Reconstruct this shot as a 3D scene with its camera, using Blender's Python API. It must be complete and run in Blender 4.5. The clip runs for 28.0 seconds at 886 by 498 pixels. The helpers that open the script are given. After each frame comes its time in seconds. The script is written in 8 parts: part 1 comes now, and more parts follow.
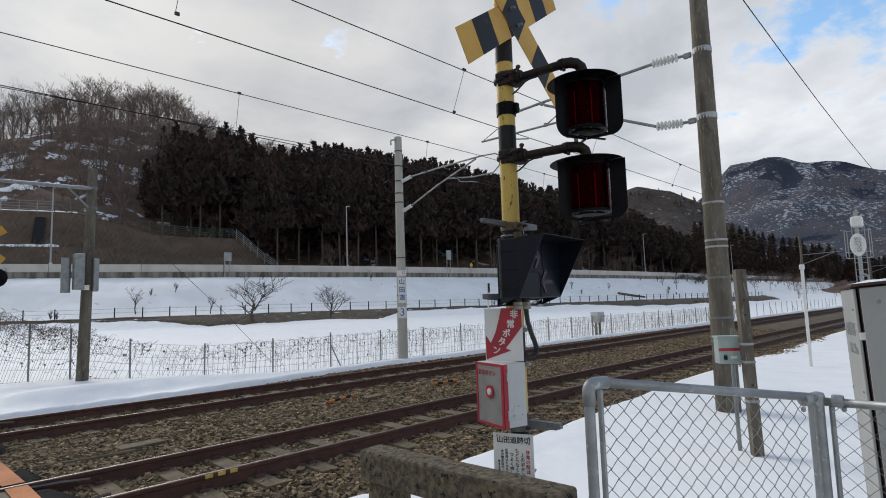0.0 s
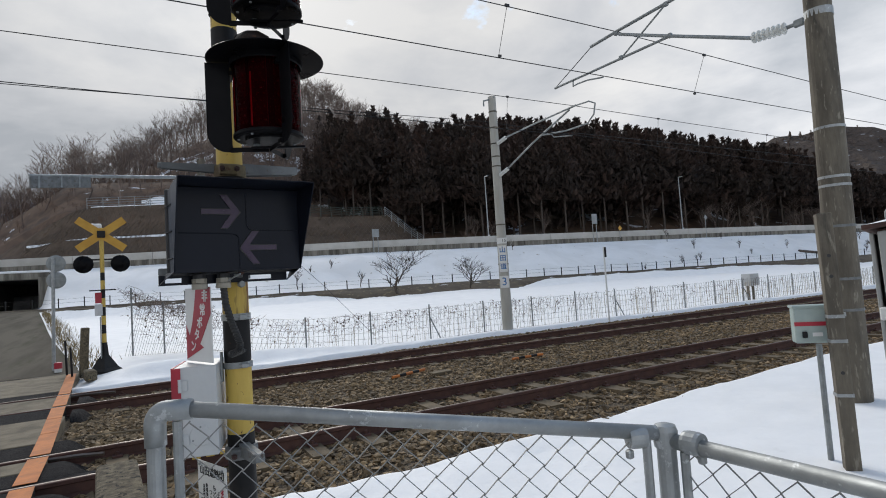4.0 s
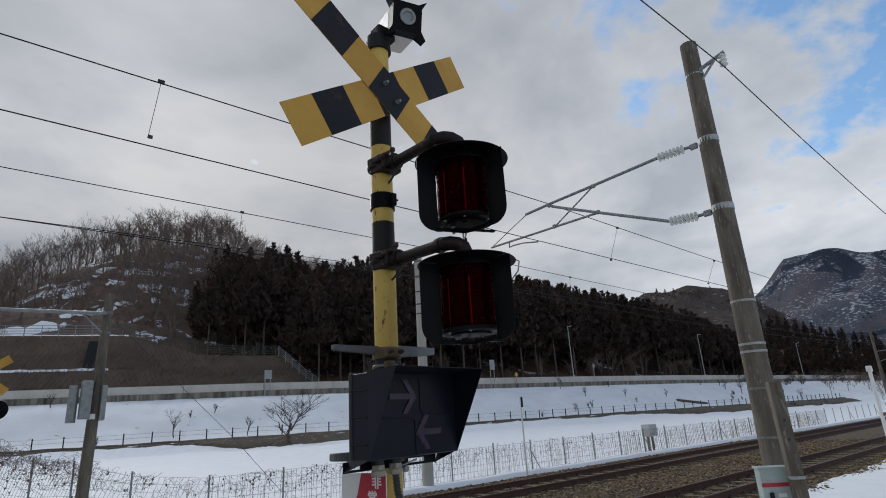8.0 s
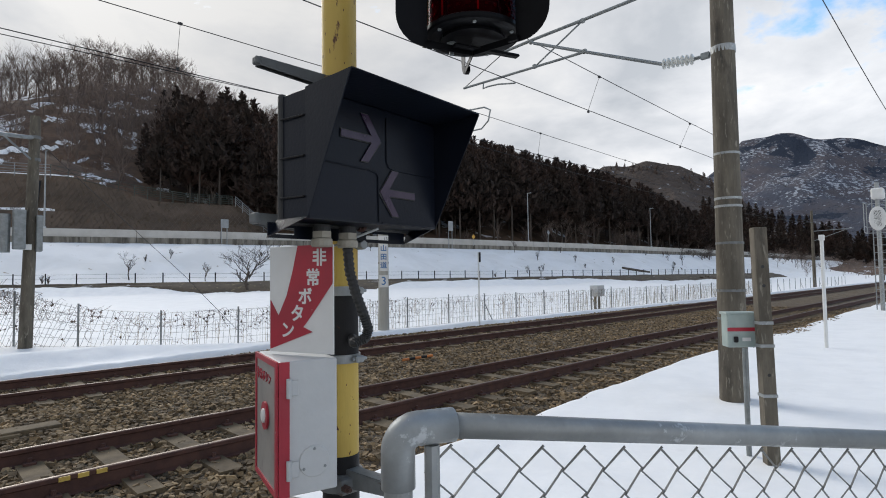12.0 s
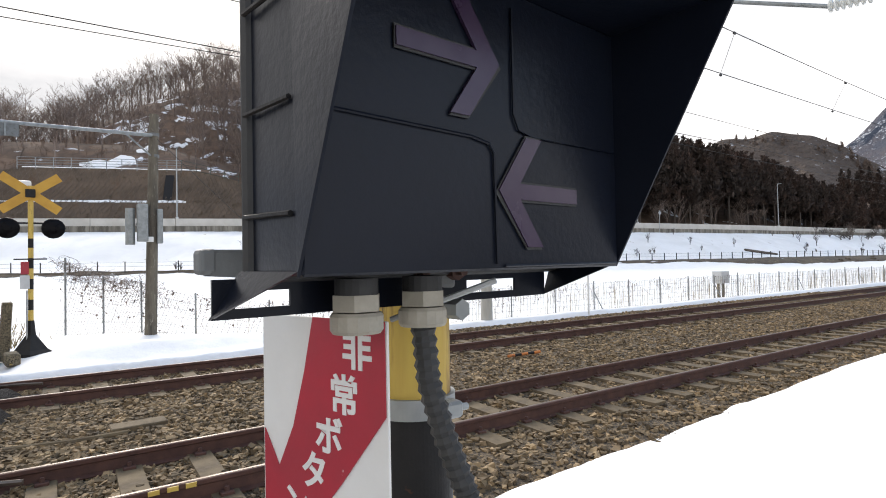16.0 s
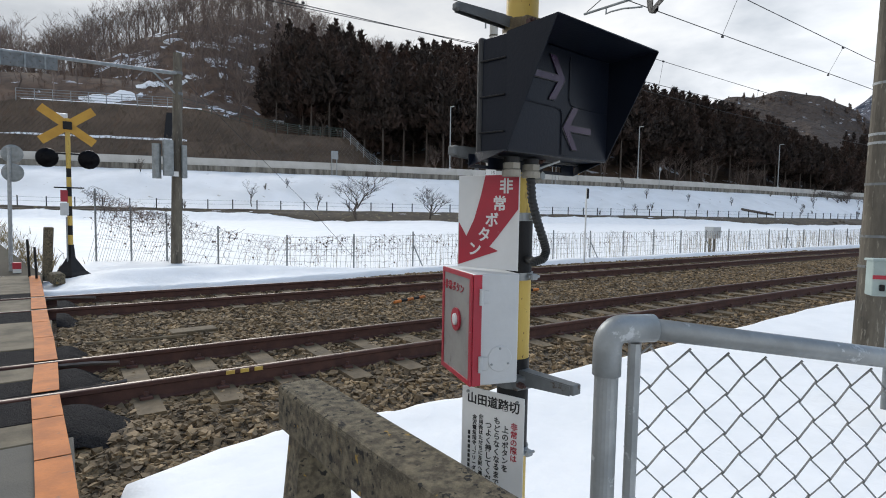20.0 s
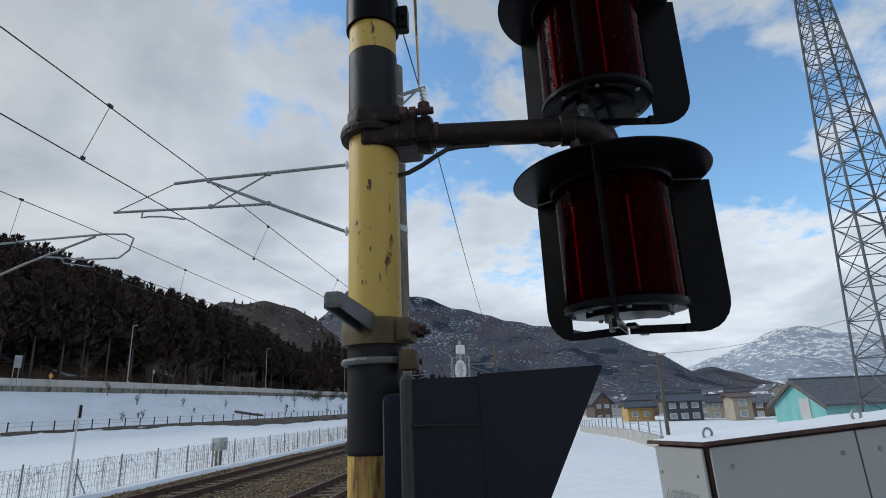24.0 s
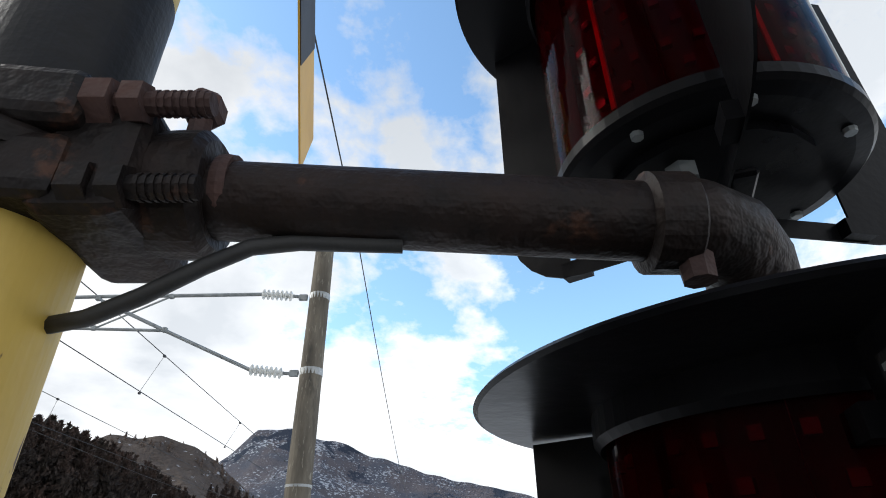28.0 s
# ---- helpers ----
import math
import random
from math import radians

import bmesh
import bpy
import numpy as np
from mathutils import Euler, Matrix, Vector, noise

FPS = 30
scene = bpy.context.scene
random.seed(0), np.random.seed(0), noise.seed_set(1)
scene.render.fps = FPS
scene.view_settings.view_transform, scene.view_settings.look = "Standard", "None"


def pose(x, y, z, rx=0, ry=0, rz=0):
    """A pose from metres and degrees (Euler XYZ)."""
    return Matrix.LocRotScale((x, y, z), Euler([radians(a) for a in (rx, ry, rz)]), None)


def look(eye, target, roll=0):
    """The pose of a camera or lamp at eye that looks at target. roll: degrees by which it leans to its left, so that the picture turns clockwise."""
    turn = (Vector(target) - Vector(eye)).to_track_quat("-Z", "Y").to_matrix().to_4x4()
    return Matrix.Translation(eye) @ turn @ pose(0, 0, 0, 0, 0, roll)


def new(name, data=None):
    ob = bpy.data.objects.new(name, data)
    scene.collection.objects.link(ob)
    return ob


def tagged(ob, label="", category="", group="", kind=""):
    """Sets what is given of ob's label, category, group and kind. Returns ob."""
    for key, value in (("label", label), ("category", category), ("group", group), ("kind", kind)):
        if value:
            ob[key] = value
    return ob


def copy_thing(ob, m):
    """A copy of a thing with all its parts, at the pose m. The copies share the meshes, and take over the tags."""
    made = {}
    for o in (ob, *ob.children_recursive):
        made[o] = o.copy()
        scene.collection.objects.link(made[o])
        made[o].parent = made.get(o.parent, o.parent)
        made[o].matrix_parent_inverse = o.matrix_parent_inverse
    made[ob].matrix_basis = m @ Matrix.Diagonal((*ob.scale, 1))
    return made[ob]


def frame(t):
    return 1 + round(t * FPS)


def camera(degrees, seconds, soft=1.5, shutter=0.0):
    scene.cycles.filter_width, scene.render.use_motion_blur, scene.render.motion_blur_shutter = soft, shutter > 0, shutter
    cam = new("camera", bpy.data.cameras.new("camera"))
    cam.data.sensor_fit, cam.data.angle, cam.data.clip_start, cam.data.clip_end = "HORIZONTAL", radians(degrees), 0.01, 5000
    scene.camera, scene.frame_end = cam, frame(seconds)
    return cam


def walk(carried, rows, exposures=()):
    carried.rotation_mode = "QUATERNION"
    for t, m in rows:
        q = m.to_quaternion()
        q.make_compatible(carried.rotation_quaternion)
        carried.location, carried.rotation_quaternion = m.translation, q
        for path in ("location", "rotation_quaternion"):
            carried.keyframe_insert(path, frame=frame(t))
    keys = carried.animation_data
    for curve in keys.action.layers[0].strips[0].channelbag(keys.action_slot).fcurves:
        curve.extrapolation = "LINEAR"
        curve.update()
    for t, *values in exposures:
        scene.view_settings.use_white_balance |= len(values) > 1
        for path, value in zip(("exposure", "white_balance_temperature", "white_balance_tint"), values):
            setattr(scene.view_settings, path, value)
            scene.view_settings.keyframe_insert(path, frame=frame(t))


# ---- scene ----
cam = camera(77.2, 28.0, 1.0)
PATH = [
    (0, look((-2.057, -5.670, 1.577), (-0.641, -4.272, 1.775), -1.8)),
    (0.5, look((-1.700, -5.671, 1.587), (-0.171, -4.397, 1.782), -2.0)),
    (1, look((-1.501, -5.673, 1.569), (0.063, -4.442, 1.765), -2.1)),
    (1.5, look((-1.251, -5.575, 1.581), (0.331, -4.367, 1.771), -1.4)),
    (2, look((-0.994, -5.681, 1.552), (0.574, -4.455, 1.750), -2.1)),
    (2.5, look((-0.899, -5.725, 1.486), (0.656, -4.481, 1.673), -3.7)),
    (3, look((-0.655, -5.821, 1.501), (0.877, -4.543, 1.646), -3.3)),
    (3.5, look((-0.460, -5.930, 1.522), (0.876, -4.445, 1.623), -3.5)),
    (4, look((-0.218, -6.028, 1.522), (0.762, -4.288, 1.635), -3.7)),
    (4.5, look((-0.169, -6.117, 1.535), (0.575, -4.265, 1.653), -4.8)),
    (6.5, look((-0.911, -5.555, 1.735), (0.188, -3.950, 2.199), -0.9)),
    (7, look((-0.969, -5.616, 1.731), (0.224, -4.110, 2.287), -1.8)),
    (7.5, look((-1.004, -5.692, 1.721), (0.221, -4.223, 2.306), -2.7)),
    (8, look((-1.080, -5.702, 1.701), (0.180, -4.263, 2.288), -3.5)),
    (8.5, look((-1.131, -5.621, 1.609), (0.193, -4.216, 2.130), -3.2)),
    (9, look((-1.157, -5.423, 1.555), (0.196, -4.017, 1.995), -1.9)),
    (9.5, look((-1.222, -5.283, 1.510), (0.142, -3.876, 1.908), -1.4)),
    (10, look((-1.292, -5.165, 1.542), (0.132, -3.800, 1.877), -1.0)),
    (10.5, look((-1.132, -5.176, 1.528), (0.339, -3.846, 1.790), -1.2)),
    (11, look((-0.864, -5.213, 1.540), (0.604, -3.870, 1.736), -1.6)),
    (11.5, look((-0.783, -5.147, 1.517), (0.662, -3.771, 1.656), -1.1)),
    (12, look((-0.685, -5.162, 1.476), (0.720, -3.742, 1.575), -0.8)),
    (12.5, look((-0.562, -5.219, 1.459), (0.775, -3.733, 1.535), -1.0)),
    (13, look((-0.589, -5.204, 1.481), (0.686, -3.665, 1.547), -0.9)),
    (13.5, look((-0.571, -5.172, 1.521), (0.627, -3.571, 1.583), -0.8)),
    (15.5, look((-0.316, -4.709, 1.606), (0.801, -3.050, 1.648), -1.2)),
    (16, look((-0.241, -4.573, 1.603), (0.884, -2.919, 1.648), -1.1)),
    (17, look((-0.219, -4.521, 1.588), (0.871, -2.844, 1.601), -1.0)),
    (18, look((-0.353, -4.684, 1.467), (0.630, -2.942, 1.431), -0.3)),
    (18.5, look((-0.481, -4.812, 1.399), (0.471, -3.055, 1.324), -0.1)),
    (19, look((-0.754, -5.035, 1.400), (0.216, -3.289, 1.292), 0.1)),
    (19.5, look((-0.906, -5.198, 1.408), (0.152, -3.505, 1.283), 0.3)),
    (20, look((-0.937, -5.162, 1.457), (0.193, -3.517, 1.320), 1.0)),
    (20.5, look((-1.075, -5.075, 1.552), (0.157, -3.503, 1.450), 2.1)),
    (21, look((-1.094, -5.043, 1.638), (0.273, -3.584, 1.620), 2.2)),
    (21.5, look((-1.089, -4.989, 1.715), (0.379, -3.638, 1.849), 2.2)),
    (23.5, look((-0.782, -4.298, 1.773), (1.089, -3.776, 2.249), -1.0)),
    (24, look((-0.775, -4.236, 1.824), (1.136, -4.020, 2.371), -2.5)),
    (25, look((-0.561, -4.215, 1.942), (1.316, -4.213, 2.631), -2.1)),
    (26, look((-0.321, -4.221, 2.034), (1.515, -4.261, 2.825), -1.9)),
    (27, look((-0.165, -4.240, 2.052), (1.572, -4.294, 3.041), -0.5)),
    (28, look((-0.146, -4.238, 2.110), (1.581, -4.287, 3.117), -0.8)),
]
EXPOSURES = [(0.0, -0.10, 6330, 10), (2.5, -0.16, 6300, 10), (4.0, 0.0, 6330, 10), (7.0, -0.42, 6100, 10), (9.0, -0.30, 6200, 10), (11.0, 0.02, 6350, 10), (13.5, 0.14, 6350, 10), (15.5, 0.72, 6750, 12), (17.0, 0.90, 6750, 12), (18.0, 0.68, 6700, 12), (19.0, 0.30, 6400, 10),
             (20.0, 0.30, 6270, 9), (21.5, 0.20, 6220, 9), (23.5, -0.28, 5900, 7), (24.0, -0.28, 5900, 7), (25.0, -0.18, 5750, 7), (26.0, 0.05, 5800, 7), (27.0, 0.42, 6350, 9), (28.0, 0.52, 6400, 9)]
walk(cam, PATH, EXPOSURES)

# ---- sky and sun: high broken cloud, the sun veiled beyond the tracks ----
SUN_AZ, SUN_EL = radians(84), radians(33)
world = bpy.data.worlds.new("sky")
scene.world = world
world.use_nodes = True
wn, wl = world.node_tree.nodes, world.node_tree.links
wn.clear()
w_out = wn.new("ShaderNodeOutputWorld")
w_bg = wn.new("ShaderNodeBackground")
w_sky = wn.new("ShaderNodeTexSky")
w_sky.sky_type = "NISHITA"
w_sky.sun_disc = False
w_sky.sun_elevation, w_sky.sun_rotation = SUN_EL, radians(90) - SUN_AZ
w_sky.air_density, w_sky.dust_density, w_sky.ozone_density = 1.0, 0.6, 2.0
w_co = wn.new("ShaderNodeTexCoord")
w_sep = wn.new("ShaderNodeSeparateXYZ")
wl.new(w_co.outputs["Generated"], w_sep.inputs[0])


def wmath(op, a, b=None, clamp=False):
    n = wn.new("ShaderNodeMath")
    n.operation, n.use_clamp = op, clamp
    for i, v in enumerate((a, b)):
        if v is None:
            continue
        if isinstance(v, (int, float)):
            n.inputs[i].default_value = v
        else:
            wl.new(v, n.inputs[i])
    return n.outputs[0]


def wnoise(vec, scale, detail, rough, dist=0.0):
    n = wn.new("ShaderNodeTexNoise")
    n.inputs["Scale"].default_value, n.inputs["Detail"].default_value = scale, detail
    n.inputs["Roughness"].default_value, n.inputs["Distortion"].default_value = rough, dist
    wl.new(vec, n.inputs["Vector"])
    return n.outputs["Fac"]


def wramp(fac, stops):
    n = wn.new("ShaderNodeValToRGB")
    while len(n.color_ramp.elements) < len(stops):
        n.color_ramp.elements.new(0.5)
    for e, (p, c) in zip(n.color_ramp.elements, stops):
        e.position, e.color = p, (*c, 1)
    wl.new(fac, n.inputs[0])
    return n.outputs[0]


# clouds lie on a flat layer overhead: direction / height, squeezed towards the horizon
w_h = wmath("ADD", wmath("MAXIMUM", w_sep.outputs[2], 0.0), 0.22)
w_px, w_py = wmath("DIVIDE", w_sep.outputs[0], w_h), wmath("DIVIDE", w_sep.outputs[1], w_h)
w_cmb = wn.new("ShaderNodeCombineXYZ")
wl.new(w_px, w_cmb.inputs[0]), wl.new(w_py, w_cmb.inputs[1])
w_cmb.inputs[2].default_value = 3.7
c_big = wnoise(w_cmb.outputs[0], 1.5, 10, 0.56, 0.2)
c_fine = wnoise(w_cmb.outputs[0], 5.0, 8, 0.6, 0.1)
# more cloud towards the tracks (+y), broken with blue along them (+x)
c_bias = wmath("MULTIPLY", wmath("SUBTRACT", wmath("ADD", wmath("MULTIPLY", wmath("ABSOLUTE", w_sep.outputs[1]), 1.25), wmath("MULTIPLY", w_sep.outputs[1], 1.30)), w_sep.outputs[0]), 0.115)
c_sum = wmath("ADD", wmath("ADD", c_big, wmath("MULTIPLY", wmath("SUBTRACT", c_fine, 0.5), 0.34)), c_bias)
c_low = wmath("ADD", wmath("MULTIPLY", wmath("SUBTRACT", 0.30, w_sep.outputs[2]), 0.30), wmath("MULTIPLY", wmath("MAXIMUM", wmath("SUBTRACT", 0.36, w_sep.outputs[2]), 0.0), 0.6))
cover = wramp(wmath("ADD", c_sum, c_low), [(0.375, (0, 0, 0)), (0.455, (1, 1, 1))])
# cloud light: brightest round the veiled sun, grey bellies where the layer is thick
w_dot = wn.new("ShaderNodeVectorMath")
w_dot.operation = "DOT_PRODUCT"
wl.new(w_co.outputs["Generated"], w_dot.inputs[0])
w_dot.inputs[1].default_value = (math.cos(SUN_EL) * math.cos(SUN_AZ), math.cos(SUN_EL) * math.sin(SUN_AZ), math.sin(SUN_EL))
glow = wmath("POWER", wmath("MAXIMUM", w_dot.outputs["Value"], 0.0), 30.0)
belly = wramp(wmath("ADD", wnoise(w_cmb.outputs[0], 1.5, 7, 0.5, 0.3), wmath("MULTIPLY", c_fine, 0.2)),
              [(0.44, (1.13, 1.11, 1.08)), (0.60, (0.86, 0.872, 0.895)), (0.74, (0.63, 0.66, 0.70))])
w_lit = wn.new("ShaderNodeMix")
w_lit.data_type, w_lit.blend_type = "RGBA", "ADD"
w_lit.inputs["Factor"].default_value = 1.0
# the layer is thinner, and so brighter, along the line to the east; behind the crossing, unseen, brightness is added as
# fill
w_bel = wn.new("ShaderNodeVectorMath")
w_bel.operation = "SCALE"
wl.new(belly, w_bel.inputs[0]), wl.new(wmath("ADD", wmath("ADD", 0.75, wmath("MULTIPLY", wmath("MAXIMUM", wmath("MULTIPLY", w_sep.outputs[1], -1.0), 0.0), 0.40)), wmath("MULTIPLY", wmath("POWER", wmath("MAXIMUM", w_sep.outputs[0], 0.0), 3.5), 0.50)), w_bel.inputs["Scale"])
wl.new(w_bel.outputs[0], w_lit.inputs["A"])
w_gl = wn.new("ShaderNodeCombineColor")
for i in range(3):
    wl.new(wmath("MULTIPLY", glow, (0.30, 0.29, 0.27)[i]), w_gl.inputs[i])
wl.new(w_gl.outputs[0], w_lit.inputs["B"])
# clear sky between, brought to the clouds' scale
w_blue = wn.new("ShaderNodeMix")
w_blue.data_type, w_blue.blend_type = "RGBA", "MULTIPLY"
w_blue.inputs["Factor"].default_value = 1.0
wl.new(w_sky.outputs[0], w_blue.inputs["A"])
w_blue.inputs["B"].default_value = (0.260, 0.285, 0.275, 1)
w_mix = wn.new("ShaderNodeMix")
w_mix.data_type = "RGBA"
wl.new(cover, w_mix.inputs["Factor"])
wl.new(w_blue.outputs["Result"], w_mix.inputs["A"])
wl.new(w_lit.outputs["Result"], w_mix.inputs["B"])
wl.new(w_mix.outputs["Result"], w_bg.inputs["Color"])
w_bg.inputs["Strength"].default_value = 0.85
wl.new(w_bg.outputs[0], w_out.inputs[0])

sun = new("sun", bpy.data.lights.new("sun", "SUN"))
sun.data.energy, sun.data.angle, sun.data.color = 2.1, radians(30), (1.0, 0.96, 0.90)
sun.matrix_world = look((0, 0, 0), (-math.cos(SUN_EL) * math.cos(SUN_AZ), -math.cos(SUN_EL) * math.sin(SUN_AZ), -math.sin(SUN_EL)))


# ---- materials ----
def material(name, c1, c2=None, scale=6.0, fine=60.0, rough=0.7, metal=0.0, bump=0.15, split=(0.4, 0.62), spots=None, spot=(0.6, 0.66), spot_scale=9.0,
             vary=0.0, rvar=0.12, spec=0.5, specks=None, bump_fine=True, coat=0.0, dist=0.0, stretch=(1, 1, 1)):
    """Two tones laid by noise at two scales, spots of a third tone, uneven gloss and fine relief; vary: how far pieces differ."""
    m = bpy.data.materials.new(name)
    m.use_nodes = True
    nt = m.node_tree
    n, l = nt.nodes, nt.links
    b = n["Principled BSDF"]
    co = n.new("ShaderNodeTexCoord")
    mp = n.new("ShaderNodeMapping")
    mp.inputs["Scale"].default_value = stretch
    l.new(co.outputs["Object"], mp.inputs[0])

    def nz(s, d=5, r=0.6):
        x = n.new("ShaderNodeTexNoise")
        x.inputs["Scale"].default_value, x.inputs["Detail"].default_value, x.inputs["Roughness"].default_value = s, d, r
        x.inputs["Distortion"].default_value = dist
        l.new(mp.outputs[0], x.inputs["Vector"])
        return x.outputs["Fac"]

    def ramp(f, lo, hi):
        x = n.new("ShaderNodeMapRange")
        x.inputs["From Min"].default_value, x.inputs["From Max"].default_value = lo, hi
        l.new(f, x.inputs["Value"])
        return x.outputs[0]

    def mix(f, a, c, mode="MIX"):
        x = n.new("ShaderNodeMix")
        x.data_type, x.blend_type = "RGBA", mode
        for s, v in (("Factor", f), ("A", a), ("B", c)):
            if isinstance(v, (int, float)):
                x.inputs[s].default_value = v
            elif isinstance(v, tuple):
                x.inputs[s].default_value = (*v, 1)
            else:
                l.new(v, x.inputs[s])
        return x.outputs["Result"]

    big, small = nz(scale), nz(fine, 3)
    c2 = c2 or tuple(0.8 * v for v in c1)
    col = mix(ramp(big, *split), c1, c2)
    col = mix(ramp(small, 0.35, 0.75), col, mix(0.35, col, c2))
    if spots:
        col = mix(ramp(nz(spot_scale, 6, 0.65), *spot), col, spots)
    if specks:
        tone, lo, hi, sc = specks
        col = mix(ramp(nz(sc, 4, 0.55), lo, hi), col, tone)
    if vary:
        oi = n.new("ShaderNodeObjectInfo")
        ge = n.new("ShaderNodeNewGeometry")
        ad = n.new("ShaderNodeMath")
        ad.operation = "ADD"
        l.new(oi.outputs["Random"], ad.inputs[0]), l.new(ge.outputs["Random Per Island"], ad.inputs[1])
        fr = n.new("ShaderNodeMath")
        fr.operation = "FRACT"
        l.new(ad.outputs[0], fr.inputs[0])
        hs = n.new("ShaderNodeHueSaturation")
        mr = n.new("ShaderNodeMapRange")
        mr.inputs["To Min"].default_value, mr.inputs["To Max"].default_value = 1 - vary, 1 + vary
        l.new(fr.outputs[0], mr.inputs["Value"])
        l.new(mr.outputs[0], hs.inputs["Value"])
        l.new(col, hs.inputs["Color"])
        col = hs.outputs[0]
    l.new(col, b.inputs["Base Color"])
    b.inputs["Metallic"].default_value = metal
    rr = n.new("ShaderNodeMapRange")
    rr.inputs["To Min"].default_value, rr.inputs["To Max"].default_value = max(0.02, rough - rvar), min(1.0, rough + rvar)
    l.new(big, rr.inputs["Value"])
    l.new(rr.outputs[0], b.inputs["Roughness"])
    b.inputs["Specular IOR Level"].default_value = spec
    b.inputs["Coat Weight"].default_value = coat
    if bump:
        bp = n.new("ShaderNodeBump")
        bp.inputs["Strength"].default_value, bp.inputs["Distance"].default_value = bump, 0.01 if bump_fine else 0.08
        l.new(small if bump_fine else big, bp.inputs["Height"])
        l.new(bp.outputs[0], b.inputs["Normal"])
    return m


SLOPE_BRUSH = material("grey_brown_brush", (0.115, 0.085, 0.055), (0.17, 0.13, 0.085), 0.5, 4, 0.95, bump=0.0, vary=0.4)
BRUSH = material("reddish_brush", (0.155, 0.095, 0.062), (0.10, 0.062, 0.044), 0.4, 4, 0.95, bump=0.0, vary=0.35)
SNOW = material("snow", (0.88, 0.88, 0.875), (0.825, 0.828, 0.825), 1.6, 9, 0.75, bump=0.45, bump_fine=False, spots=(0.70, 0.70, 0.68), spot=(0.66, 0.78), spot_scale=1.2)
SNOW_FAR = material("snow_slope", (0.88, 0.875, 0.865), (0.79, 0.785, 0.77), 0.25, 1.6, 0.8, bump=0.7, bump_fine=False, spots=(0.40, 0.35, 0.28), spot=(0.655, 0.70), spot_scale=0.9, dist=0.6)
STONE = material("ballast_stone", (0.262, 0.184, 0.098), (0.130, 0.092, 0.053), 5, 90, 0.9, bump=0.4, vary=0.62)
# the dark tone lies in the bump's hollows: shade between stones, painted in
BED = material("ballast_bed", (0.038, 0.028, 0.019), (0.20, 0.148, 0.09), 24, 60, 0.95, bump=1.0, split=(0.46, 0.56), bump_fine=False)
RAIL = material("rail_rust", (0.062, 0.028, 0.022), (0.098, 0.046, 0.034), 9, 80, 0.75, metal=0.2, bump=0.2)
RAIL_TOP = material("rail_running_face", (0.20, 0.17, 0.145), (0.12, 0.09, 0.07), 3, 50, 0.45, metal=0.7, bump=0.05)
SLEEPER = material("concrete_sleeper", (0.145, 0.106, 0.058), (0.090, 0.066, 0.038), 6, 60, 0.9, bump=0.3, vary=0.15, spots=(0.13, 0.10, 0.07), spot=(0.58, 0.70))
ASPHALT = material("asphalt", (0.085, 0.080, 0.068), (0.125, 0.115, 0.095), 2.2, 120, 0.9, bump=0.5)
ASPHALT_NEW = material("dark_asphalt", (0.026, 0.025, 0.027), (0.050, 0.047, 0.047), 60, 120, 0.95, bump=1.0, bump_fine=False, spec=0.12)
CROSS_SLAB = material("crossing_slab", (0.190, 0.155, 0.100), (0.105, 0.086, 0.056), 3, 70, 0.9, bump=0.35)
ORANGE = material("orange_line_paint", (0.58, 0.185, 0.035), (0.42, 0.145, 0.045), 5, 60, 0.8, bump=0.2, spots=(0.25, 0.14, 0.08), spot=(0.60, 0.72), spot_scale=14)
CONCRETE = material("concrete", (0.46, 0.45, 0.42), (0.36, 0.35, 0.32), 1.5, 40, 0.9, bump=0.25, spots=(0.24, 0.23, 0.20), spot=(0.60, 0.75), spot_scale=2.5)
CONC_POLE = material("concrete_pole", (0.150, 0.130, 0.098), (0.080, 0.069, 0.053), 7, 70, 0.9, bump=0.4, split=(0.36, 0.64), stretch=(1, 1, 0.22), spots=(0.045, 0.040, 0.033), spot=(0.56, 0.68), spot_scale=5, specks=((0.21, 0.19, 0.15), 0.60, 0.68, 30))
CONC_POLE_PALE = material("pale_concrete_pole", (0.43, 0.42, 0.38), (0.35, 0.34, 0.30), 4, 50, 0.9, bump=0.2, stretch=(1, 1, 0.15))
MOSSY = material("mossy_concrete", (0.250, 0.205, 0.130), (0.085, 0.070, 0.046), 34, 240, 0.95, bump=1.0, split=(0.36, 0.60), spots=(0.40, 0.25, 0.05), spot=(0.64, 0.67), spot_scale=13, specks=((0.016, 0.014, 0.011), 0.60, 0.63, 38))
WALL_DIRTY = material("stained_wall", (0.26, 0.24, 0.20), (0.095, 0.085, 0.068), 1.6, 9, 0.95, bump=0.2, stretch=(1, 1, 0.12), spots=(0.055, 0.048, 0.038), spot=(0.56, 0.66), spot_scale=1.1)
PARAPET = material("parapet_concrete", (0.50, 0.48, 0.44), (0.42, 0.40, 0.36), 0.6, 12, 0.9, bump=0.1, vary=0.06)
GALV = material("galvanised_steel", (0.355, 0.37, 0.37), (0.27, 0.285, 0.285), 12, 90, 0.5, metal=0.5, bump=0.05, spots=(0.52, 0.54, 0.55), spot=(0.60, 0.66), spot_scale=26)
WIRE = material("fence_wire", (0.27, 0.27, 0.26), (0.20, 0.20, 0.19), 30, 120, 0.5, metal=0.4, bump=0.0)
LINE = material("overhead_wire", (0.05, 0.05, 0.05), (0.03, 0.03, 0.03), 8, 40, 0.6, metal=0.5, bump=0.0)
STEEL = material("grey_steel", (0.30, 0.32, 0.32), (0.22, 0.235, 0.235), 10, 70, 0.55, metal=0.5, bump=0.08)
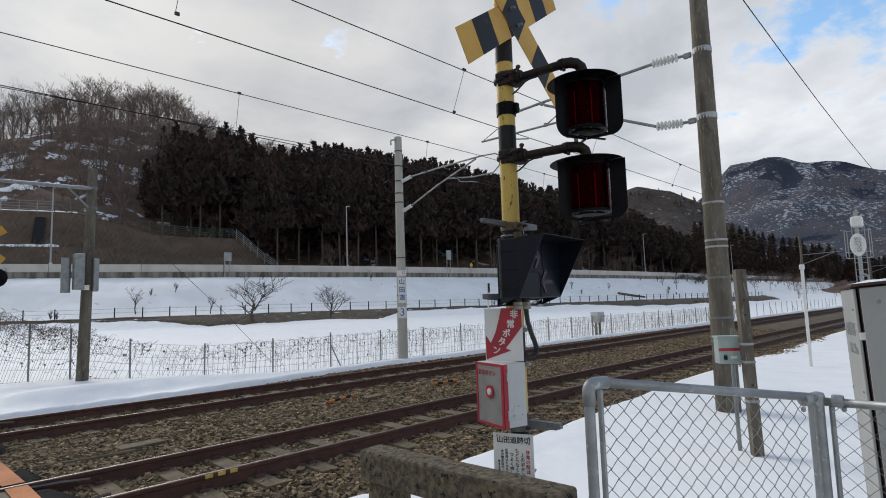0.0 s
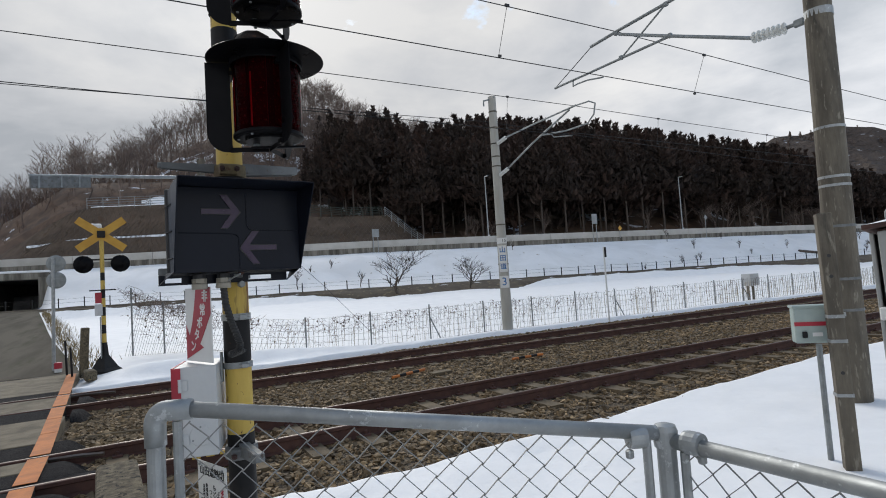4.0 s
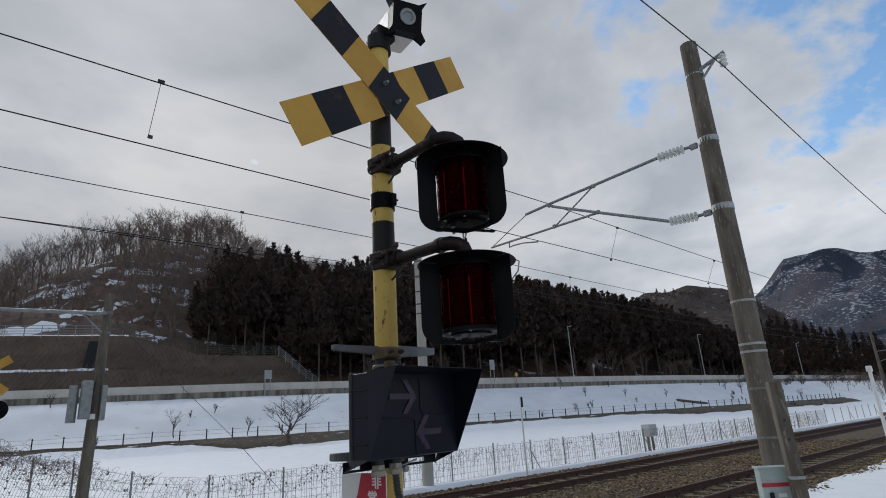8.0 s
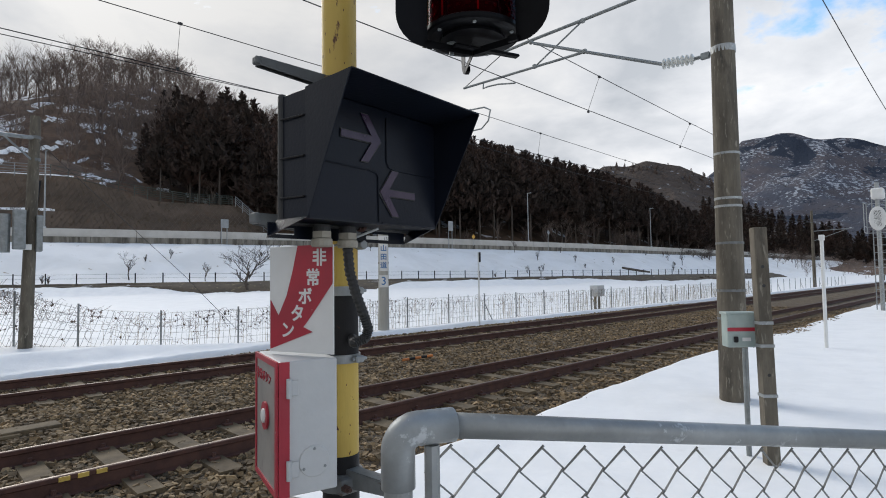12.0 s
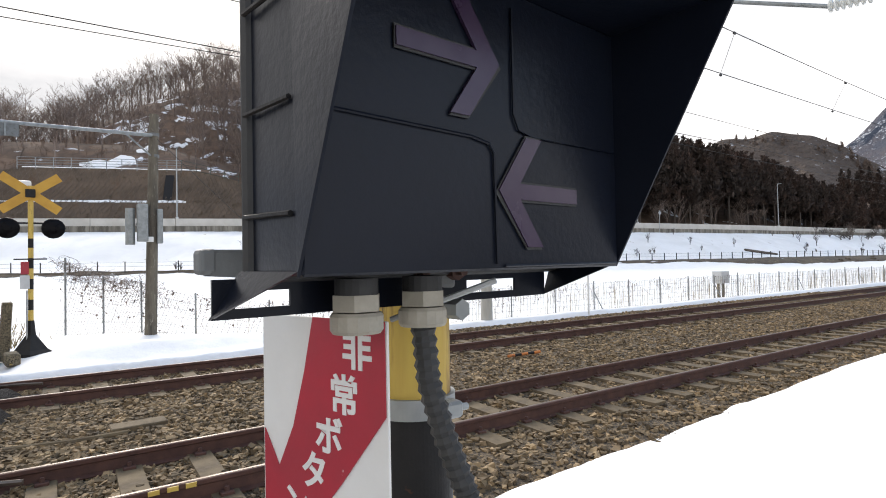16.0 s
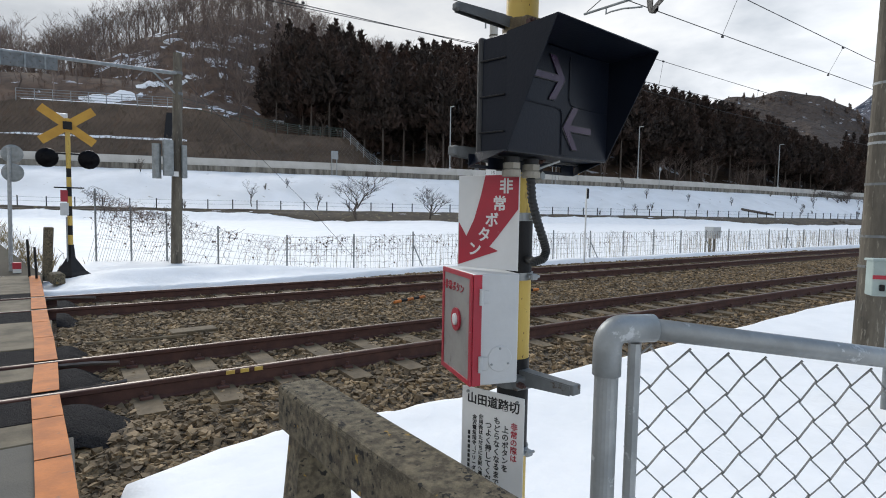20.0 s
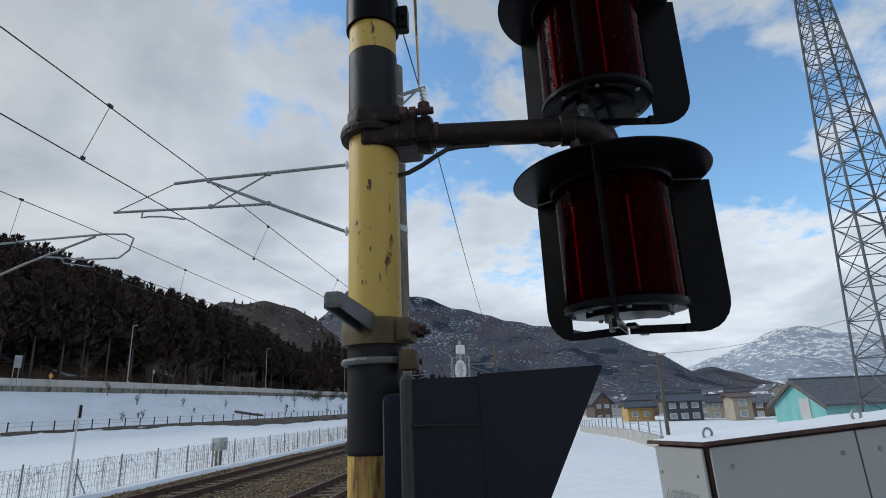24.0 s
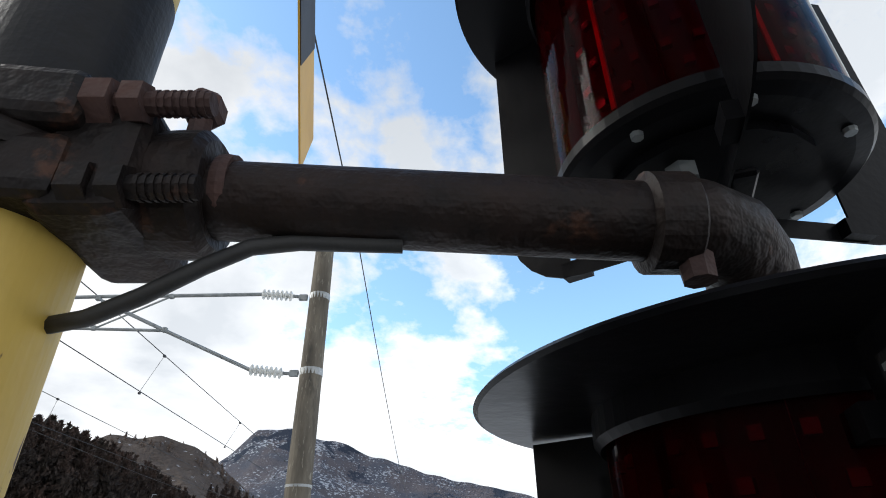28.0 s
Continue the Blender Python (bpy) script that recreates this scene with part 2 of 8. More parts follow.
INSUL = material("insulator_porcelain", (0.70, 0.71, 0.68), (0.58, 0.59, 0.56), 12, 60, 0.3, bump=0.0)
YELLOW = material("yellow_paint", (0.60, 0.42, 0.085), (0.50, 0.34, 0.07), 5, 60, 0.55, bump=0.15, spots=(0.10, 0.034, 0.014), spot=(0.650, 0.68), spot_scale=15, rvar=0.1, stretch=(1, 1, 0.34), specks=((0.07, 0.028, 0.014), 0.655, 0.675, 90))
YELLOW_RUSTY = material("rusty_yellow_paint", (0.56, 0.40, 0.08), (0.42, 0.25, 0.06), 7, 60, 0.6, bump=0.2, spots=(0.13, 0.042, 0.018), spot=(0.50, 0.58), spot_scale=17, stretch=(1, 1, 0.10), specks=((0.05, 0.02, 0.012), 0.60, 0.66, 40))
BLACK = material("black_paint", (0.013, 0.013, 0.014), (0.021, 0.020, 0.020), 9, 70, 0.5, bump=0.12, spots=(0.06, 0.03, 0.018), spot=(0.66, 0.70), spot_scale=24, spec=0.18)
BLACK_SATIN = material("black_satin_sheet", (0.004, 0.004, 0.005), (0.007, 0.007, 0.008), 7, 60, 0.30, bump=0.04, spec=0.06)
BLACK_RUST = material("rusty_black_casting", (0.011, 0.010, 0.010), (0.026, 0.017, 0.0145), 16, 70, 0.55, metal=0.3, bump=0.35, spots=(0.07, 0.034, 0.022), spot=(0.60, 0.68), spot_scale=30, spec=0.25)
NAVY = material("dark_blue_grey_case", (0.0056, 0.0076, 0.0135), (0.0074, 0.0098, 0.0170), 5, 120, 0.32, bump=0.06, spec=0.17)
RUBBER = material("black_rubber", (0.018, 0.018, 0.018), (0.03, 0.03, 0.03), 20, 90, 0.6, bump=0.1)
BOARD_Y = material("yellow_board_face", (0.56, 0.32, 0.05), (0.47, 0.255, 0.04), 4, 50, 0.5, bump=0.03, spec=0.3)
BOARD_K = material("black_board_face", (0.010, 0.010, 0.012), (0.016, 0.015, 0.015), 5, 50, 0.5, bump=0.03, spec=0.2, spots=(0.06, 0.03, 0.018), spot=(0.64, 0.72), spot_scale=9)
WHITE = material("white_enamel", (0.72, 0.72, 0.70), (0.66, 0.66, 0.64), 6, 60, 0.4, bump=0.03, spots=(0.5, 0.48, 0.44), spot=(0.68, 0.78))
GREY_BOX = material("pale_grey_enamel", (0.55, 0.56, 0.56), (0.49, 0.50, 0.50), 5, 60, 0.45, bump=0.05, spots=(0.40, 0.36, 0.30), spot=(0.70, 0.76), spot_scale=12)
RED = material("red_paint", (0.42, 0.022, 0.042), (0.34, 0.026, 0.042), 7, 60, 0.45, bump=0.05, spots=(0.55, 0.45, 0.43), spot=(0.70, 0.73), spot_scale=22)
INK = material("black_ink", (0.02, 0.02, 0.02), None, 8, 40, 0.6, bump=0.0)
BLUE_INK = material("blue_ink", (0.02, 0.14, 0.38), None, 8, 40, 0.6, bump=0.0)
CABINET = material("cabinet_grey", (0.345, 0.348, 0.335), (0.31, 0.312, 0.30), 1.2, 40, 0.5, bump=0.03, spots=(0.30, 0.28, 0.24), spot=(0.72, 0.80), spot_scale=3)
RUST = material("rust", (0.14, 0.055, 0.025), (0.24, 0.10, 0.04), 18, 90, 0.85, bump=0.3)
STRAW = material("pale_straw", (0.42, 0.34, 0.22), (0.27, 0.21, 0.13), 2, 20, 0.95, bump=0.0, vary=0.3)
GRASS_DRY = material("dry_grass", (0.25, 0.19, 0.09), (0.16, 0.12, 0.06), 2, 20, 0.95, bump=0.3, vary=0.3)
EARTH = material("bare_earth", (0.12, 0.09, 0.055), (0.075, 0.058, 0.038), 0.8, 9, 0.95, bump=0.5, bump_fine=False)
CONIFER = material("conifer_foliage", (0.024, 0.0175, 0.0130), (0.064, 0.036, 0.026), 0.16, 1.4, 0.9, bump=0.0, vary=0.40, split=(0.42, 0.66))
BARK = material("bark", (0.065, 0.05, 0.04), (0.10, 0.082, 0.068), 3, 30, 0.95, bump=0.4)
TWIG = material("bare_twigs", (0.205, 0.155, 0.128), (0.125, 0.094, 0.078), 1, 8, 0.95, bump=0.0, vary=0.3)
HILL = material("leaf_litter_slope", (0.155, 0.096, 0.061), (0.080, 0.053, 0.038), 0.3, 1.6, 0.95, bump=0.8, bump_fine=False, spots=(0.74, 0.76, 0.80), spot=(0.600, 0.625), spot_scale=0.17, dist=1.0)
RUST_DARK = material("dark_rusty_sheet", (0.040, 0.020, 0.018), (0.085, 0.042, 0.032), 14, 70, 0.8, bump=0.3)
SWITCH_GREEN = material("pale_green_enamel", (0.37, 0.44, 0.41), (0.31, 0.37, 0.35), 5, 60, 0.5, bump=0.05, spots=(0.24, 0.25, 0.22), spot=(0.68, 0.76), spot_scale=14)
# concrete darkened to near black: the shade inside the underpass is in the colour
WALL_SHADE = material("shade_dark_concrete", (0.030, 0.027, 0.024), (0.020, 0.018, 0.016), 1.5, 14, 0.9, bump=0.2)
LANE = material("mossy_lane_asphalt", (0.080, 0.069, 0.050), (0.046, 0.039, 0.027), 1.4, 60, 0.95, bump=0.4, spec=0.15, spots=(0.032, 0.032, 0.014), spot=(0.54, 0.66), spot_scale=1.1, stretch=(1, 0.10, 1))


# ---- mesh helpers ----
def link(name, bm, mat, smooth=False):
    me = bpy.data.meshes.new(name)
    bm.to_mesh(me)
    bm.free()
    me.materials.append(mat)
    if smooth:
        for p in me.polygons:
            p.use_smooth = True
    return new(name, me)


def part(name, bm, mat, parent, label="", smooth=False):
    """One mesh, modelled in world coordinates, as a part under a thing (or, one level down, under a part)."""
    ob = link(name, bm, mat, smooth)
    ob.parent = parent
    if parent.parent is None:
        ob.matrix_parent_inverse = Matrix.Translation(-parent.location)
    return tagged(ob, label)


def thing(name, at, label, category, group="", kind=""):
    ob = new(name)
    ob.location = at
    ob.empty_display_size = 0.1
    return tagged(ob, label, category, group, kind)


def solo(name, bm, mat, at, label, category, group="", kind="", smooth=False):
    """A thing of one mesh, modelled in world coordinates, with its origin at its base."""
    bmesh.ops.translate(bm, verts=bm.verts, vec=-Vector(at))
    ob = link(name, bm, mat, smooth)
    ob.location = at
    return tagged(ob, label, category, group, kind)


def B():
    return bmesh.new()


def box(bm, c, size, m=None, bevel=0.0, seg=1):
    r = bmesh.ops.create_cube(bm, size=1)
    vs = r["verts"]
    bmesh.ops.scale(bm, vec=size, verts=vs)
    if bevel:
        es = list({e for v in vs for e in v.link_edges})
        o = bmesh.ops.bevel(bm, geom=es, offset=bevel, segments=seg, affect="EDGES", profile=0.5)
        vs = list({v for f in o["faces"] for v in f.verts} | {v for v in vs if v.is_valid})
    t = Matrix.Translation(c) if m is None else Matrix.Translation(c) @ m
    bmesh.ops.transform(bm, matrix=t, verts=vs)
    return bm


def cyl(bm, a, b, r, r2=None, seg=12, caps=True):
    a, b = Vector(a), Vector(b)
    d = b - a
    q = d.to_track_quat("Z", "Y").to_matrix().to_4x4()
    bmesh.ops.create_cone(bm, cap_ends=caps, segments=seg, radius1=r, radius2=r if r2 is None else r2, depth=d.length,
                          matrix=Matrix.Translation((a + b) / 2) @ q)
    return bm


def tube(bm, pts, r, seg=8, radii=None, closed=False):
    pts = [Vector(p) for p in pts]
    rings = []
    n = len(pts)
    side = None
    for i, p in enumerate(pts):
        d = (pts[min(i + 1, n - 1)] - pts[max(i - 1, 0)]).normalized()
        if side is None:
            side = d.orthogonal().normalized()
        side = (side - d * side.dot(d)).normalized()
        up = d.cross(side)
        rr = radii[i] if radii else r
        rings.append([bm.verts.new(p + rr * (math.cos(2 * math.pi * k / seg) * side + math.sin(2 * math.pi * k / seg) * up)) for k in range(seg)])
    for i in range(n - 1):
        for k in range(seg):
            bm.faces.new((rings[i][k], rings[i][(k + 1) % seg], rings[i + 1][(k + 1) % seg], rings[i + 1][k]))
    bm.faces.new(rings[0][::-1]), bm.faces.new(rings[-1])
    return bm


def prism(bm, pts, depth, m):
    """A flat outline (x, y) given depth along z, set in place by m."""
    lo = [bm.verts.new(m @ Vector((x, y, 0))) for x, y in pts]
    hi = [bm.verts.new(m @ Vector((x, y, depth))) for x, y in pts]
    n = len(pts)
    for i in range(n):
        bm.faces.new((lo[i], lo[(i + 1) % n], hi[(i + 1) % n], hi[i]))
    bm.faces.new(lo[::-1]), bm.faces.new(hi)
    bmesh.ops.recalc_face_normals(bm, faces=bm.faces)
    return bm


def lathe(bm, profile, m, seg=24, sx=1.0, sy=1.0):
    rings = [[bm.verts.new(m @ Vector((sx * r * math.cos(2 * math.pi * k / seg), sy * r * math.sin(2 * math.pi * k / seg), z))) for k in range(seg)] for r, z in profile]
    for a, b in zip(rings, rings[1:]):
        for k in range(seg):
            bm.faces.new((a[k], a[(k + 1) % seg], b[(k + 1) % seg], b[k]))
    bm.faces.new(rings[0][::-1]), bm.faces.new(rings[-1])
    return bm


def basis(o, x, z):
    """A pose from an origin, an x axis and a z axis."""
    x, z = Vector(x).normalized(), Vector(z).normalized()
    y = z.cross(x)
    return Matrix(((x.x, y.x, z.x, o[0]), (x.y, y.y, z.y, o[1]), (x.z, y.z, z.z, o[2]), (0, 0, 0, 1)))


def sheet(name, xs, ys, fz, mat, label, category, kind="structure"):
    xs, ys = list(xs), list(ys)
    vs = [(x, y, fz(x, y)) for y in ys for x in xs]
    w = len(xs)
    fs = [(j * w + i, j * w + i + 1, (j + 1) * w + i + 1, (j + 1) * w + i) for j in range(len(ys) - 1) for i in range(w - 1)]
    me = bpy.data.meshes.new(name)
    me.from_pydata(vs, [], fs)
    me.materials.append(mat)
    for p in me.polygons:
        p.use_smooth = True
    return tagged(new(name, me), label, category, kind=kind)


def raw(name, vs, fs, mat, label, category, kind, smooth=False):
    me = bpy.data.meshes.new(name)
    me.from_pydata(vs, [], fs)
    me.materials.append(mat)
    if smooth:
        for p in me.polygons:
            p.use_smooth = True
    return tagged(new(name, me), label, category, kind=kind)


def letters(name, body, size, m, mat, parent, depth=0.0008, align="CENTER", bold=0.0):
    cu = bpy.data.curves.new(name, "FONT")
    cu.body, cu.size, cu.extrude, cu.align_x, cu.align_y = body, size, depth, align, "CENTER"
    cu.resolution_u, cu.offset = 3, bold
    tmp = bpy.data.objects.new("tmp", cu)
    scene.collection.objects.link(tmp)
    dg = bpy.context.evaluated_depsgraph_get()
    me = bpy.data.meshes.new_from_object(tmp.evaluated_get(dg))
    bpy.data.objects.remove(tmp)
    me.transform(m)
    me.materials.clear()
    me.materials.append(mat)
    ob = new(name, me)
    ob.parent = parent
    if parent.parent is None:
        ob.matrix_parent_inverse = Matrix.Translation(-parent.location)
    return ob


def sm(a, b, x):
    t = min(1.0, max(0.0, (x - a) / (b - a)))
    return t * t * (3 - 2 * t)


def nz3(x, y, s, k=0.0):
    return noise.noise(Vector((x * s, y * s, k)))


# ---- the plan: rails along x, rail heads at z = 0 ----
R1, R2, R3, R4 = -0.03, 1.045, 4.21, 5.50
WALL = [(-260, 190), (-60, 92), (-23, 75.5), (0, 67), (26, 58), (48, 53), (75, 48.8), (100, 46), (145, 44), (220, 42), (700, 40)]
WX, WY = [p[0] for p in WALL], [p[1] for p in WALL]


def wall_y(x):
    return float(np.interp(x, WX, WY))


def snow_edge(x):
    """Where the near bank of snow ends at the ballast."""
    return float(np.interp(x, [-1.05, -0.84, -0.77, -0.70, -0.29, 0.32, 1.26, 2.3, 4.6, 7.3, 12.2, 30], [-3.4, -2.5, -1.75, -1.48, -1.32, -1.155, -1.30, -1.28, -1.10, -0.98, -0.75, -0.7]))


def ground_z(x, y):
    v = wall_y(x) - y
    n1 = 0.05 * nz3(x, y, 0.35) + 0.02 * nz3(x, y, 1.3, 4) + (0.014 * nz3(x, y, 3.1, 8) if x < 9 and y < 9 else 0.0)
    if y < -0.2:
        z = -0.145 + n1 + 0.10 * sm(-2.0, -6.0, y) - 0.50 * sm(-5, -11, y) * sm(8, 30, x) - 1.15 * sm(30, 75, x) * sm(-4, -11, y) - 0.7 * sm(75, 140, x) * sm(-6, -40, y)
        e = snow_edge(x) + 0.05 * nz3(x, 1.0, 1.7, 6) + 0.025 * nz3(x, 2.0, 5.0, 6)
        return -0.42 + (z + 0.42) * (1 - max(0.0, min(1.0, (y - e + 0.09) / 0.15)) ** 2.2)
    z = -0.11 + n1 * sm(6.7, 7, y) + 0.02 * sm(7.1, 7.7, y) - 0.13 * sm(7.8, 9.0, y) + 0.50 * sm(8.6, 30, y) + 0.25 * sm(6.5, 2.0, x) * sm(7, 8, y) * sm(24, 12, y) + 0.72 * sm(18.7, 16.4, v) + 0.3 * nz3(x, y, 0.07) * sm(9, 20, y) * sm(15, 22, v)
    if y < 8.2:
        e = 6.90 + 0.6 * sm(1.5, 8, x) + 0.24 * nz3(x, 3.0, 0.6, 2) + 0.12 * nz3(x, 3.0, 1.9, 2) + 0.05 * nz3(x, 3.0, 5.2, 2)
        return -0.42 + (z + 0.42) * min(1.0, max(0.0, (y - e + 0.08) / 0.12)) ** 0.5
    if 15 < v < 26 and y > 20:
        z += 0.42 * max(0.0, nz3(x, 0.0, 0.10, 7) + 0.12 + 0.35 * nz3(x, 0.0, 0.31, 5)) * math.exp(-((v - 20.6 - 0.9 * nz3(x, 0.0, 0.16, 3)) / 1.5) ** 2)
    if v < 16:
        z += 0.25 * sm(16, 15, v) + 4.25 * sm(13.5, 0.0, v) + (0.35 * nz3(x, y, 0.16, 2) + 0.16 * nz3(x, y, 0.42, 5)) * sm(13, 9, v) * sm(0, 3, v)
    if v < 0:
        z = 5.5
    if v < -16:
        z = 5.5 - 6.0 * sm(-16, -60, v)
    return z


# crossing road: along y at the near end of the plan, bending away beyond the tracks
def road_mid(y):
    return -3.1 - 0.134 * max(0.0, y - 8)


def on_road(x, y):
    return abs(x - road_mid(y)) < 2.05


# ---- ground, ballast, tracks ----
def ground_here(x, y):
    z = ground_z(x, y)
    d = abs(x - road_mid(y))
    if (y > 7.1 or y < -2.2) and y < 83 and d < 4.5:
        rz = -0.06 + 1.2 * sm(10, 60, y)
        z = rz + (z - rz) * sm(2.1, 3.2, d) - 0.12 * sm(2.3, 1.9, d)
    return z


gx = [-900, -400, -200, -100, -60, -40, -28, -20] + [-15 + 0.5 * i for i in range(27)] + [-1.5 + 0.14 * i for i in range(60)] + [7 + 0.5 * i for i in range(38)] + [26 + 1.6 * i for i in range(60)] + [125, 135, 150, 180, 230, 320, 500, 900, 1800, 3000]
gy = [-1500, -700, -350, -180, -100, -60, -40, -30, -24, -18, -14] + [-11 + 0.5 * i for i in range(15)] + [-3.5 + 0.25 * i for i in range(7)] + [-1.75 + 0.05 * i for i in range(24)] + [0, 2, 4, 6, 6.5] + [6.62 + 0.06 * i for i in range(21)] + [8.3, 8.75] + [9.2 + 0.9 * i for i in range(80)] + [84, 92, 110, 150, 260, 500, 1200, 2600]
ground = sheet("ground", gx, gy, ground_here, SNOW, "old settled snow over level ground", "snow ground")
ground.data.materials.append(SNOW_FAR)
for p in ground.data.polygons:
    c = p.center
    if c.y > 20 and -2 < wall_y(c.x) - c.y < 15.2:
        p.material_index = 1

bx = [-40, -20, -10, -5] + [-1.2 + 0.4 * i for i in range(160)] + [65, 75, 95, 130, 200, 320, 520]


def bed_z(x, y):
    e = 0.12 * nz3(x, 0, 0.4)
    return -0.17 + 0.02 * nz3(x, y, 3) - 0.09 * sm(-0.8 + e, -1.7 + e, y) - 0.10 * sm(6.1 + e + 0.8 * sm(1.5, 8, x), 6.9 + e + 0.8 * sm(1.5, 8, x), y)


by = [-3.7 + 0.24 * i for i in range(50)]
sheet("ballast_bed", bx, by, bed_z, BED, "brown crushed stone bed under both tracks", "ballast")

# loose stones on the bed: the stretch beside the crossing is real geometry
rng = np.random.default_rng(7)
rock_v = np.array([(x, y, z) for x in (-1, 1) for y in (-1, 1) for z in (-1, 1)]) * 0.80
rock_f = np.array([(0, 1, 3), (0, 3, 2), (4, 6, 7), (4, 7, 5), (0, 4, 5), (0, 5, 1), (2, 3, 7), (2, 7, 6), (0, 2, 6), (0, 6, 4), (1, 5, 7), (1, 7, 3)])


def stones(name, pts, size, mat, label):
    n = len(pts)
    base = np.repeat(rock_v[None], n, 0)
    base = base + 0.30 * rng.standard_normal((n, len(rock_v), 3))
    base *= (np.array([1.15, 0.9, 0.62]) * (1 + 0.25 * rng.standard_normal((n, 1, 3)))) * (size * rng.uniform(0.65, 1.35, (n, 1, 1)))
    a = rng.uniform(0, 6.28, n)
    t = rng.uniform(-0.6, 0.6, n)
    x, y, z = base[..., 0], base[..., 1], base[..., 2]
    y, z = y * np.cos(t)[:, None] - z * np.sin(t)[:, None], y * np.sin(t)[:, None] + z * np.cos(t)[:, None]
    x, y = x * np.cos(a)[:, None] - y * np.sin(a)[:, None], x * np.sin(a)[:, None] + y * np.cos(a)[:, None]
    v = np.stack([x, y, z], -1) + np.array(pts)[:, None]
    f = rock_f[None] + (np.arange(n) * len(rock_v))[:, None, None]
    return raw(name, v.reshape(-1, 3).tolist(), f.reshape(-1, 3).tolist(), mat, label, "ballast stones", "stuff")


pts = []
while len(pts) < 66000:
    u = rng.random()
    x = -0.98 + 30 * u ** 2.2
    y = rng.uniform(-1.6, 7.7) if x > -0.6 or rng.random() < 0.7 else rng.uniform(-3.3, -1.4)
    z = bed_z(x, y)
    if z > ground_z(x, y) - 0.05:
        pts.append((x, y, z + rng.uniform(-0.012, 0.022)))
stones("ballast_stones", pts, 0.0235, STONE, "loose angular brown and grey ballast stones")


def rail(y, name="rail"):
    """Foot, web and head as one rolled section."""
    prof = [(-0.061, -0.153), (0.061, -0.153), (0.061, -0.143), (0.012, -0.128), (0.008, -0.046), (0.032, -0.034), (0.033, -0.006), (0.026, 0.0), (-0.026, 0.0), (-0.033, -0.006), (-0.032, -0.034), (-0.008, -0.046), (-0.012, -0.128), (-0.061, -0.143)]
    ob = thing(name, (20, y, -0.153), "rusty brown steel rail with a polished running face", "rail", "rails of the two tracks")
    xs = [-60, -20, -6, 0, 10, 25, 60, 120, 200, 320, 520]
    bm = B()
    rings = []
    for x in xs:
        c = -0.00009 * max(0, x - 70) ** 2
        rings.append([bm.verts.new((x, y + a + c, b)) for a, b in prof])
    for p, q in zip(rings, rings[1:]):
        for k in range(len(prof)):
            bm.faces.new((p[k], p[(k + 1) % len(prof)], q[(k + 1) % len(prof)], q[k]))
    bmesh.ops.recalc_face_normals(bm, faces=bm.faces)
    part("rail_section", bm, RAIL, ob)
    bm = B()
    rr = []
    for x in xs:
        c = -0.00009 * max(0, x - 70) ** 2
        rr.append([bm.verts.new((x, y + a + c, 0.0015)) for a in (-0.008, 0.020)])
    for p, q in zip(rr, rr[1:]):
        bm.faces.new((p[0], q[0], q[1], p[1]))
    part("running_face", bm, RAIL_TOP, ob, "polished running face")
    return ob


for y in (R1, R2, R3, R4):
    rail(y)

# sleepers, each with its four rail clips
slp = B()
prism(slp, [(-0.115, 0), (0.115, 0), (0.10, 0.06), (-0.10, 0.06)], 2.0, basis((0, -1.0, 0), (1, 0, 0), (0, 1, 0)) @ Matrix.Scale(-1, 4, (0, 1, 0)))
bmesh.ops.translate(slp, verts=slp.verts, vec=(0, 0, -0.205 + 0.0))
bmesh.ops.recalc_face_normals(slp, faces=slp.faces)
slp_me = bpy.data.meshes.new("sleeper")
slp.to_mesh(slp_me), slp.free()
slp_me.materials.append(SLEEPER)
clip = B()
box(clip, (0, 0, 0.012), (0.10, 0.075, 0.03), None, 0.006)
cyl(clip, (0, 0, 0.02), (0, 0, 0.062), 0.020, 0.017, 8)
clip_me = bpy.data.meshes.new("rail_clip")
clip.to_mesh(clip_me), clip.free()
clip_me.materials.append(RAIL)
zmin = min(v.co.z for v in slp_me.vertices)
for v in slp_me.vertices:
    v.co.z += -0.21 - zmin
for ya, yb in ((R1, R2), (R3, R4)):
    for i in range(44):
        x = -0.42 + 0.605 * i + rng.uniform(-0.02, 0.02)
        s = new("sleeper", slp_me)
        s.location = (x, (ya + yb) / 2, 0.02 + rng.uniform(-0.004, 0.004))
        s.rotation_euler[2] = rng.uniform(-0.012, 0.012)
        tagged(s, "weathered concrete sleeper bedded in ballast", "sleeper", "sleepers of the two tracks")
        if x < 16:
            for dy in (ya - 0.085, ya + 0.085, yb - 0.085, yb + 0.085):
                c = new("rail_clip", clip_me)
                c.parent = s
                c.location = (0, dy - (ya + yb) / 2, -0.152)


# ---- the level-crossing signal beside the road ----
PX, PY, PR = 0.087, -4.025, 0.0425
signal = thing("crossing_signal", (PX, PY, -0.15), "rusty yellow and black striped crossing post with two red lamps", "crossing signal")
BANDS = [(-0.15, 0.30, 0), (0.30, 0.55, 1), (0.55, 0.80, 0), (0.80, 1.06, 1), (1.06, 1.29, 0), (1.29, 1.44, 1), (1.44, 1.761, 2), (1.761, 1.93, 1), (1.93, 2.287, 0),
         (2.287, 2.44, 1), (2.44, 2.495, 0), (2.495, 2.56, 1), (2.56, 2.765, 0), (2.765, 3.05, 1), (3.05, 3.26, 0)]
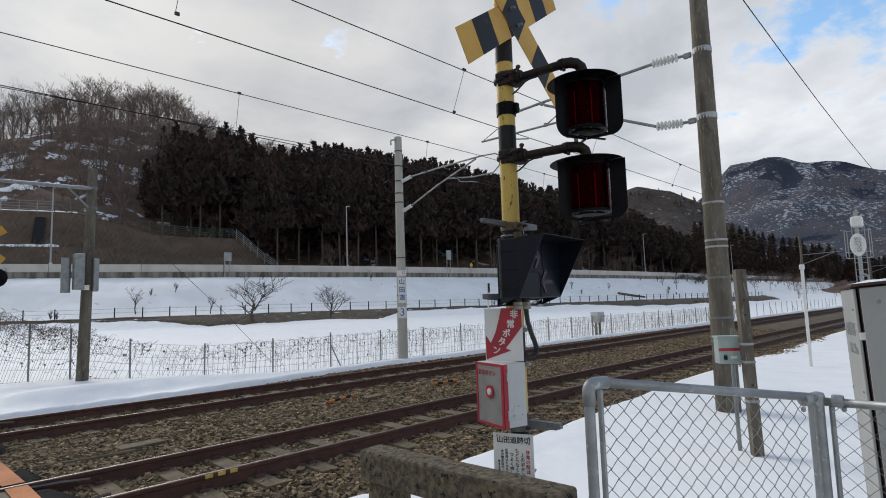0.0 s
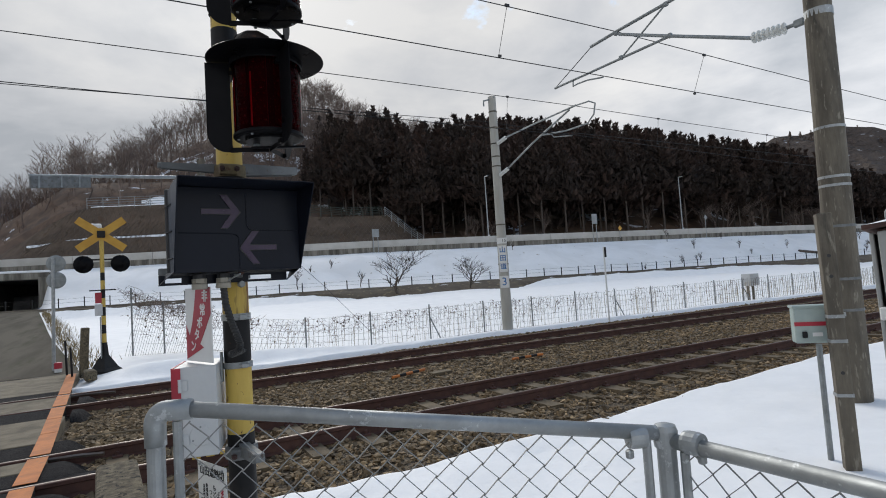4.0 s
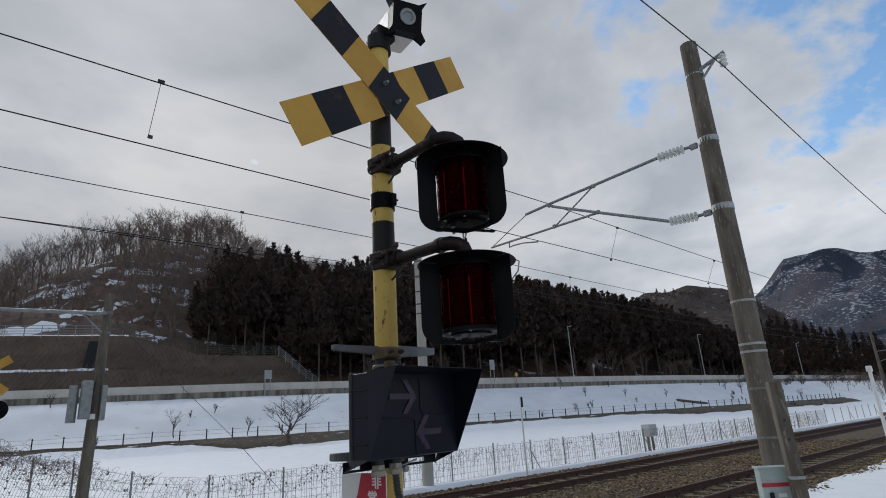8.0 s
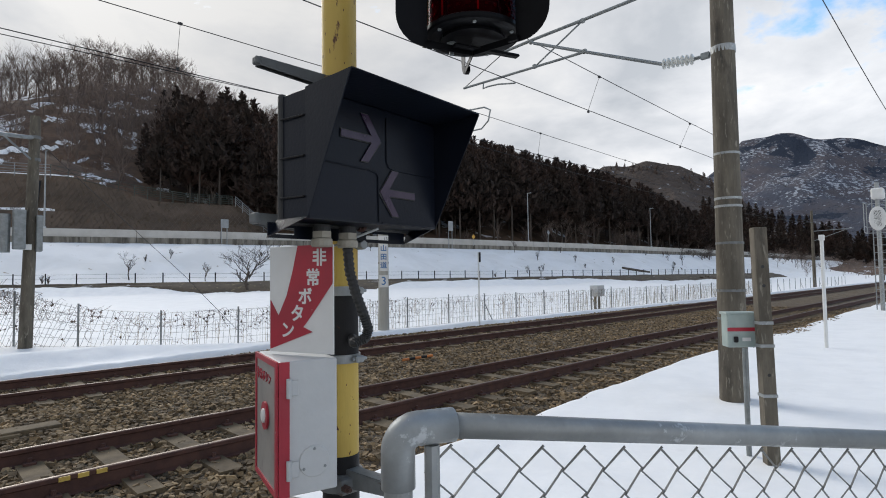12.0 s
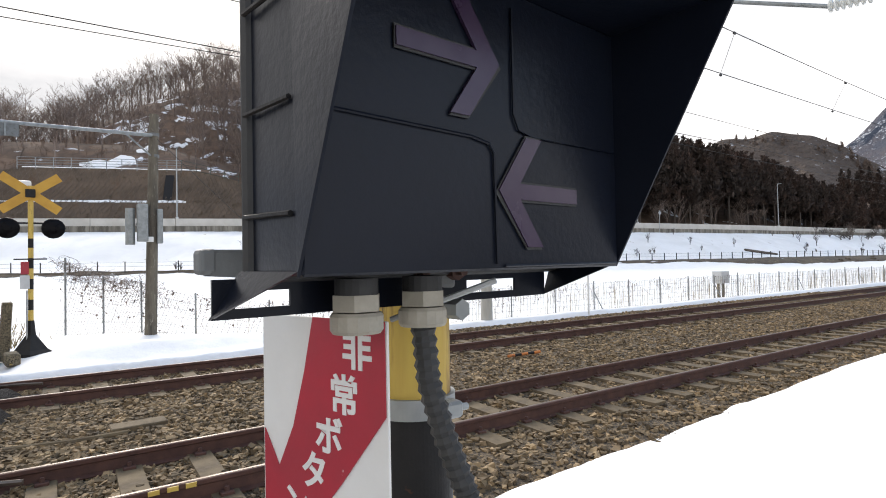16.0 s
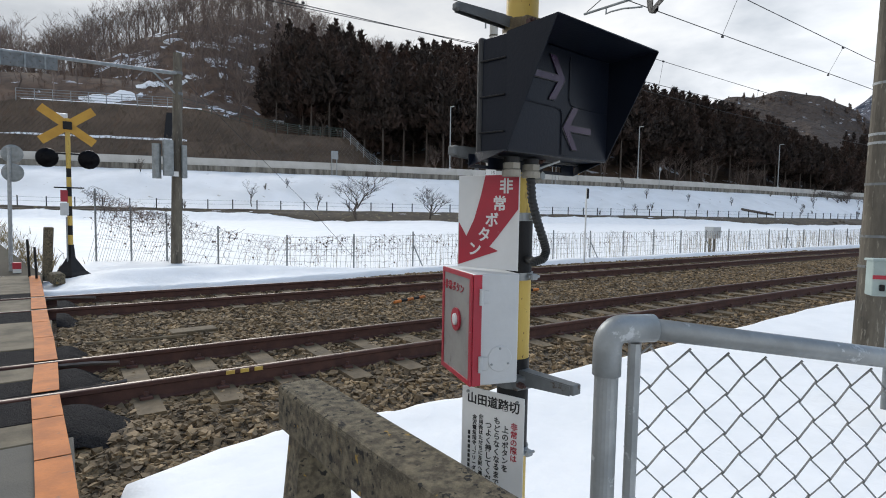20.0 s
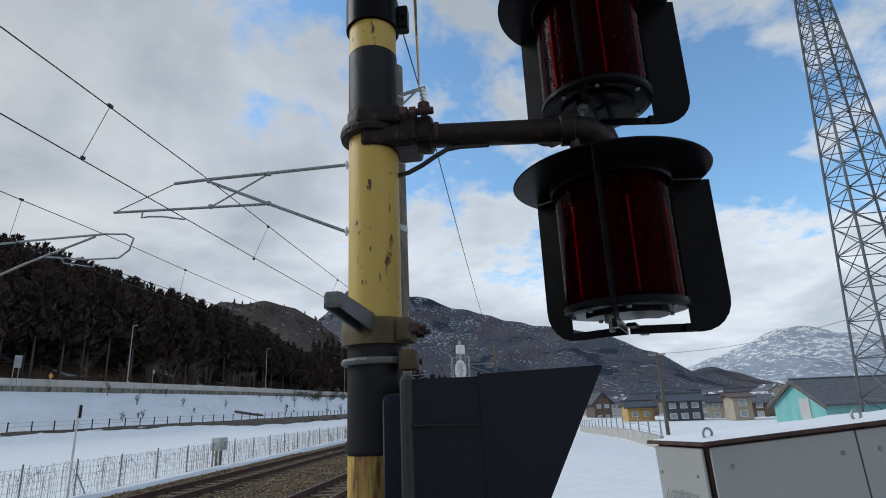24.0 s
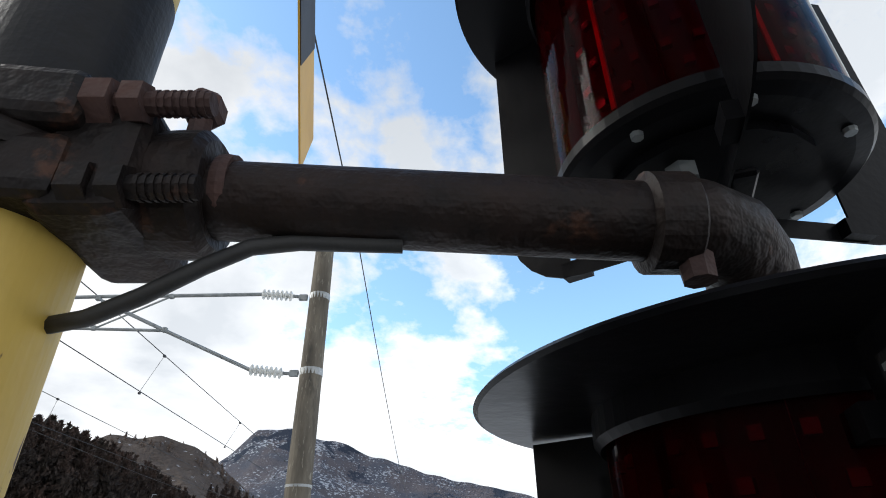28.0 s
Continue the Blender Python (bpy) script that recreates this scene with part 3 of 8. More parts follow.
for a, b, k in BANDS:
    part("yellow_band" if k != 1 else "black_band", cyl(B(), (PX, PY, a), (PX, PY, b), PR + (0.0 if k != 1 else 0.0008), None, 64), (YELLOW, BLACK, YELLOW_RUSTY)[k], signal, smooth=False)
bm = B()
lathe(bm, [(0.16, -0.15), (0.16, -0.12), (0.06, -0.09), (0.05, 0.12), (0.045, 0.13)], Matrix.Translation((PX, PY, 0)), 24)
part("base", bm, BLACK, signal)
# sleeve and strap bands
for z, h, r, mt in ((2.527, 0.062, 0.006, BLACK_SATIN), (1.445, 0.022, 0.005, GALV), (1.285, 0.020, 0.005, GALV), (1.772, 0.014, 0.004, BLACK), (0.80, 0.02, 0.005, GALV)):
    bm = B()
    lathe(bm, [(PR, z - h / 2), (PR + r, z - h / 2), (PR + r, z + h / 2), (PR, z + h / 2)], Matrix.Translation((PX, PY, 0)), 64)
    box(bm, (PX + 0.012, PY - PR - 0.012, z), (0.024, 0.022, h * 0.8), None, 0.003)
    cyl(bm, (PX - 0.006, PY - PR - 0.014, z), (PX + 0.034, PY - PR - 0.014, z), 0.004, None, 8)
    part("strap_band", bm, mt, signal)


def lamp_unit(za, lx, ly, zl):
    """A clamp on the post, a pipe arm and a red drum lamp under a round visor at its end; zl is the middle of the drum."""
    ze = za - 0.026
    arm = part("lamp_arm", cyl(B(), (PX, PY - 0.09, za - 0.012), (PX, -4.362, ze), 0.0205, None, 40), BLACK_RUST, signal, "rusty black pipe arm", smooth=False)
    bm = B()
    lathe(bm, [(PR + 0.001, za - 0.016), (PR + 0.013, za - 0.014), (PR + 0.015, za - 0.006), (PR + 0.013, za + 0.004), (PR + 0.003, za + 0.008), (PR + 0.003, za + 0.034), (PR, za + 0.036)], Matrix.Translation((PX, PY, 0)), 56)
    part("clamp_ring", bm, BLACK_RUST, arm)
    zc = za - 0.010
    bm = B()
    box(bm, (PX, PY - 0.060, zc), (0.080, 0.045, 0.066), None, 0.008, 2)
    part("clamp_block", bm, BLACK_RUST, arm)
    part("clamp_jaw", box(B(), (PX - 0.030, PY - 0.018, zc + 0.022), (0.050, 0.075, 0.030), pose(0, 0, 0, 0, 0, 6), 0.006, 2), BLACK_RUST, arm)
    part("clamp_jaw", box(B(), (PX - 0.024, PY - 0.020, zc - 0.012), (0.046, 0.066, 0.034), pose(0, 0, 0, 0, 0, 6), 0.006, 2), BLACK_RUST, arm)
    bm = B()
    lathe(bm, [(0.024, -0.026), (0.031, -0.020), (0.033, 0.012), (0.033, 0.022), (0.028, 0.026), (0.0205, 0.026)], Matrix.Translation((PX, PY - 0.080, zc)) @ pose(0, 0, 0, 90, 0, 0), 24)
    part("collar", bm, BLACK_RUST, arm)
    bm = B()
    lathe(bm, [(0.0215, -0.004), (0.0222, 0.0), (0.0215, 0.004)], Matrix.Translation((PX, PY - 0.112, zc - 0.001)) @ pose(0, 0, 0, 90, 0, 0), 24)
    part("pipe_thread", bm, RUST_DARK, arm)
    for dx, dz, mt in ((-0.040, 0.024, RUST_DARK), (-0.034, -0.020, BLACK_RUST)):
        bm = B()
        cyl(bm, (PX + dx, PY - 0.040, zc + dz), (PX + dx, PY - 0.112, zc + dz), 0.0058, None, 10)
        cyl(bm, (PX + dx, PY - 0.056, zc + dz), (PX + dx, PY - 0.068, zc + dz), 0.0120, None, 6)
        cyl(bm, (PX + dx, PY - 0.072, zc + dz), (PX + dx, PY - 0.082, zc + dz), 0.0108, None, 6)
        for k in range(7):
            q = Vector((PX + dx, PY - 0.086 - 0.0036 * k, zc + dz))
            cyl(bm, q, q - Vector((0, 0.0018, 0)), 0.0066, None, 10)
        part("clamp_bolt", bm, mt, arm)
    bm = B()
    cyl(bm, (PX - 0.010, PY - 0.092, zc + 0.028), (PX - 0.010, PY - 0.092, zc + 0.044), 0.006, None, 8)
    lathe(bm, [(0.0085, 0.042), (0.0115, 0.045), (0.0115, 0.054), (0.008, 0.058)], Matrix.Translation((PX - 0.010, PY - 0.092, zc)), 6)
    part("set_screw", bm, RUST_DARK, arm)
    # cable from the post into the arm
    c = [Vector((PX + 0.004, PY - 0.040, za - 0.079)), Vector((PX, PY - 0.060, za - 0.077)), Vector((PX - 0.004, PY - 0.084, za - 0.068)), Vector((PX - 0.004, PY - 0.108, za - 0.053)),
         Vector((PX - 0.003, PY - 0.128, za - 0.042)), Vector((PX, PY - 0.150, za - 0.0375)), Vector((PX, PY - 0.20, za - 0.0390))]
    part("cable", tube(B(), c, 0.0042, 8), RUBBER, arm, smooth=True)
    # elbow down on to the visor
    zt = zl + 0.122
    e = [Vector((PX, -4.352, ze + 0.001)), Vector((PX + 0.002, -4.372, ze)), Vector((PX + 0.012, -4.394, ze - 0.001)), Vector((PX + 0.030, -4.412, ze - 0.006)), Vector((lx - 0.006, ly + 0.002, ze - 0.017)),
         Vector((lx, ly, ze - 0.034)), Vector((lx, ly, min(ze - 0.05, zt)))]
    part("elbow", tube(B(), e, 0.0235, 18, [0.0240, 0.0240, 0.0240, 0.0240, 0.0242, 0.0245, 0.0260]), BLACK_RUST, arm, smooth=True)
    bm = B()
    lathe(bm, [(0.0205, -0.012), (0.0262, -0.010), (0.0262, 0.010), (0.0240, 0.012)], Matrix.Translation((PX, -4.356, ze)) @ pose(0, 0, 0, 90, 0, 0), 24)
    part("elbow_band", bm, BLACK_RUST, arm)
    bm = B()
    lathe(bm, [(0.008, -0.034), (0.009, -0.020), (0.007, -0.016)], Matrix.Translation((PX - 0.002, -4.366, ze)), 8)
    part("elbow_screw", bm, RUST_DARK, arm)
    lamp = part("red_lamp", lathe(B(), [(0.0945, -0.108), (0.0945, 0.108)], Matrix.Translation((lx, ly, zl)), 144), RED_GLASS, signal, "dark red glass drum lamp, unlit", smooth=False)
    M = Matrix.Translation((lx, ly, zl))
    part("lamp_core", lathe(B(), [(0.0835, -0.105), (0.0835, 0.105)], M, 48), CORE, lamp)
    # rows of dead diodes on the core
    bm = B()
    for i in range(30):
        for j in range(10):
            a = 2 * math.pi * (i + 0.5 * (j % 2)) / 30
            p = M @ Vector((0.0845 * math.cos(a), 0.0845 * math.sin(a), -0.085 + 0.0185 * j))
            bmesh.ops.create_cube(bm, size=0.006, matrix=Matrix.Translation(p) @ Matrix.Rotation(a, 4, "Z"))
    part("diode_rows", bm, DIODE, lamp)
    # upright ribs of the core, seen as dark bands through the glass
    for k in range(9):
        a = 2 * math.pi * k / 9 + 0.4
        bm = B()
        box(bm, (0, 0, 0), (0.006, 0.010 if k % 2 else 0.018, 0.205), M @ Matrix.Rotation(a, 4, "Z") @ Matrix.Translation((0.0865, 0, 0)))
        part("core_rib", bm, BLACK_SATIN, lamp)
    # thin bright red strips added round the core, standing in for light shining through
    for a in (0.05, 1.1, 2.2, 3.2, 4.0, 5.1):
        bm = B()
        box(bm, (0, 0, 0), (0.002, 0.0030, 0.150), M @ Matrix.Rotation(a, 4, "Z") @ Matrix.Translation((0.0900, 0, -0.024)))
        part("red_strip", bm, GLINT_RED, lamp)
    bm = B()
    lathe(bm, [(0.0955, 0.1075), (0.1605, 0.1085), (0.1630, 0.1100), (0.1610, 0.1122), (0.09, 0.116), (0.026, 0.122), (0.024, 0.130)], M, 128)
    part("visor_disc", bm, BLACK_SATIN, lamp)
    bm = B()
    lathe(bm, [(0.1000, 0.1078), (0.1005, 0.094), (0.0975, 0.090), (0.0955, 0.106)], M, 64)
    part("top_collar", bm, BLACK_SATIN, lamp)
    bm = B()
    lathe(bm, [(0.030, -0.1180), (0.085, -0.1185), (0.0945, -0.1170), (0.0975, -0.1140), (0.0975, -0.1065), (0.0950, -0.1050)], M, 64)
    part("bottom_cap", bm, BLACK_SATIN, lamp)
    bm = B()
    prism(bm, [(0.066 * math.cos(radians(k)), 0.066 * math.sin(radians(k))) for k in range(-100, 101, 20)], 0.007, M @ Matrix.Translation((0, 0, -0.1250)) @ Matrix.Rotation(radians(200), 4, "Z"))
    part("raised_cover", bm, BLACK_SATIN, lamp)
    for a in (20, 75, 130, 172, 225, 290):
        q = M @ Vector((0.083 * math.cos(radians(a)), 0.083 * math.sin(radians(a)), -0.1175))
        part("cap_screw", cyl(B(), q, q - Vector((0, 0, 0.004)), 0.0042, 0.0036, 8), STEEL, lamp)

    def wing(p, nameplate=False):
        """A flat screen standing out from the drum, cut free of it, with a rounded lower corner."""
        d = Vector((*p, 0))
        L, r, zb = d.length, 0.055, -0.152
        o = [(0.1010, 0.107), (0.1010, -0.1385), (0.002, -0.1385), (0.002, zb), (L - r, zb)] + [(L - r + r * math.sin(radians(k)), zb + r - r * math.cos(radians(k))) for k in (15, 30, 45, 60, 75, 90)] + [(L, 0.107)]
        nrm = d.normalized().cross(Vector((0, 0, 1)))
        m = basis(M.translation, d, nrm)
        bm = B()
        prism(bm, o, 0.0016, m)
        w = part("screen_plate", bm, BLACK_SATIN, lamp)
        for z in (0.078, -0.145):
            lug = B()
            box(lug, (0, 0, 0), (0.020, 0.012, 0.010), m @ Matrix.Translation((0.098, z, 0.005)))
            part("screen_lug", lug, BLACK_SATIN, w)
        if nameplate:
            bm = B()
            box(bm, (0, 0, 0), (0.034, 0.024, 0.0018), m @ Matrix.Translation((0.134, 0.084, 0.0026)))
            pl = part("name_plate", bm, BLACK, w, "small dark name plate")
            for k in range(3):
                bm = B()
                box(bm, (0, 0, 0), (0.026 - 0.004 * k, 0.0022, 0.0008), m @ Matrix.Translation((0.134 - 0.002 * k, 0.091 - 0.007 * k, 0.0039)))
                part("text_bar", bm, STEEL, pl)

    wing((-0.160, 0.0500), True)
    wing((0.024, -0.171))
    wing((0.092, 0.118))
    bm = B()
    lathe(bm, [(0.013, 0.118), (0.013, 0.136), (0.009, 0.140)], M @ Matrix.Translation((-0.036, 0.012, 0)), 8)
    part("top_bolt", bm, GALV, lamp)
    q = M @ Vector((-0.030, 0.030, -0.124))
    bm = cyl(B(), q, q - Vector((0, 0, 0.012)), 0.010, None, 6)
    cyl(bm, q - Vector((0, 0, 0.012)), q - Vector((0, 0, 0.026)), 0.005, None, 8)
    part("bracket_nut", bm, STEEL, lamp)
    bm = B()
    box(bm, (0, 0, 0), (0.15, 0.016, 0.006), M @ Matrix.Translation((0.02, -0.02, -0.1425)) @ Matrix.Rotation(radians(-20), 4, "Z"), 0.002)
    part("lug", bm, BLACK_SATIN, lamp)
    return lamp


RED_GLASS = bpy.data.materials.new("red_glass")
RED_GLASS.use_nodes = True
rb = RED_GLASS.node_tree.nodes["Principled BSDF"]
rb.inputs["Base Color"].default_value = (0.235, 0.0035, 0.008, 1)
rb.inputs["Transmission Weight"].default_value = 0.985
rb.inputs["Roughness"].default_value = 0.04
rb.inputs["IOR"].default_value = 1.06
rb.inputs["Specular IOR Level"].default_value = 1.0
# bright red for the added strips that imitate light lines in the drum
GLINT_RED = material("red_glint_paint", (0.55, 0.03, 0.05), (0.4, 0.02, 0.04), 20, 80, 0.3, bump=0.0)
CORE = material("lamp_core", (0.026, 0.010, 0.010), (0.013, 0.006, 0.006), 20, 80, 0.6, bump=0.0, spec=0.1)
DIODE = material("dead_diode", (0.055, 0.014, 0.014), (0.035, 0.010, 0.010), 20, 80, 0.25, bump=0.0)
lamp_unit(2.287, 0.138, -4.4235, 2.074)
lamp_unit(2.679, 0.150, -4.4220, 2.447)

# crossbuck: two crossed striped boards on the face of the post
cc = Vector((0.087, -4.089, 2.986))
cn = Vector((0.1219, -0.9925, 0.0)).normalized()
cx = Vector((0.9925, 0.1219, 0)).normalized()
buck = part("crossbuck", box(B(), cc + 0.012 * Vector((0.1, 1, 0)), (0.09, 0.02, 0.09), None, 0.004), STEEL, signal, "crossed boards striped yellow and black")
for k, tilt in enumerate((34.7, -32.0)):
    ax = (cx * math.cos(radians(tilt)) + Vector((0, 0, 1)) * math.sin(radians(tilt)))
    ay = cn.cross(ax)
    L, W = 1.10, 0.160
    m = basis(cc + cn * (0.003 + 0.004 * k), ax, cn)
    bm = B()
    prism(bm, [(-L / 2, -W / 2), (L / 2, -W / 2), (L / 2, W / 2), (-L / 2, W / 2)], 0.003, m)
    bd = part("board", bm, BOARD_Y, buck)
    for s0, s1 in ((-0.40, -0.235), (-0.085, 0.085), (0.235, 0.40)):
        bm = B()
        prism(bm, [(s0, -W / 2), (s1, -W / 2), (s1, W / 2), (s0, W / 2)], 0.0012, m @ Matrix.Translation((0, 0, 0.0031)))
        part("black_stripe", bm, BOARD_K, buck)
for dx, dz in ((-0.03, 0.03), (0.035, -0.03)):
    p = cc + cx * dx + Vector((0, 0, dz)) + cn * 0.012
    part("board_bolt", cyl(B(), p, p + cn * 0.022, 0.009, 0.006, 8), STEEL, buck)

# speaker and its hood on the top of the post
spk = part("siren", cyl(B(), (PX, PY, 3.22), (PX, PY, 3.29), 0.055, 0.05, 20), BLACK, signal, "black pivot with a white hooded speaker")
bm = B()
ax = Vector((-0.25, -0.95, -0.22)).normalized()
m = basis(Vector((PX + 0.085, PY - 0.06, 3.37)), Vector((0.967, -0.254, 0)), ax)
prism(bm, [(-0.088, -0.088), (-0.05, -0.066), (0.05, -0.066), (0.088, -0.088), (0.066, -0.05), (0.066, 0.05), (0.088, 0.088), (0.05, 0.066), (-0.05, 0.066), (-0.088, 0.088), (-0.066, 0.05), (-0.066, -0.05)], 0.055,
      m @ Matrix.Translation((0, 0, 0.02)))
part("speaker_hood", bm, BLACK_SATIN, spk)
bm = B()
box(bm, (0, 0, 0), (0.125, 0.125, 0.17), m @ Matrix.Translation((0, 0, -0.07)), 0.014, 2)
part("speaker_case", bm, WHITE, spk, "white case")
part("speaker_mouth", lathe(B(), [(0.036, 0.0), (0.036, 0.006), (0.024, 0.006), (0.020, 0.001)], m @ Matrix.Translation((0, 0, 0.0755)), 28), STEEL, spk)
bm = B()
box(bm, (PX + 0.02, PY - 0.01, 3.31), (0.09, 0.07, 0.06), None, 0.008)
part("speaker_bracket", bm, BLACK_RUST, spk)

# hooded box with the two direction arrows
FL, FR = Vector((-0.107, -4.205, 0)), Vector((0.278, -4.164, 0))
fx = (FR - FL).normalized()
fn = Vector((fx.y, -fx.x, 0))
Z0, Z1 = 1.594, 1.857
AW = (FR - FL).length
case = thing("arrow_indicator", (PX, -4.12, 1.55), "dark blue-grey hooded box showing two train direction arrows, unlit", "indicator box")


def fp(u, z, d=0.0):
    """A point on the box's face: u along it, z up, d out of it."""
    return FL + fx * u + fn * d + Vector((0, 0, z))


fm = basis(fp(AW / 2, (Z0 + Z1) / 2, -0.045), fx, (0, 0, 1))
bm = B()
box(bm, (0, 0, 0), (AW, 0.088, Z1 - Z0), fm, 0.002)
part("case", bm, NAVY, case)
bm = B()
box(bm, (0, 0, 0), (AW + 0.012, 0.016, Z1 - Z0 + 0.012), basis(fp(AW / 2, (Z0 + Z1) / 2, -0.094), fx, (0, 0, 1)), 0.007, 2)
part("rear_gasket", bm, RUBBER, case)
bm = B()
box(bm, (0, 0, 0), (AW - 0.03, 0.03, Z1 - Z0 - 0.03), basis(fp(AW / 2, (Z0 + Z1) / 2, -0.11), fx, (0, 0, 1)), 0.008, 2)
part("rear_cover", bm, NAVY, case)
for k in range(3):
    z = Z0 + 0.045 + 0.082 * k
    bm = B()
    cyl(bm, fp(-0.003, z, -0.012), fp(-0.006, z + 0.002, -0.088), 0.0022, None, 6)
    part("side_latch", bm, BLACK, case)
# hood: top and two raked sides of bent sheet
D = 0.134
t = 0.0025


def slab(name, pts, nrm, mat, parent, th=t):
    bm = B()
    lo = [bm.verts.new(p) for p in pts]
    hi = [bm.verts.new(p + nrm * th) for p in pts]
    n = len(pts)
    bm.faces.new(lo[::-1]), bm.faces.new(hi)
    for i in range(n):
        bm.faces.new((lo[i], lo[(i + 1) % n], hi[(i + 1) % n], hi[i]))
    bmesh.ops.recalc_face_normals(bm, faces=bm.faces)
    return part(name, bm, mat, parent)


hood = slab("hood_top", [fp(-0.001, Z1, -0.01), fp(AW + 0.001, Z1, -0.01), fp(AW + 0.006, Z1 + 0.004, D), fp(-0.006, Z1 + 0.004, D)], Vector((0, 0, 1)), NAVY, case)
slab("hood_side", [fp(0, Z0, -0.004), fp(0, Z1, -0.01), fp(-0.006, Z1 + 0.004, D)], -fx, NAVY, case)
slab("hood_side", [fp(AW, Z0, -0.004), fp(AW, Z1, -0.01), fp(AW + 0.006, Z1 + 0.004, D)], fx, NAVY, case)
# lower lip with slots, under the case
lip_z = Z0 - 0.028
for u0, u1, za, zb in ((-0.03, AW * 0.96, 0.0, 0.008), (-0.03, AW * 0.96, 0.022, 0.032), (-0.03, -0.012, 0.008, 0.022), (0.035, AW * 0.62, 0.008, 0.022), (AW * 0.82, AW * 0.96, 0.008, 0.022)):
    c = fp((u0 + u1) / 2, lip_z - 0.006 + (za + zb) / 2, -0.097)
    bm = B()
    box(bm, (0, 0, 0), (u1 - u0, 0.003, zb - za), basis(c, fx, (0, 0, 1)))
    part("flange_strip", bm, NAVY, case)
slab("flange_cheek", [fp(0, Z0 + 0.004, -0.002), fp(-0.03, lip_z - 0.006, -0.098), fp(-0.005, Z0 + 0.004, -0.098)], -fx, NAVY, case)
slab("flange_cheek", [fp(AW, Z0 + 0.004, -0.002), fp(AW * 0.96, lip_z - 0.006, -0.098), fp(AW, Z0 + 0.004, -0.098)], fx, NAVY, case)
# raised frames of the two windows, arrows in lilac glass
GLAND = material("beige_gland", (0.36, 0.33, 0.27), (0.28, 0.26, 0.21), 20, 80, 0.6)
LILAC = material("lilac_lens", (0.050, 0.034, 0.060), (0.034, 0.018, 0.044), 10, 60, 0.25, bump=0.0, spec=0.35)


def arrow(u, z, s, L=0.115):
    """A flat arrow with a black rim: tip at (u, z), pointing to s."""
    w, hd, hw = 0.0075, 0.050, 0.052
    o = [(0, 0), (-hd + 0.012, hw), (-hd - 0.010, hw), (-0.028, w), (-L, w), (-L, -w), (-0.028, -w), (-hd - 0.010, -hw), (-hd + 0.012, -hw)]
    for grow, d, nm, mt in ((0.0022, 0.0016, "arrow_rim", RUBBER), (0.0, 0.0032, "arrow_lens", LILAC)):
        pp = []
        for a, b in o:
            pp.append((s * (a + (grow * 1.6 if a > -0.01 else -grow * 0.6 if a <= -L + 0.001 else 0)), b + (grow if b > 0 else -grow)))
        bm = B()
        m = basis(fp(u, z, 0.0), fx, fn)
        prism(bm, pp, d, m)
        part(nm, bm, mt, case)


arrow(0.195, 1.781, 1)
arrow(0.192, 1.667, -1)


def frame_line(pts):
    part("window_seam", tube(B(), pts, 0.0014, 5), NAVY, case)


frame_line([fp(0.012, 1.715, 0.001), fp(0.16, 1.712, 0.001), fp(0.182, 1.708, 0.001), fp(0.188, 1.70, 0.001), fp(0.190, 1.60, 0.001)])
frame_line([fp(0.215, 1.84, 0.001), fp(0.215, 1.74, 0.001), fp(0.222, 1.726, 0.001), fp(0.24, 1.722, 0.001), fp(0.38, 1.722, 0.001)])
frame_line([fp(0.20, 1.598, 0.001), fp(0.38, 1.598, 0.001)])
# cable glands and the ribbed hose below
for k, u in enumerate((0.080, 0.152)):
    p = fp(u, 0, -0.062)
    bm = B()
    lathe(bm, [(0.019, 1.574), (0.019, 1.590)], Matrix.Translation((p.x, p.y, 0)), 20)
    part("gland_neck", bm, RUBBER, case)
    bm = B()
    lathe(bm, [(0.021, 1.543), (0.023, 1.546), (0.023, 1.558), (0.021, 1.561)], Matrix.Translation((p.x, p.y, 0)), 16)
    lathe(bm, [(0.022, 1.562), (0.022, 1.576)], Matrix.Translation((p.x, p.y, 0)), 6)
    part("gland_nut", bm, GLAND, case, "pale ribbed cable gland")
HOSE_OUT = (0.040, -0.022)
p = fp(0.152, 0, -0.062)
hx, hy = HOSE_OUT
path = [Vector((p.x, p.y, 1.545)), Vector((p.x + hx * 0.1, p.y + hy * 0.1, 1.49)), Vector((p.x + hx * 0.4, p.y + hy * 0.4, 1.44)), Vector((p.x + hx * 0.8, p.y + hy * 0.8, 1.39)), Vector((p.x + hx, p.y + hy, 1.360)),
        Vector((p.x + hx * 0.85, p.y + hy * 0.85, 1.340)), Vector((p.x + hx * 0.3, p.y + hy * 0.3, 1.331)), Vector((PX + 0.02, PY - 0.02, 1.332))]
sp = []
for i in range(len(path) - 1):
    for k in range(10):
        sp.append(path[i].lerp(path[i + 1], k / 10))
sp.append(path[-1])
part("ribbed_hose", tube(B(), sp, 0.011, 10, [0.0125 if i % 2 else 0.0100 for i in range(len(sp))]), RUBBER, case, "black ribbed hose")
bm = B()
cyl(bm, fp(0.215, 1.553, -0.075), fp(0.215, 1.553, -0.10), 0.011, None, 6)
part("flange_nut", bm, STEEL, case)
part("stay_wire", cyl(B(), fp(0.19, 1.585, -0.002), fp(0.135, 1.548, -0.09), 0.0028, None, 6), GALV, case)

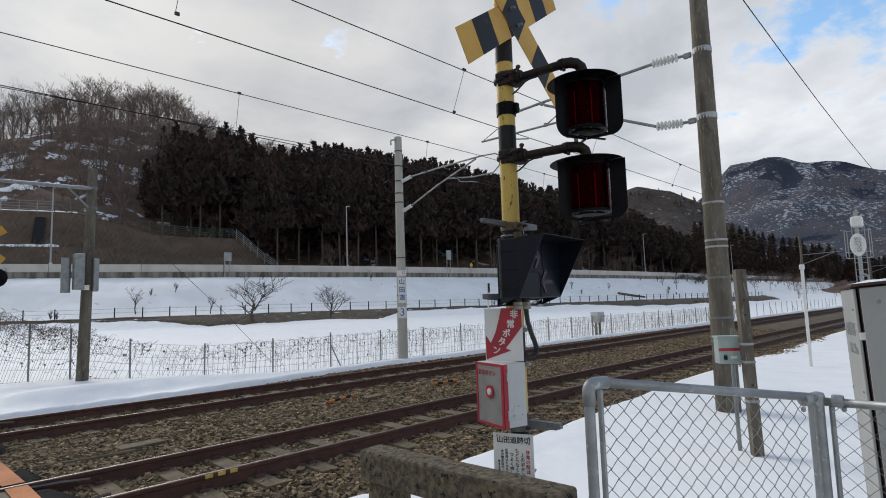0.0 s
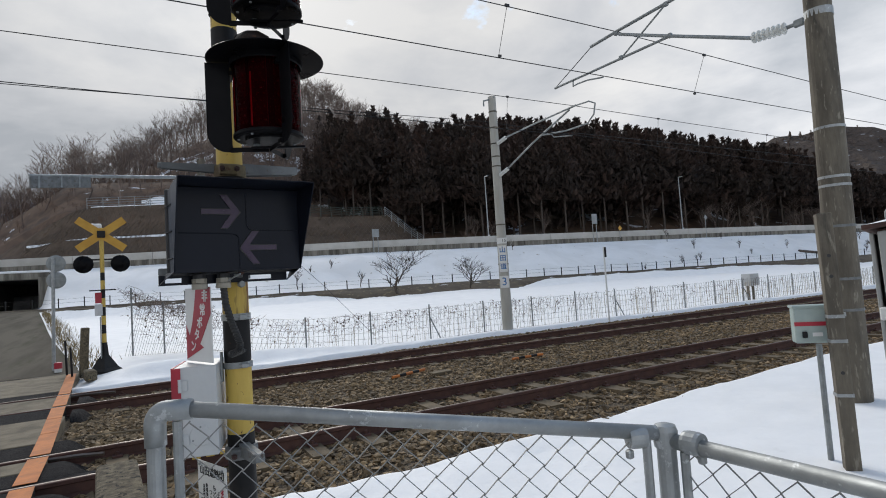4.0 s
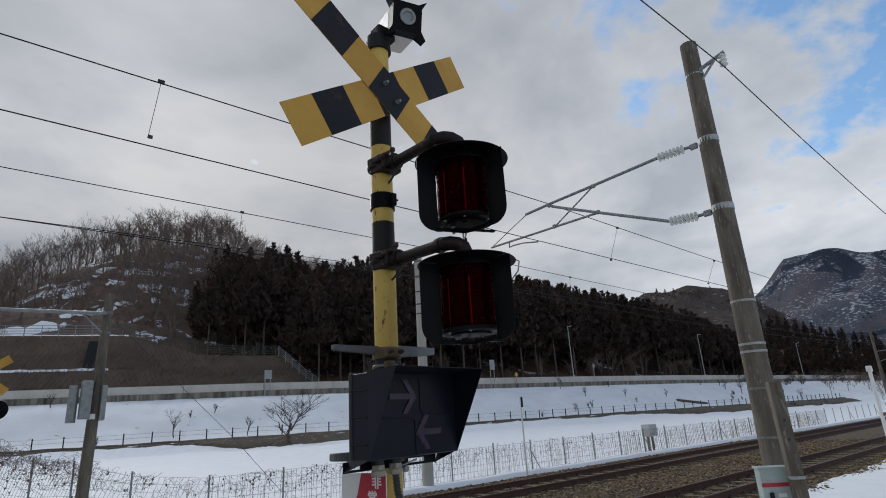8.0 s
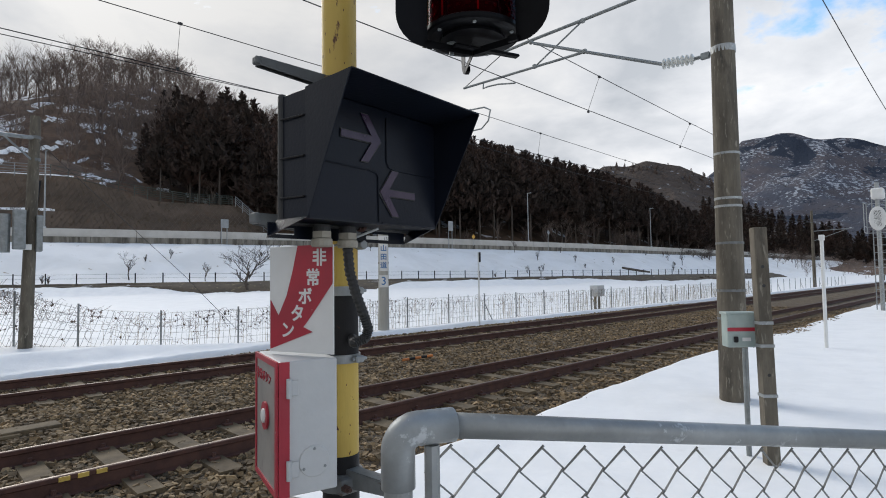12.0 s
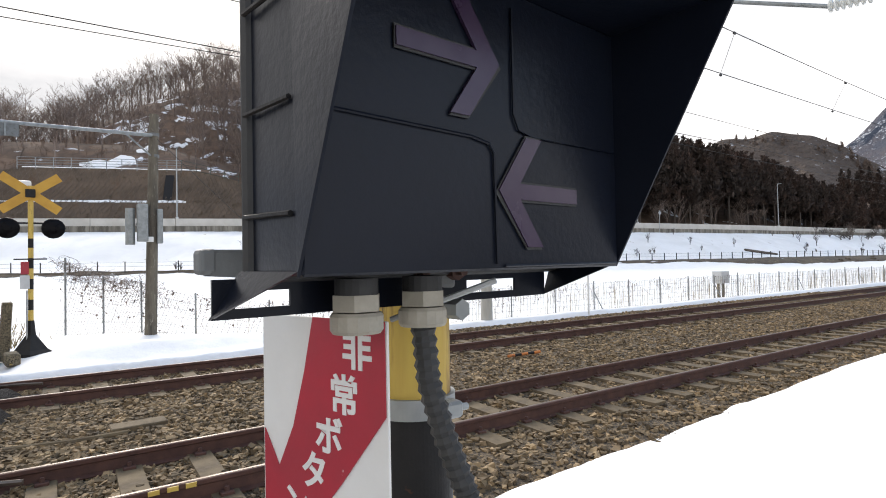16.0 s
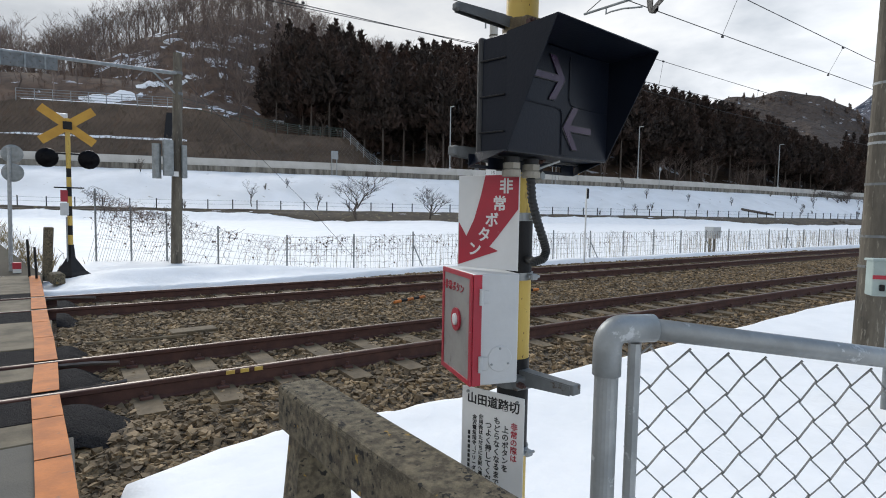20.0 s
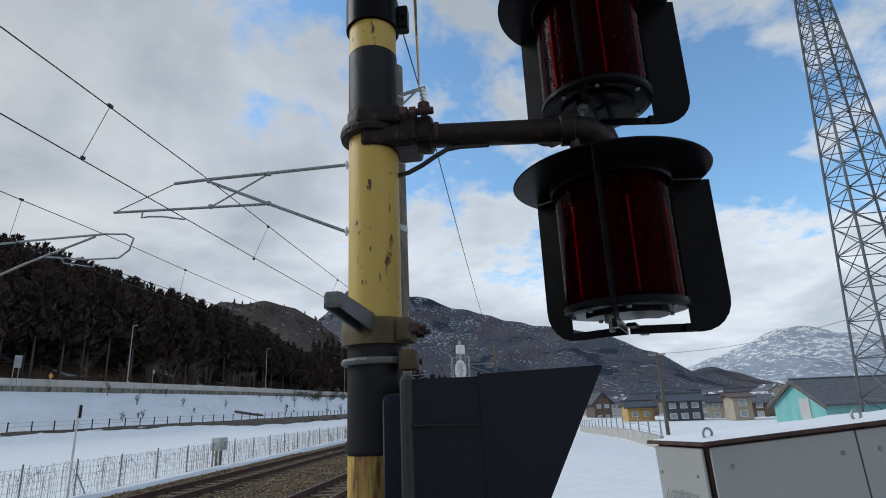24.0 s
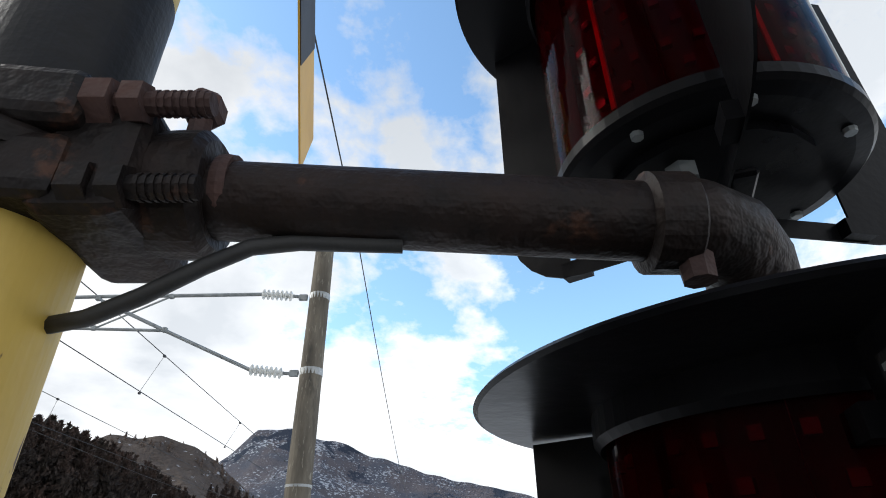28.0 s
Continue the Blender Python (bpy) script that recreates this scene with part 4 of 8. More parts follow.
# grey mounting bars through the post
BAR_GREY = material("dull_grey_bar", (0.17, 0.18, 0.18), (0.12, 0.125, 0.125), 10, 70, 0.6, metal=0.15, bump=0.1, spots=(0.08, 0.055, 0.04), spot=(0.60, 0.66), spot_scale=22)
CLAMP_OLIVE = material("grimy_olive_clamp", (0.16, 0.125, 0.065), (0.09, 0.065, 0.035), 14, 80, 0.8, bump=0.25, spots=(0.09, 0.035, 0.018), spot=(0.60, 0.70), spot_scale=26)
for z, end, w in ((1.951, (-0.126, -4.026), 0.020), (1.951, (0.313, -3.998), 0.030), (1.600, (-0.134, -4.034), 0.026), (1.012, (0.105, -4.232), 0.030)):
    b = Vector((*end, z))
    d = (b - Vector((PX, PY, z))).normalized()
    a = Vector((PX, PY, z)) + d * (PR - 0.004)
    L = (b - a).length
    side_ = Vector((-d.y, d.x, 0))
    m = Matrix((( d.x, side_.x, 0, a.x), (d.y, side_.y, 0, a.y), (0, 0, 1, a.z), (0, 0, 0, 1)))
    # a folded channel, deeper towards the post
    bm = B()
    for s_ in (-1, 1):
        prism(bm, [(0, -w * 0.75), (0, w * 0.6), (L, w * 0.55), (L, -w * 0.25)], 0.003, m @ Matrix.Translation((0, s_ * w * 0.5, 0)) @ Matrix.Rotation(radians(90), 4, "X"))
    prism(bm, [(0, -w * 0.55), (L, -w * 0.55), (L, w * 0.45), (0, w * 0.45)], 0.003, m @ Matrix.Translation((0, 0, w * 0.56)))
    bar = part("mounting_bar", bm, BAR_GREY, signal, "grey channel mounting bar")
    bm = B()
    box(bm, (0, 0, 0), (0.016, w * 1.05, w * 0.9), m @ Matrix.Translation((L + 0.002, 0, w * 0.25)), 0.004, 2)
    part("end_stop", bm, BAR_GREY, bar)
for z in (1.940, 1.592, 1.000):
    bm = B()
    lathe(bm, [(PR, z - 0.020), (PR + 0.009, z - 0.020), (PR + 0.010, z), (PR + 0.009, z + 0.020), (PR, z + 0.020)], Matrix.Translation((PX, PY, 0)), 40)
    box(bm, (PX - 0.012, PY - PR - 0.010, z), (0.060, 0.024, 0.036), None, 0.005, 2)
    clamp = part("bar_clamp", bm, CLAMP_OLIVE if z > 1.9 else BAR_GREY, signal)
    for s_ in (-0.034, 0.012):
        bm = cyl(B(), (PX + s_, PY - PR - 0.018, z), (PX + s_, PY - PR - 0.034, z), 0.009, None, 6)
        cyl(bm, (PX + s_, PY - PR - 0.034, z), (PX + s_, PY - PR - 0.044, z), 0.0045, None, 8)
        part("clamp_nut", bm, RUST_DARK, clamp)
# bent rod that ties the arrow box to the post
bm = B()
tube(bm, [(PX + 0.02, PY - PR - 0.03, 1.895)] + [(PX + (PR + 0.006) * math.cos(radians(k)), PY + (PR + 0.006) * math.sin(radians(k)), 1.895) for k in range(-60, -301, -20)], 0.0055, 8)
part("tie_rod", bm, BAR_GREY, signal, "bent grey tie rod round the post")
bm = B()
box(bm, (PX - 0.030, PY - PR - 0.016, 1.893), (0.034, 0.026, 0.030), None, 0.004, 2)
part("tie_block", bm, CLAMP_OLIVE, signal, "rusty brown clamp block")


# ---- emergency sign, button box and notice board on the post ----
su = Vector((0.06, -0.173, 0)).normalized()
sn = Vector((su.y, -su.x, 0))
S0 = Vector((-0.064, -3.960, 0))
SW = 0.183
sign = thing("emergency_sign", (0.0, -4.04, 1.30), "white sign with a red arrow pointing down to the emergency button", "sign")


def sp3(u, z, d=0.0):
    return S0 + su * u + sn * d + Vector((0, 0, z))


bm = B()
box(bm, (0, 0, 0), (SW, 0.003, 0.240), basis(sp3(SW / 2, 1.430, -0.002), su, (0, 0, 1)), 0.0008)
plate = part("plate", bm, WHITE, sign)
sm_ = basis(sp3(0, 1.3095, 0.0), su, sn)
bm = B()
prism(bm, [(0.084, 0.2405), (0.181, 0.2405), (0.181, 0.155), (0.122, 0.083), (0.100, 0.058), (0.126, 0.048), (0.004, 0.006), (0.004, 0.118), (0.028, 0.082), (0.052, 0.128), (0.070, 0.185)], 0.0012, sm_)
part("red_arrow", bm, RED, sign)


def strokes(name, glyph, m, mat, parent, bold=0.012, d=0.0007):
    """One character in a unit square set in place by m."""
    k = m.to_scale().z
    return letters(name, glyph, 1.1, m @ Matrix.Translation((0.5, 0.5, 0)), mat, parent, d / k, "CENTER", bold)


HI = "非"
JO = "常"
BO = "ボ"
TA = "タ"
NN = "ン"
for nm, pen, u, z in (("character", HI, 0.132, 0.192), ("character", JO, 0.114, 0.148), ("character", BO, 0.092, 0.106), ("character", TA, 0.070, 0.068), ("character", NN, 0.042, 0.030)):
    strokes(nm, pen, sm_ @ Matrix.Translation((u - 0.004, z, 0.0013)) @ Matrix.Scale(0.036, 4), WHITE, sign, 0.028)

DOOR_GREY = material("dull_scratched_face", (0.33, 0.32, 0.30), (0.26, 0.25, 0.235), 9, 60, 0.45, metal=0.15, bump=0.05, spots=(0.18, 0.165, 0.15), spot=(0.62, 0.70), spot_scale=18)
# button box: front turned to the road, hinged side panel
bn = Vector((math.cos(radians(165)), math.sin(radians(165)), 0))
bu = Vector((-bn.y, bn.x, 0)) * -1.0
BZ0, BZ1 = 1.027, 1.304
BFR = Vector((-0.119, -4.101, 0))
BW, BD = 0.208, 0.123
bbox = thing("emergency_button_box", (-0.03, -4.02, 1.03), "pale grey steel box with a red-framed emergency button front", "button box")


def bp3(u, z, d=0.0):
    """u from the near edge across the front, d into the box."""
    return BFR + bu * u - bn * d + Vector((0, 0, z))


if (bp3(BW, 0) - Vector((-0.062, -3.90, 0))).length > 0.1:
    bu = -bu
bm = B()
box(bm, (0, 0, 0), (BW, BD, BZ1 - BZ0), basis(bp3(BW / 2, (BZ0 + BZ1) / 2, BD / 2 + 0.004), bu, (0, 0, 1)), 0.003)
case2 = part("case", bm, GREY_BOX, bbox)
bm = B()
for u0, u1, z0, z1 in ((0, BW, BZ0, BZ0 + 0.012), (0, BW, BZ1 - 0.012, BZ1), (0, 0.012, BZ0 + 0.012, BZ1 - 0.012), (BW - 0.012, BW, BZ0 + 0.012, BZ1 - 0.012)):
    box(bm, (0, 0, 0), (u1 - u0, 0.005, z1 - z0), basis(bp3((u0 + u1) / 2, (z0 + z1) / 2, -0.001), bu, (0, 0, 1)))
part("red_frame", bm, RED, bbox, "chipped red frame")
bm = B()
box(bm, (0, 0, 0), (0.004, 0.022, BZ1 - BZ0 - 0.002), basis(bp3(-0.0015, (BZ0 + BZ1) / 2, 0.013), bu, (0, 0, 1)))
part("red_edge", bm, RED, bbox)
bm = B()
box(bm, (0, 0, 0), (BW - 0.024, 0.004, BZ1 - BZ0 - 0.024), basis(bp3(BW / 2, (BZ0 + BZ1) / 2, 0.001), bu, (0, 0, 1)))
part("front_door", bm, DOOR_GREY, bbox, "dull grey door face, scratched")
cb = basis(bp3(BW * 0.47, BZ0 + 0.150, -0.002), bu, bn)
part("button_ring", lathe(B(), [(0.030, 0.0), (0.030, 0.005), (0.017, 0.005), (0.017, 0.0)], cb, 28), RED, bbox, "red ring round the button")
part("button", lathe(B(), [(0.016, 0.001), (0.015, 0.008), (0.010, 0.010)], cb, 24), WHITE, bbox)
chm = basis(bp3(BW - 0.016 if bu.y > 0 else 0.016, BZ1 - 0.058, -0.002), -bu, bn)
for i, pen in enumerate((HI, JO, BO, TA, NN)):
    strokes("character", pen, chm @ Matrix.Translation((0.002 + 0.028 * i, 0.0, 0.0)) @ Matrix.Scale(0.024, 4), RED, bbox, 0.0028)
for z in (BZ0 + 0.055, BZ1 - 0.055):
    bm = B()
    cyl(bm, bp3(-0.006, z - 0.020, 0.022), bp3(-0.006, z + 0.020, 0.022), 0.0055, None, 10)
    box(bm, (0, 0, 0), (0.004, 0.022, 0.032), basis(bp3(-0.003, z, 0.032), bu, (0, 0, 1)), 0.001)
    part("hinge", bm, GREY_BOX, bbox)
cs = basis(bp3(0.0, BZ0 + 0.065, BD * 0.62), -bn, -bu)
part("round_cover", lathe(B(), [(0.0325, 0.0), (0.0325, 0.0022), (0.031, 0.0032)], cs, 40), GREY_BOX, bbox)
for k in range(3):
    a = radians(90 + 120 * k)
    part("cover_screw", lathe(B(), [(0.0032, 0.003), (0.0028, 0.0052)], cs @ Matrix.Translation((0.026 * math.cos(a), 0.026 * math.sin(a), 0)), 8), STEEL, bbox)
bm = B()
box(bm, (0, 0, 0), (0.03, 0.006, 0.10), basis(bp3(BW * 0.5, BZ1 - 0.02, BD + 0.008), bu, (0, 0, 1)))
part("back_bracket", bm, STEEL, bbox)

# notice board below
nb = thing("notice_board", (-0.01, -4.10, 0.70), "white notice board naming the crossing, black and red lettering", "notice board")
nu = Vector((0.34, -0.94, 0)).normalized()
nn_ = Vector((nu.y, -nu.x, 0))
N0, NW, NZ0, NZ1, NK = Vector((-0.046, -3.970, 0)), 0.189, 0.606, 0.984, 1.26


def np3(u, z, d=0.0):
    return N0 + nu * u + nn_ * d + Vector((0, 0, z))


bm = B()
box(bm, (0, 0, 0), (NW, 0.003, NZ1 - NZ0), basis(np3(NW / 2, (NZ0 + NZ1) / 2, -0.002), nu, (0, 0, 1)), 0.0008)
part("plate", bm, WHITE, nb)
nm_ = basis(np3(0, NZ0, 0.0), nu, nn_) @ Matrix.Diagonal((NK, NK, 1, 1))
YAMA = "山"
DEN = "田"
MICHI = "道"
FUMI = "踏"
KIRI = "切"
for i, pen in enumerate((YAMA, DEN, MICHI, FUMI, KIRI)):
    strokes("character", pen, nm_ @ Matrix.Translation((0.014 + 0.0255 * i, 0.264, 0.0)) @ Matrix.Scale(0.023, 4), INK, nb, 0.022)
for u, top, step, body, mt in ((0.128, 0.236, 0.0165, "非常の際は", RED), (0.108, 0.226, 0.0165, "上のボタンを", INK), (0.088, 0.240, 0.0165, "もどらなくなるまで", INK),
                               (0.068, 0.226, 0.0165, "つよく押してください。", INK), (0.049, 0.240, 0.0112, "使用後はただちに左記へ連絡願います。", INK), (0.033, 0.236, 0.0112, "金沢電気指令（フリーダイヤル）", INK)):
    for k, ch in enumerate(body):
        letters("character", ch, step * 0.98, nm_ @ Matrix.Translation((u, top - step * k, 0.0)), mt, nb, 0.0006, "CENTER", step * 0.012)
z = 0.205
while z > 0.06:
    h = rng.uniform(0.006, 0.009)
    bm = B()
    prism(bm, [(0.017, z - h), (0.0225, z - h), (0.0225, z), (0.017, z)], 0.0007, nm_)
    part("text_bar", bm, INK, nb)
    z -= h + 0.003
for u in (0.02, NW - 0.02):
    part("board_screw", cyl(B(), np3(u, NZ1 - 0.012, 0), np3(u, NZ1 - 0.012, 0.005), 0.004, None, 8), STEEL, nb)


# ---- road embankment wall, hill and mountains ----
def wall_run(name, z0, z1, off, th, mat, label, step=4.0):
    """A wall along the road's edge, from z0 to z1, built panel by panel."""
    ob = thing(name, (26, 58, z0), label, "retaining wall", kind="structure")
    x = -70.0
    while x < 235:
        xb = x + step * (1 if x < 140 else 3)
        a, b = Vector((x, wall_y(x) + off, 0)), Vector((xb, wall_y(xb) + off, 0))
        d = b - a
        bm = B()
        box(bm, (0, 0, 0), (d.length - 0.03, th, z1 - z0), basis((a + b) / 2 + Vector((0, 0, (z0 + z1) / 2)), d, (0, 0, 1)), 0.02)
        part("panel", bm, mat, ob)
        x = xb
    return ob


wall_run("road_wall", 4.6, 6.15, 0.3, 0.5, WALL_DIRTY, "stained concrete retaining wall under the road", 4.0)
wall_run("road_parapet", 6.15, 7.0, 0.32, 0.30, PARAPET, "pale concrete parapet along the raised road", 8.0)
rd = []
for x in [-80 + 8 * i for i in range(42)]:
    rd.append((x, wall_y(x)))
vs, fs = [], []
for i, (x, y) in enumerate(rd):
    vs += [(x, y + 0.5, 6.1), (x + 3, y + 12.5, 6.1)]
    if i:
        fs.append((2 * i - 2, 2 * i, 2 * i + 1, 2 * i - 1))
raw("raised_road", vs, fs, ASPHALT, "grey asphalt road on the embankment", "road", "structure")

O = Vector((-0.5, -5.0, 1.5))
SIL_AZ = [14, 17, 19.4, 21, 26, 33, 43, 49, 54, 60, 66, 72, 78, 84, 88, 93, 98, 103, 110, 125]
SIL_EL = [2.2, 3.4, 4.8, 6.0, 8.8, 11.5, 14.7, 15.5, 16.6, 16.8, 18.0, 20.4, 20.6, 18.2, 16.0, 12.6, 9.8, 6.5, 4.0, 3.0]


def wall_dist(az):
    c, s = math.cos(az), math.sin(az)
    lo, hi = 10.0, 400.0
    for _ in range(40):
        m = (lo + hi) / 2
        if O.y + s * m < wall_y(O.x + c * m):
            lo = m
        else:
            hi = m
    return lo


AZ_TAB = [radians(10 + 0.5 * i) for i in range(250)]
WD_TAB = [wall_dist(a) for a in AZ_TAB]
TREE_H = 13.0


def terrace_z(x):
    """Top of the faced slope beside the road: a walkway, then steps down to a lower rail."""
    return float(np.interp(x, [-60, -24, -9, 13.5, 22.5, 34.5, 39], [6.0, 6.0, 15.3, 15.3, 12.4, 12.4, 6.0]))


def hill_z(x, y):
    """Height of the wooded hill: it climbs from the road to a crest seen at a given angle from the crossing."""
    dx, dy = x - O.x, y - O.y
    az, d = math.atan2(dy, dx), math.hypot(dx, dy)
    w = float(np.interp(az, AZ_TAB, WD_TAB))
    el = float(np.interp(math.degrees(az), SIL_AZ, SIL_EL))
    depth = 62 + 20 * math.sin(az * 7) + 0.12 * w
    crest = (w + 14 + depth) * math.tan(radians(el)) + O.z - TREE_H * (0.95 if math.degrees(az) < 70 else 0.75)
    u = (d - w - 13) / depth
    base = 6.2
    t_ = min(1.0, max(0.0, u))
    z = base + (max(crest, base + 0.5) - base) * (0.55 * t_ + 0.45 * sm(0, 1, t_))
    if u > 1:
        z -= (u - 1) * depth * 0.25
    z += 1.2 * nz3(x, y, 0.05, 9) * sm(0, 0.3, u)
    vy = y - wall_y(x) - 12.5
    if x < 38:
        T = terrace_z(x)
        z = max(z, min(6.0 + (T - 6.0) * sm(2.5, 7.0, vy) - 0.5 + 0.62 * max(0.0, vy - 9.5) * sm(38, 20, x), T + 6.0))
    return z


vs, fs = [], []
NA, NR = 120, 26
for i in range(NA):
    az = radians(14 + 100 * i / (NA - 1))
    w = float(np.interp(az, AZ_TAB, WD_TAB))
    for j in range(NR):
        d = w + 12.5 + 130 * (j / (NR - 1)) ** 1.3
        x, y = O.x + math.cos(az) * d, O.y + math.sin(az) * d
        vs.append((x, y, hill_z(x, y) if j else 5.0))
        if i and j:
            a = i * NR + j
            fs.append((a - NR - 1, a - 1, a, a - NR))
raw("wooded_hill", vs, fs, HILL, "steep hillside of leaf litter with thin snow patches", "hill", "structure", True)


def mountain(name, az0, az1, dist, ridge, depth, mat, label, seed, rough=0.06, n=150, m=40):
    """A range whose crest stands at the given angles (degrees) over the crossing."""
    ra, re = [p[0] for p in ridge], [p[1] for p in ridge]
    vs, fs = [], []
    for i in range(n):
        a = az0 + (az1 - az0) * i / (n - 1)
        el = float(np.interp(a, ra, re))
        H = dist * math.tan(radians(el))
        for j in range(m):
            q = j / (m - 1)
            d = dist - depth * (1 - q)
            x, y = O.x + d * math.cos(radians(a)), O.y + d * math.sin(radians(a))
            k = 0
            for o in range(4):
                k += abs(noise.noise(Vector((x, y, seed)) * (2 ** o) * 6.0 / dist)) / 2 ** o
            prof = 0.25 * q + 0.75 * q ** 1.5
            z = H * prof * (1 - 0.62 * k * (1 - q) ** 0.8) + dist * rough * 0.12 * noise.noise(Vector((x, y, seed)) * 26 / dist) * q - 4 * (1 - q)
            vs.append((x, y, z))
            if i and j:
                p = i * m + j
                fs.append((p - m - 1, p - 1, p, p - m))
    # the back falls away
    return raw(name, vs, fs, mat, label, "mountain", "structure", True)


def wooded_slope(name, bare, bare2, cedar, snow, low, high, cut, fleck=0.17):
    """Leafless wood in two tones, stands of cedar, and snow lying in flecks between the trees, more of it high up."""
    m = bpy.data.materials.new(name)
    m.use_nodes = True
    n, l = m.node_tree.nodes, m.node_tree.links
    co = n.new("ShaderNodeTexCoord")
    sep = n.new("ShaderNodeSeparateXYZ")
    l.new(co.outputs["Object"], sep.inputs[0])

    def nz(scale, detail, stretch=(1, 1, 1), dist=0.0):
        mp, x = n.new("ShaderNodeMapping"), n.new("ShaderNodeTexNoise")
        mp.inputs["Scale"].default_value = stretch
        x.inputs["Scale"].default_value, x.inputs["Detail"].default_value, x.inputs["Roughness"].default_value, x.inputs["Distortion"].default_value = scale, detail, 0.62, dist
        l.new(co.outputs["Object"], mp.inputs[0]), l.new(mp.outputs[0], x.inputs["Vector"])
        return x.outputs["Fac"]

    def ramp(f, a, b, ta=0.0, tb=1.0):
        x = n.new("ShaderNodeMapRange")
        for k, v in (("From Min", a), ("From Max", b), ("To Min", ta), ("To Max", tb)):
            x.inputs[k].default_value = v
        l.new(f, x.inputs["Value"])
        return x.outputs[0]

    def op(kind, a, b):
        x = n.new("ShaderNodeMath")
        x.operation = kind
        for k, v in enumerate((a, b)):
            if isinstance(v, float):
                x.inputs[k].default_value = v
            else:
                l.new(v, x.inputs[k])
        return x.outputs[0]

    def mix(f, a, b):
        x = n.new("ShaderNodeMix")
        x.data_type = "RGBA"
        for k, v in (("Factor", f), ("A", a), ("B", b)):
            if isinstance(v, tuple):
                x.inputs[k].default_value = (*v, 1)
            else:
                l.new(v, x.inputs[k])
        return x.outputs["Result"]

    trees = nz(0.17, 4)
    col = mix(ramp(nz(0.012, 4, (1, 1, 1.6), 0.4), 0.42, 0.58), bare, bare2)
    col = mix(ramp(trees, 0.38, 0.62), mix(ramp(trees, 0.3, 0.4), tuple(0.55 * v for v in bare), col), col)
    # snow: flecks that thicken in drifts and with height
    lot = op("ADD", op("MULTIPLY", ramp(sep.outputs[2], low, high), 0.10), op("MULTIPLY", ramp(nz(0.0085, 3, (1, 1, 1.8), 0.6), 0.35, 0.65, -0.5, 0.5), 0.16))
    col = mix(ramp(op("ADD", nz(fleck, 5, (0.8, 0.8, 1.35)), lot), cut, cut + 0.05), col, snow)
    stand = op("ADD", nz(0.0075, 5, (1, 1, 1.2), 0.5), op("MULTIPLY", op("SUBTRACT", trees, 0.5), 0.16))
    col = mix(ramp(stand, 0.575, 0.60), col, cedar)
    b = n["Principled BSDF"]
    l.new(col, b.inputs["Base Color"])
    b.inputs["Roughness"].default_value = 1.0
    b.inputs["Specular IOR Level"].default_value = 0.1
    bp = n.new("ShaderNodeBump")
    bp.inputs["Strength"].default_value, bp.inputs["Distance"].default_value = 1.0, 9.0
    l.new(trees, bp.inputs["Height"]), l.new(bp.outputs[0], b.inputs["Normal"])
    return m


# distance haze is painted in: wood and cedar tones lifted towards blue-grey
MT_DARK = wooded_slope("hazed_wooded_mountain", (0.100, 0.108, 0.135), (0.128, 0.118, 0.130), (0.043, 0.054, 0.078), (0.45, 0.48, 0.53), 20, 330, 0.635)
MT_NEAR = wooded_slope("bare_wooded_ridge", (0.105, 0.086, 0.075), (0.140, 0.115, 0.098), (0.045, 0.040, 0.037), (0.46, 0.47, 0.50), 0, 120, 0.70)
# the pale blue tones hold bluish shadow and haze, painted between the snow
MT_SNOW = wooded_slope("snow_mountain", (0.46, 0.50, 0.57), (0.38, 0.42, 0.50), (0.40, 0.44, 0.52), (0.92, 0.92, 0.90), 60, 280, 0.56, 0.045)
# haze is mixed into both the snow and the dark blue woods here
MT_HAZE = material("hazed_snowy_slope", (0.50, 0.55, 0.62), (0.33, 0.37, 0.44), 0.01, 0.08, 0.95, bump=0.6, bump_fine=False, spots=(0.13, 0.17, 0.24), spot=(0.52, 0.60), spot_scale=0.02, dist=1.0)
# cedar and bare tones paled and blued, haze put into the colour
MT_LOW = wooded_slope("hazed_brown_ridge", (0.135, 0.120, 0.125), (0.165, 0.140, 0.140), (0.075, 0.080, 0.095), (0.36, 0.38, 0.42), 0, 90, 0.70)
mountain("near_ridge", 14, 34, 420, [(14, 4), (17, 6.8), (19.7, 9.2), (21.9, 10.3), (23.4, 10.6), (24.9, 10.9), (26.2, 10.8), (27.5, 10.9), (29, 10.6), (31, 9.6), (34, 8)], 190, MT_NEAR, "bare wooded ridge with a little snow", 2.2)
mountain("right_mountain", -26, 24, 1500, [(-26, -0.3), (-22, 0.3), (-19.1, 1.3), (-16.6, 2.4), (-13.4, 4.3), (-9.5, 6.0), (-5.5, 7.2), (-0.8, 7.9), (3, 9.2), (5.5, 9.9), (9.4, 11.1), (11.5, 11.5), (13.8, 12.2), (16.6, 11.8), (19, 9.5), (21, 8), (24, 6)], 700, MT_DARK, "wooded mountain with blue-grey haze in its colours, snow between the trees", 5.1, 0.05)
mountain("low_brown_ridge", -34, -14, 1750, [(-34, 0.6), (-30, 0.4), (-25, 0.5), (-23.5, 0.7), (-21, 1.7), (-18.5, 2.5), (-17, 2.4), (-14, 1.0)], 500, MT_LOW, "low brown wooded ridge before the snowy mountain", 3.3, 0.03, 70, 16)
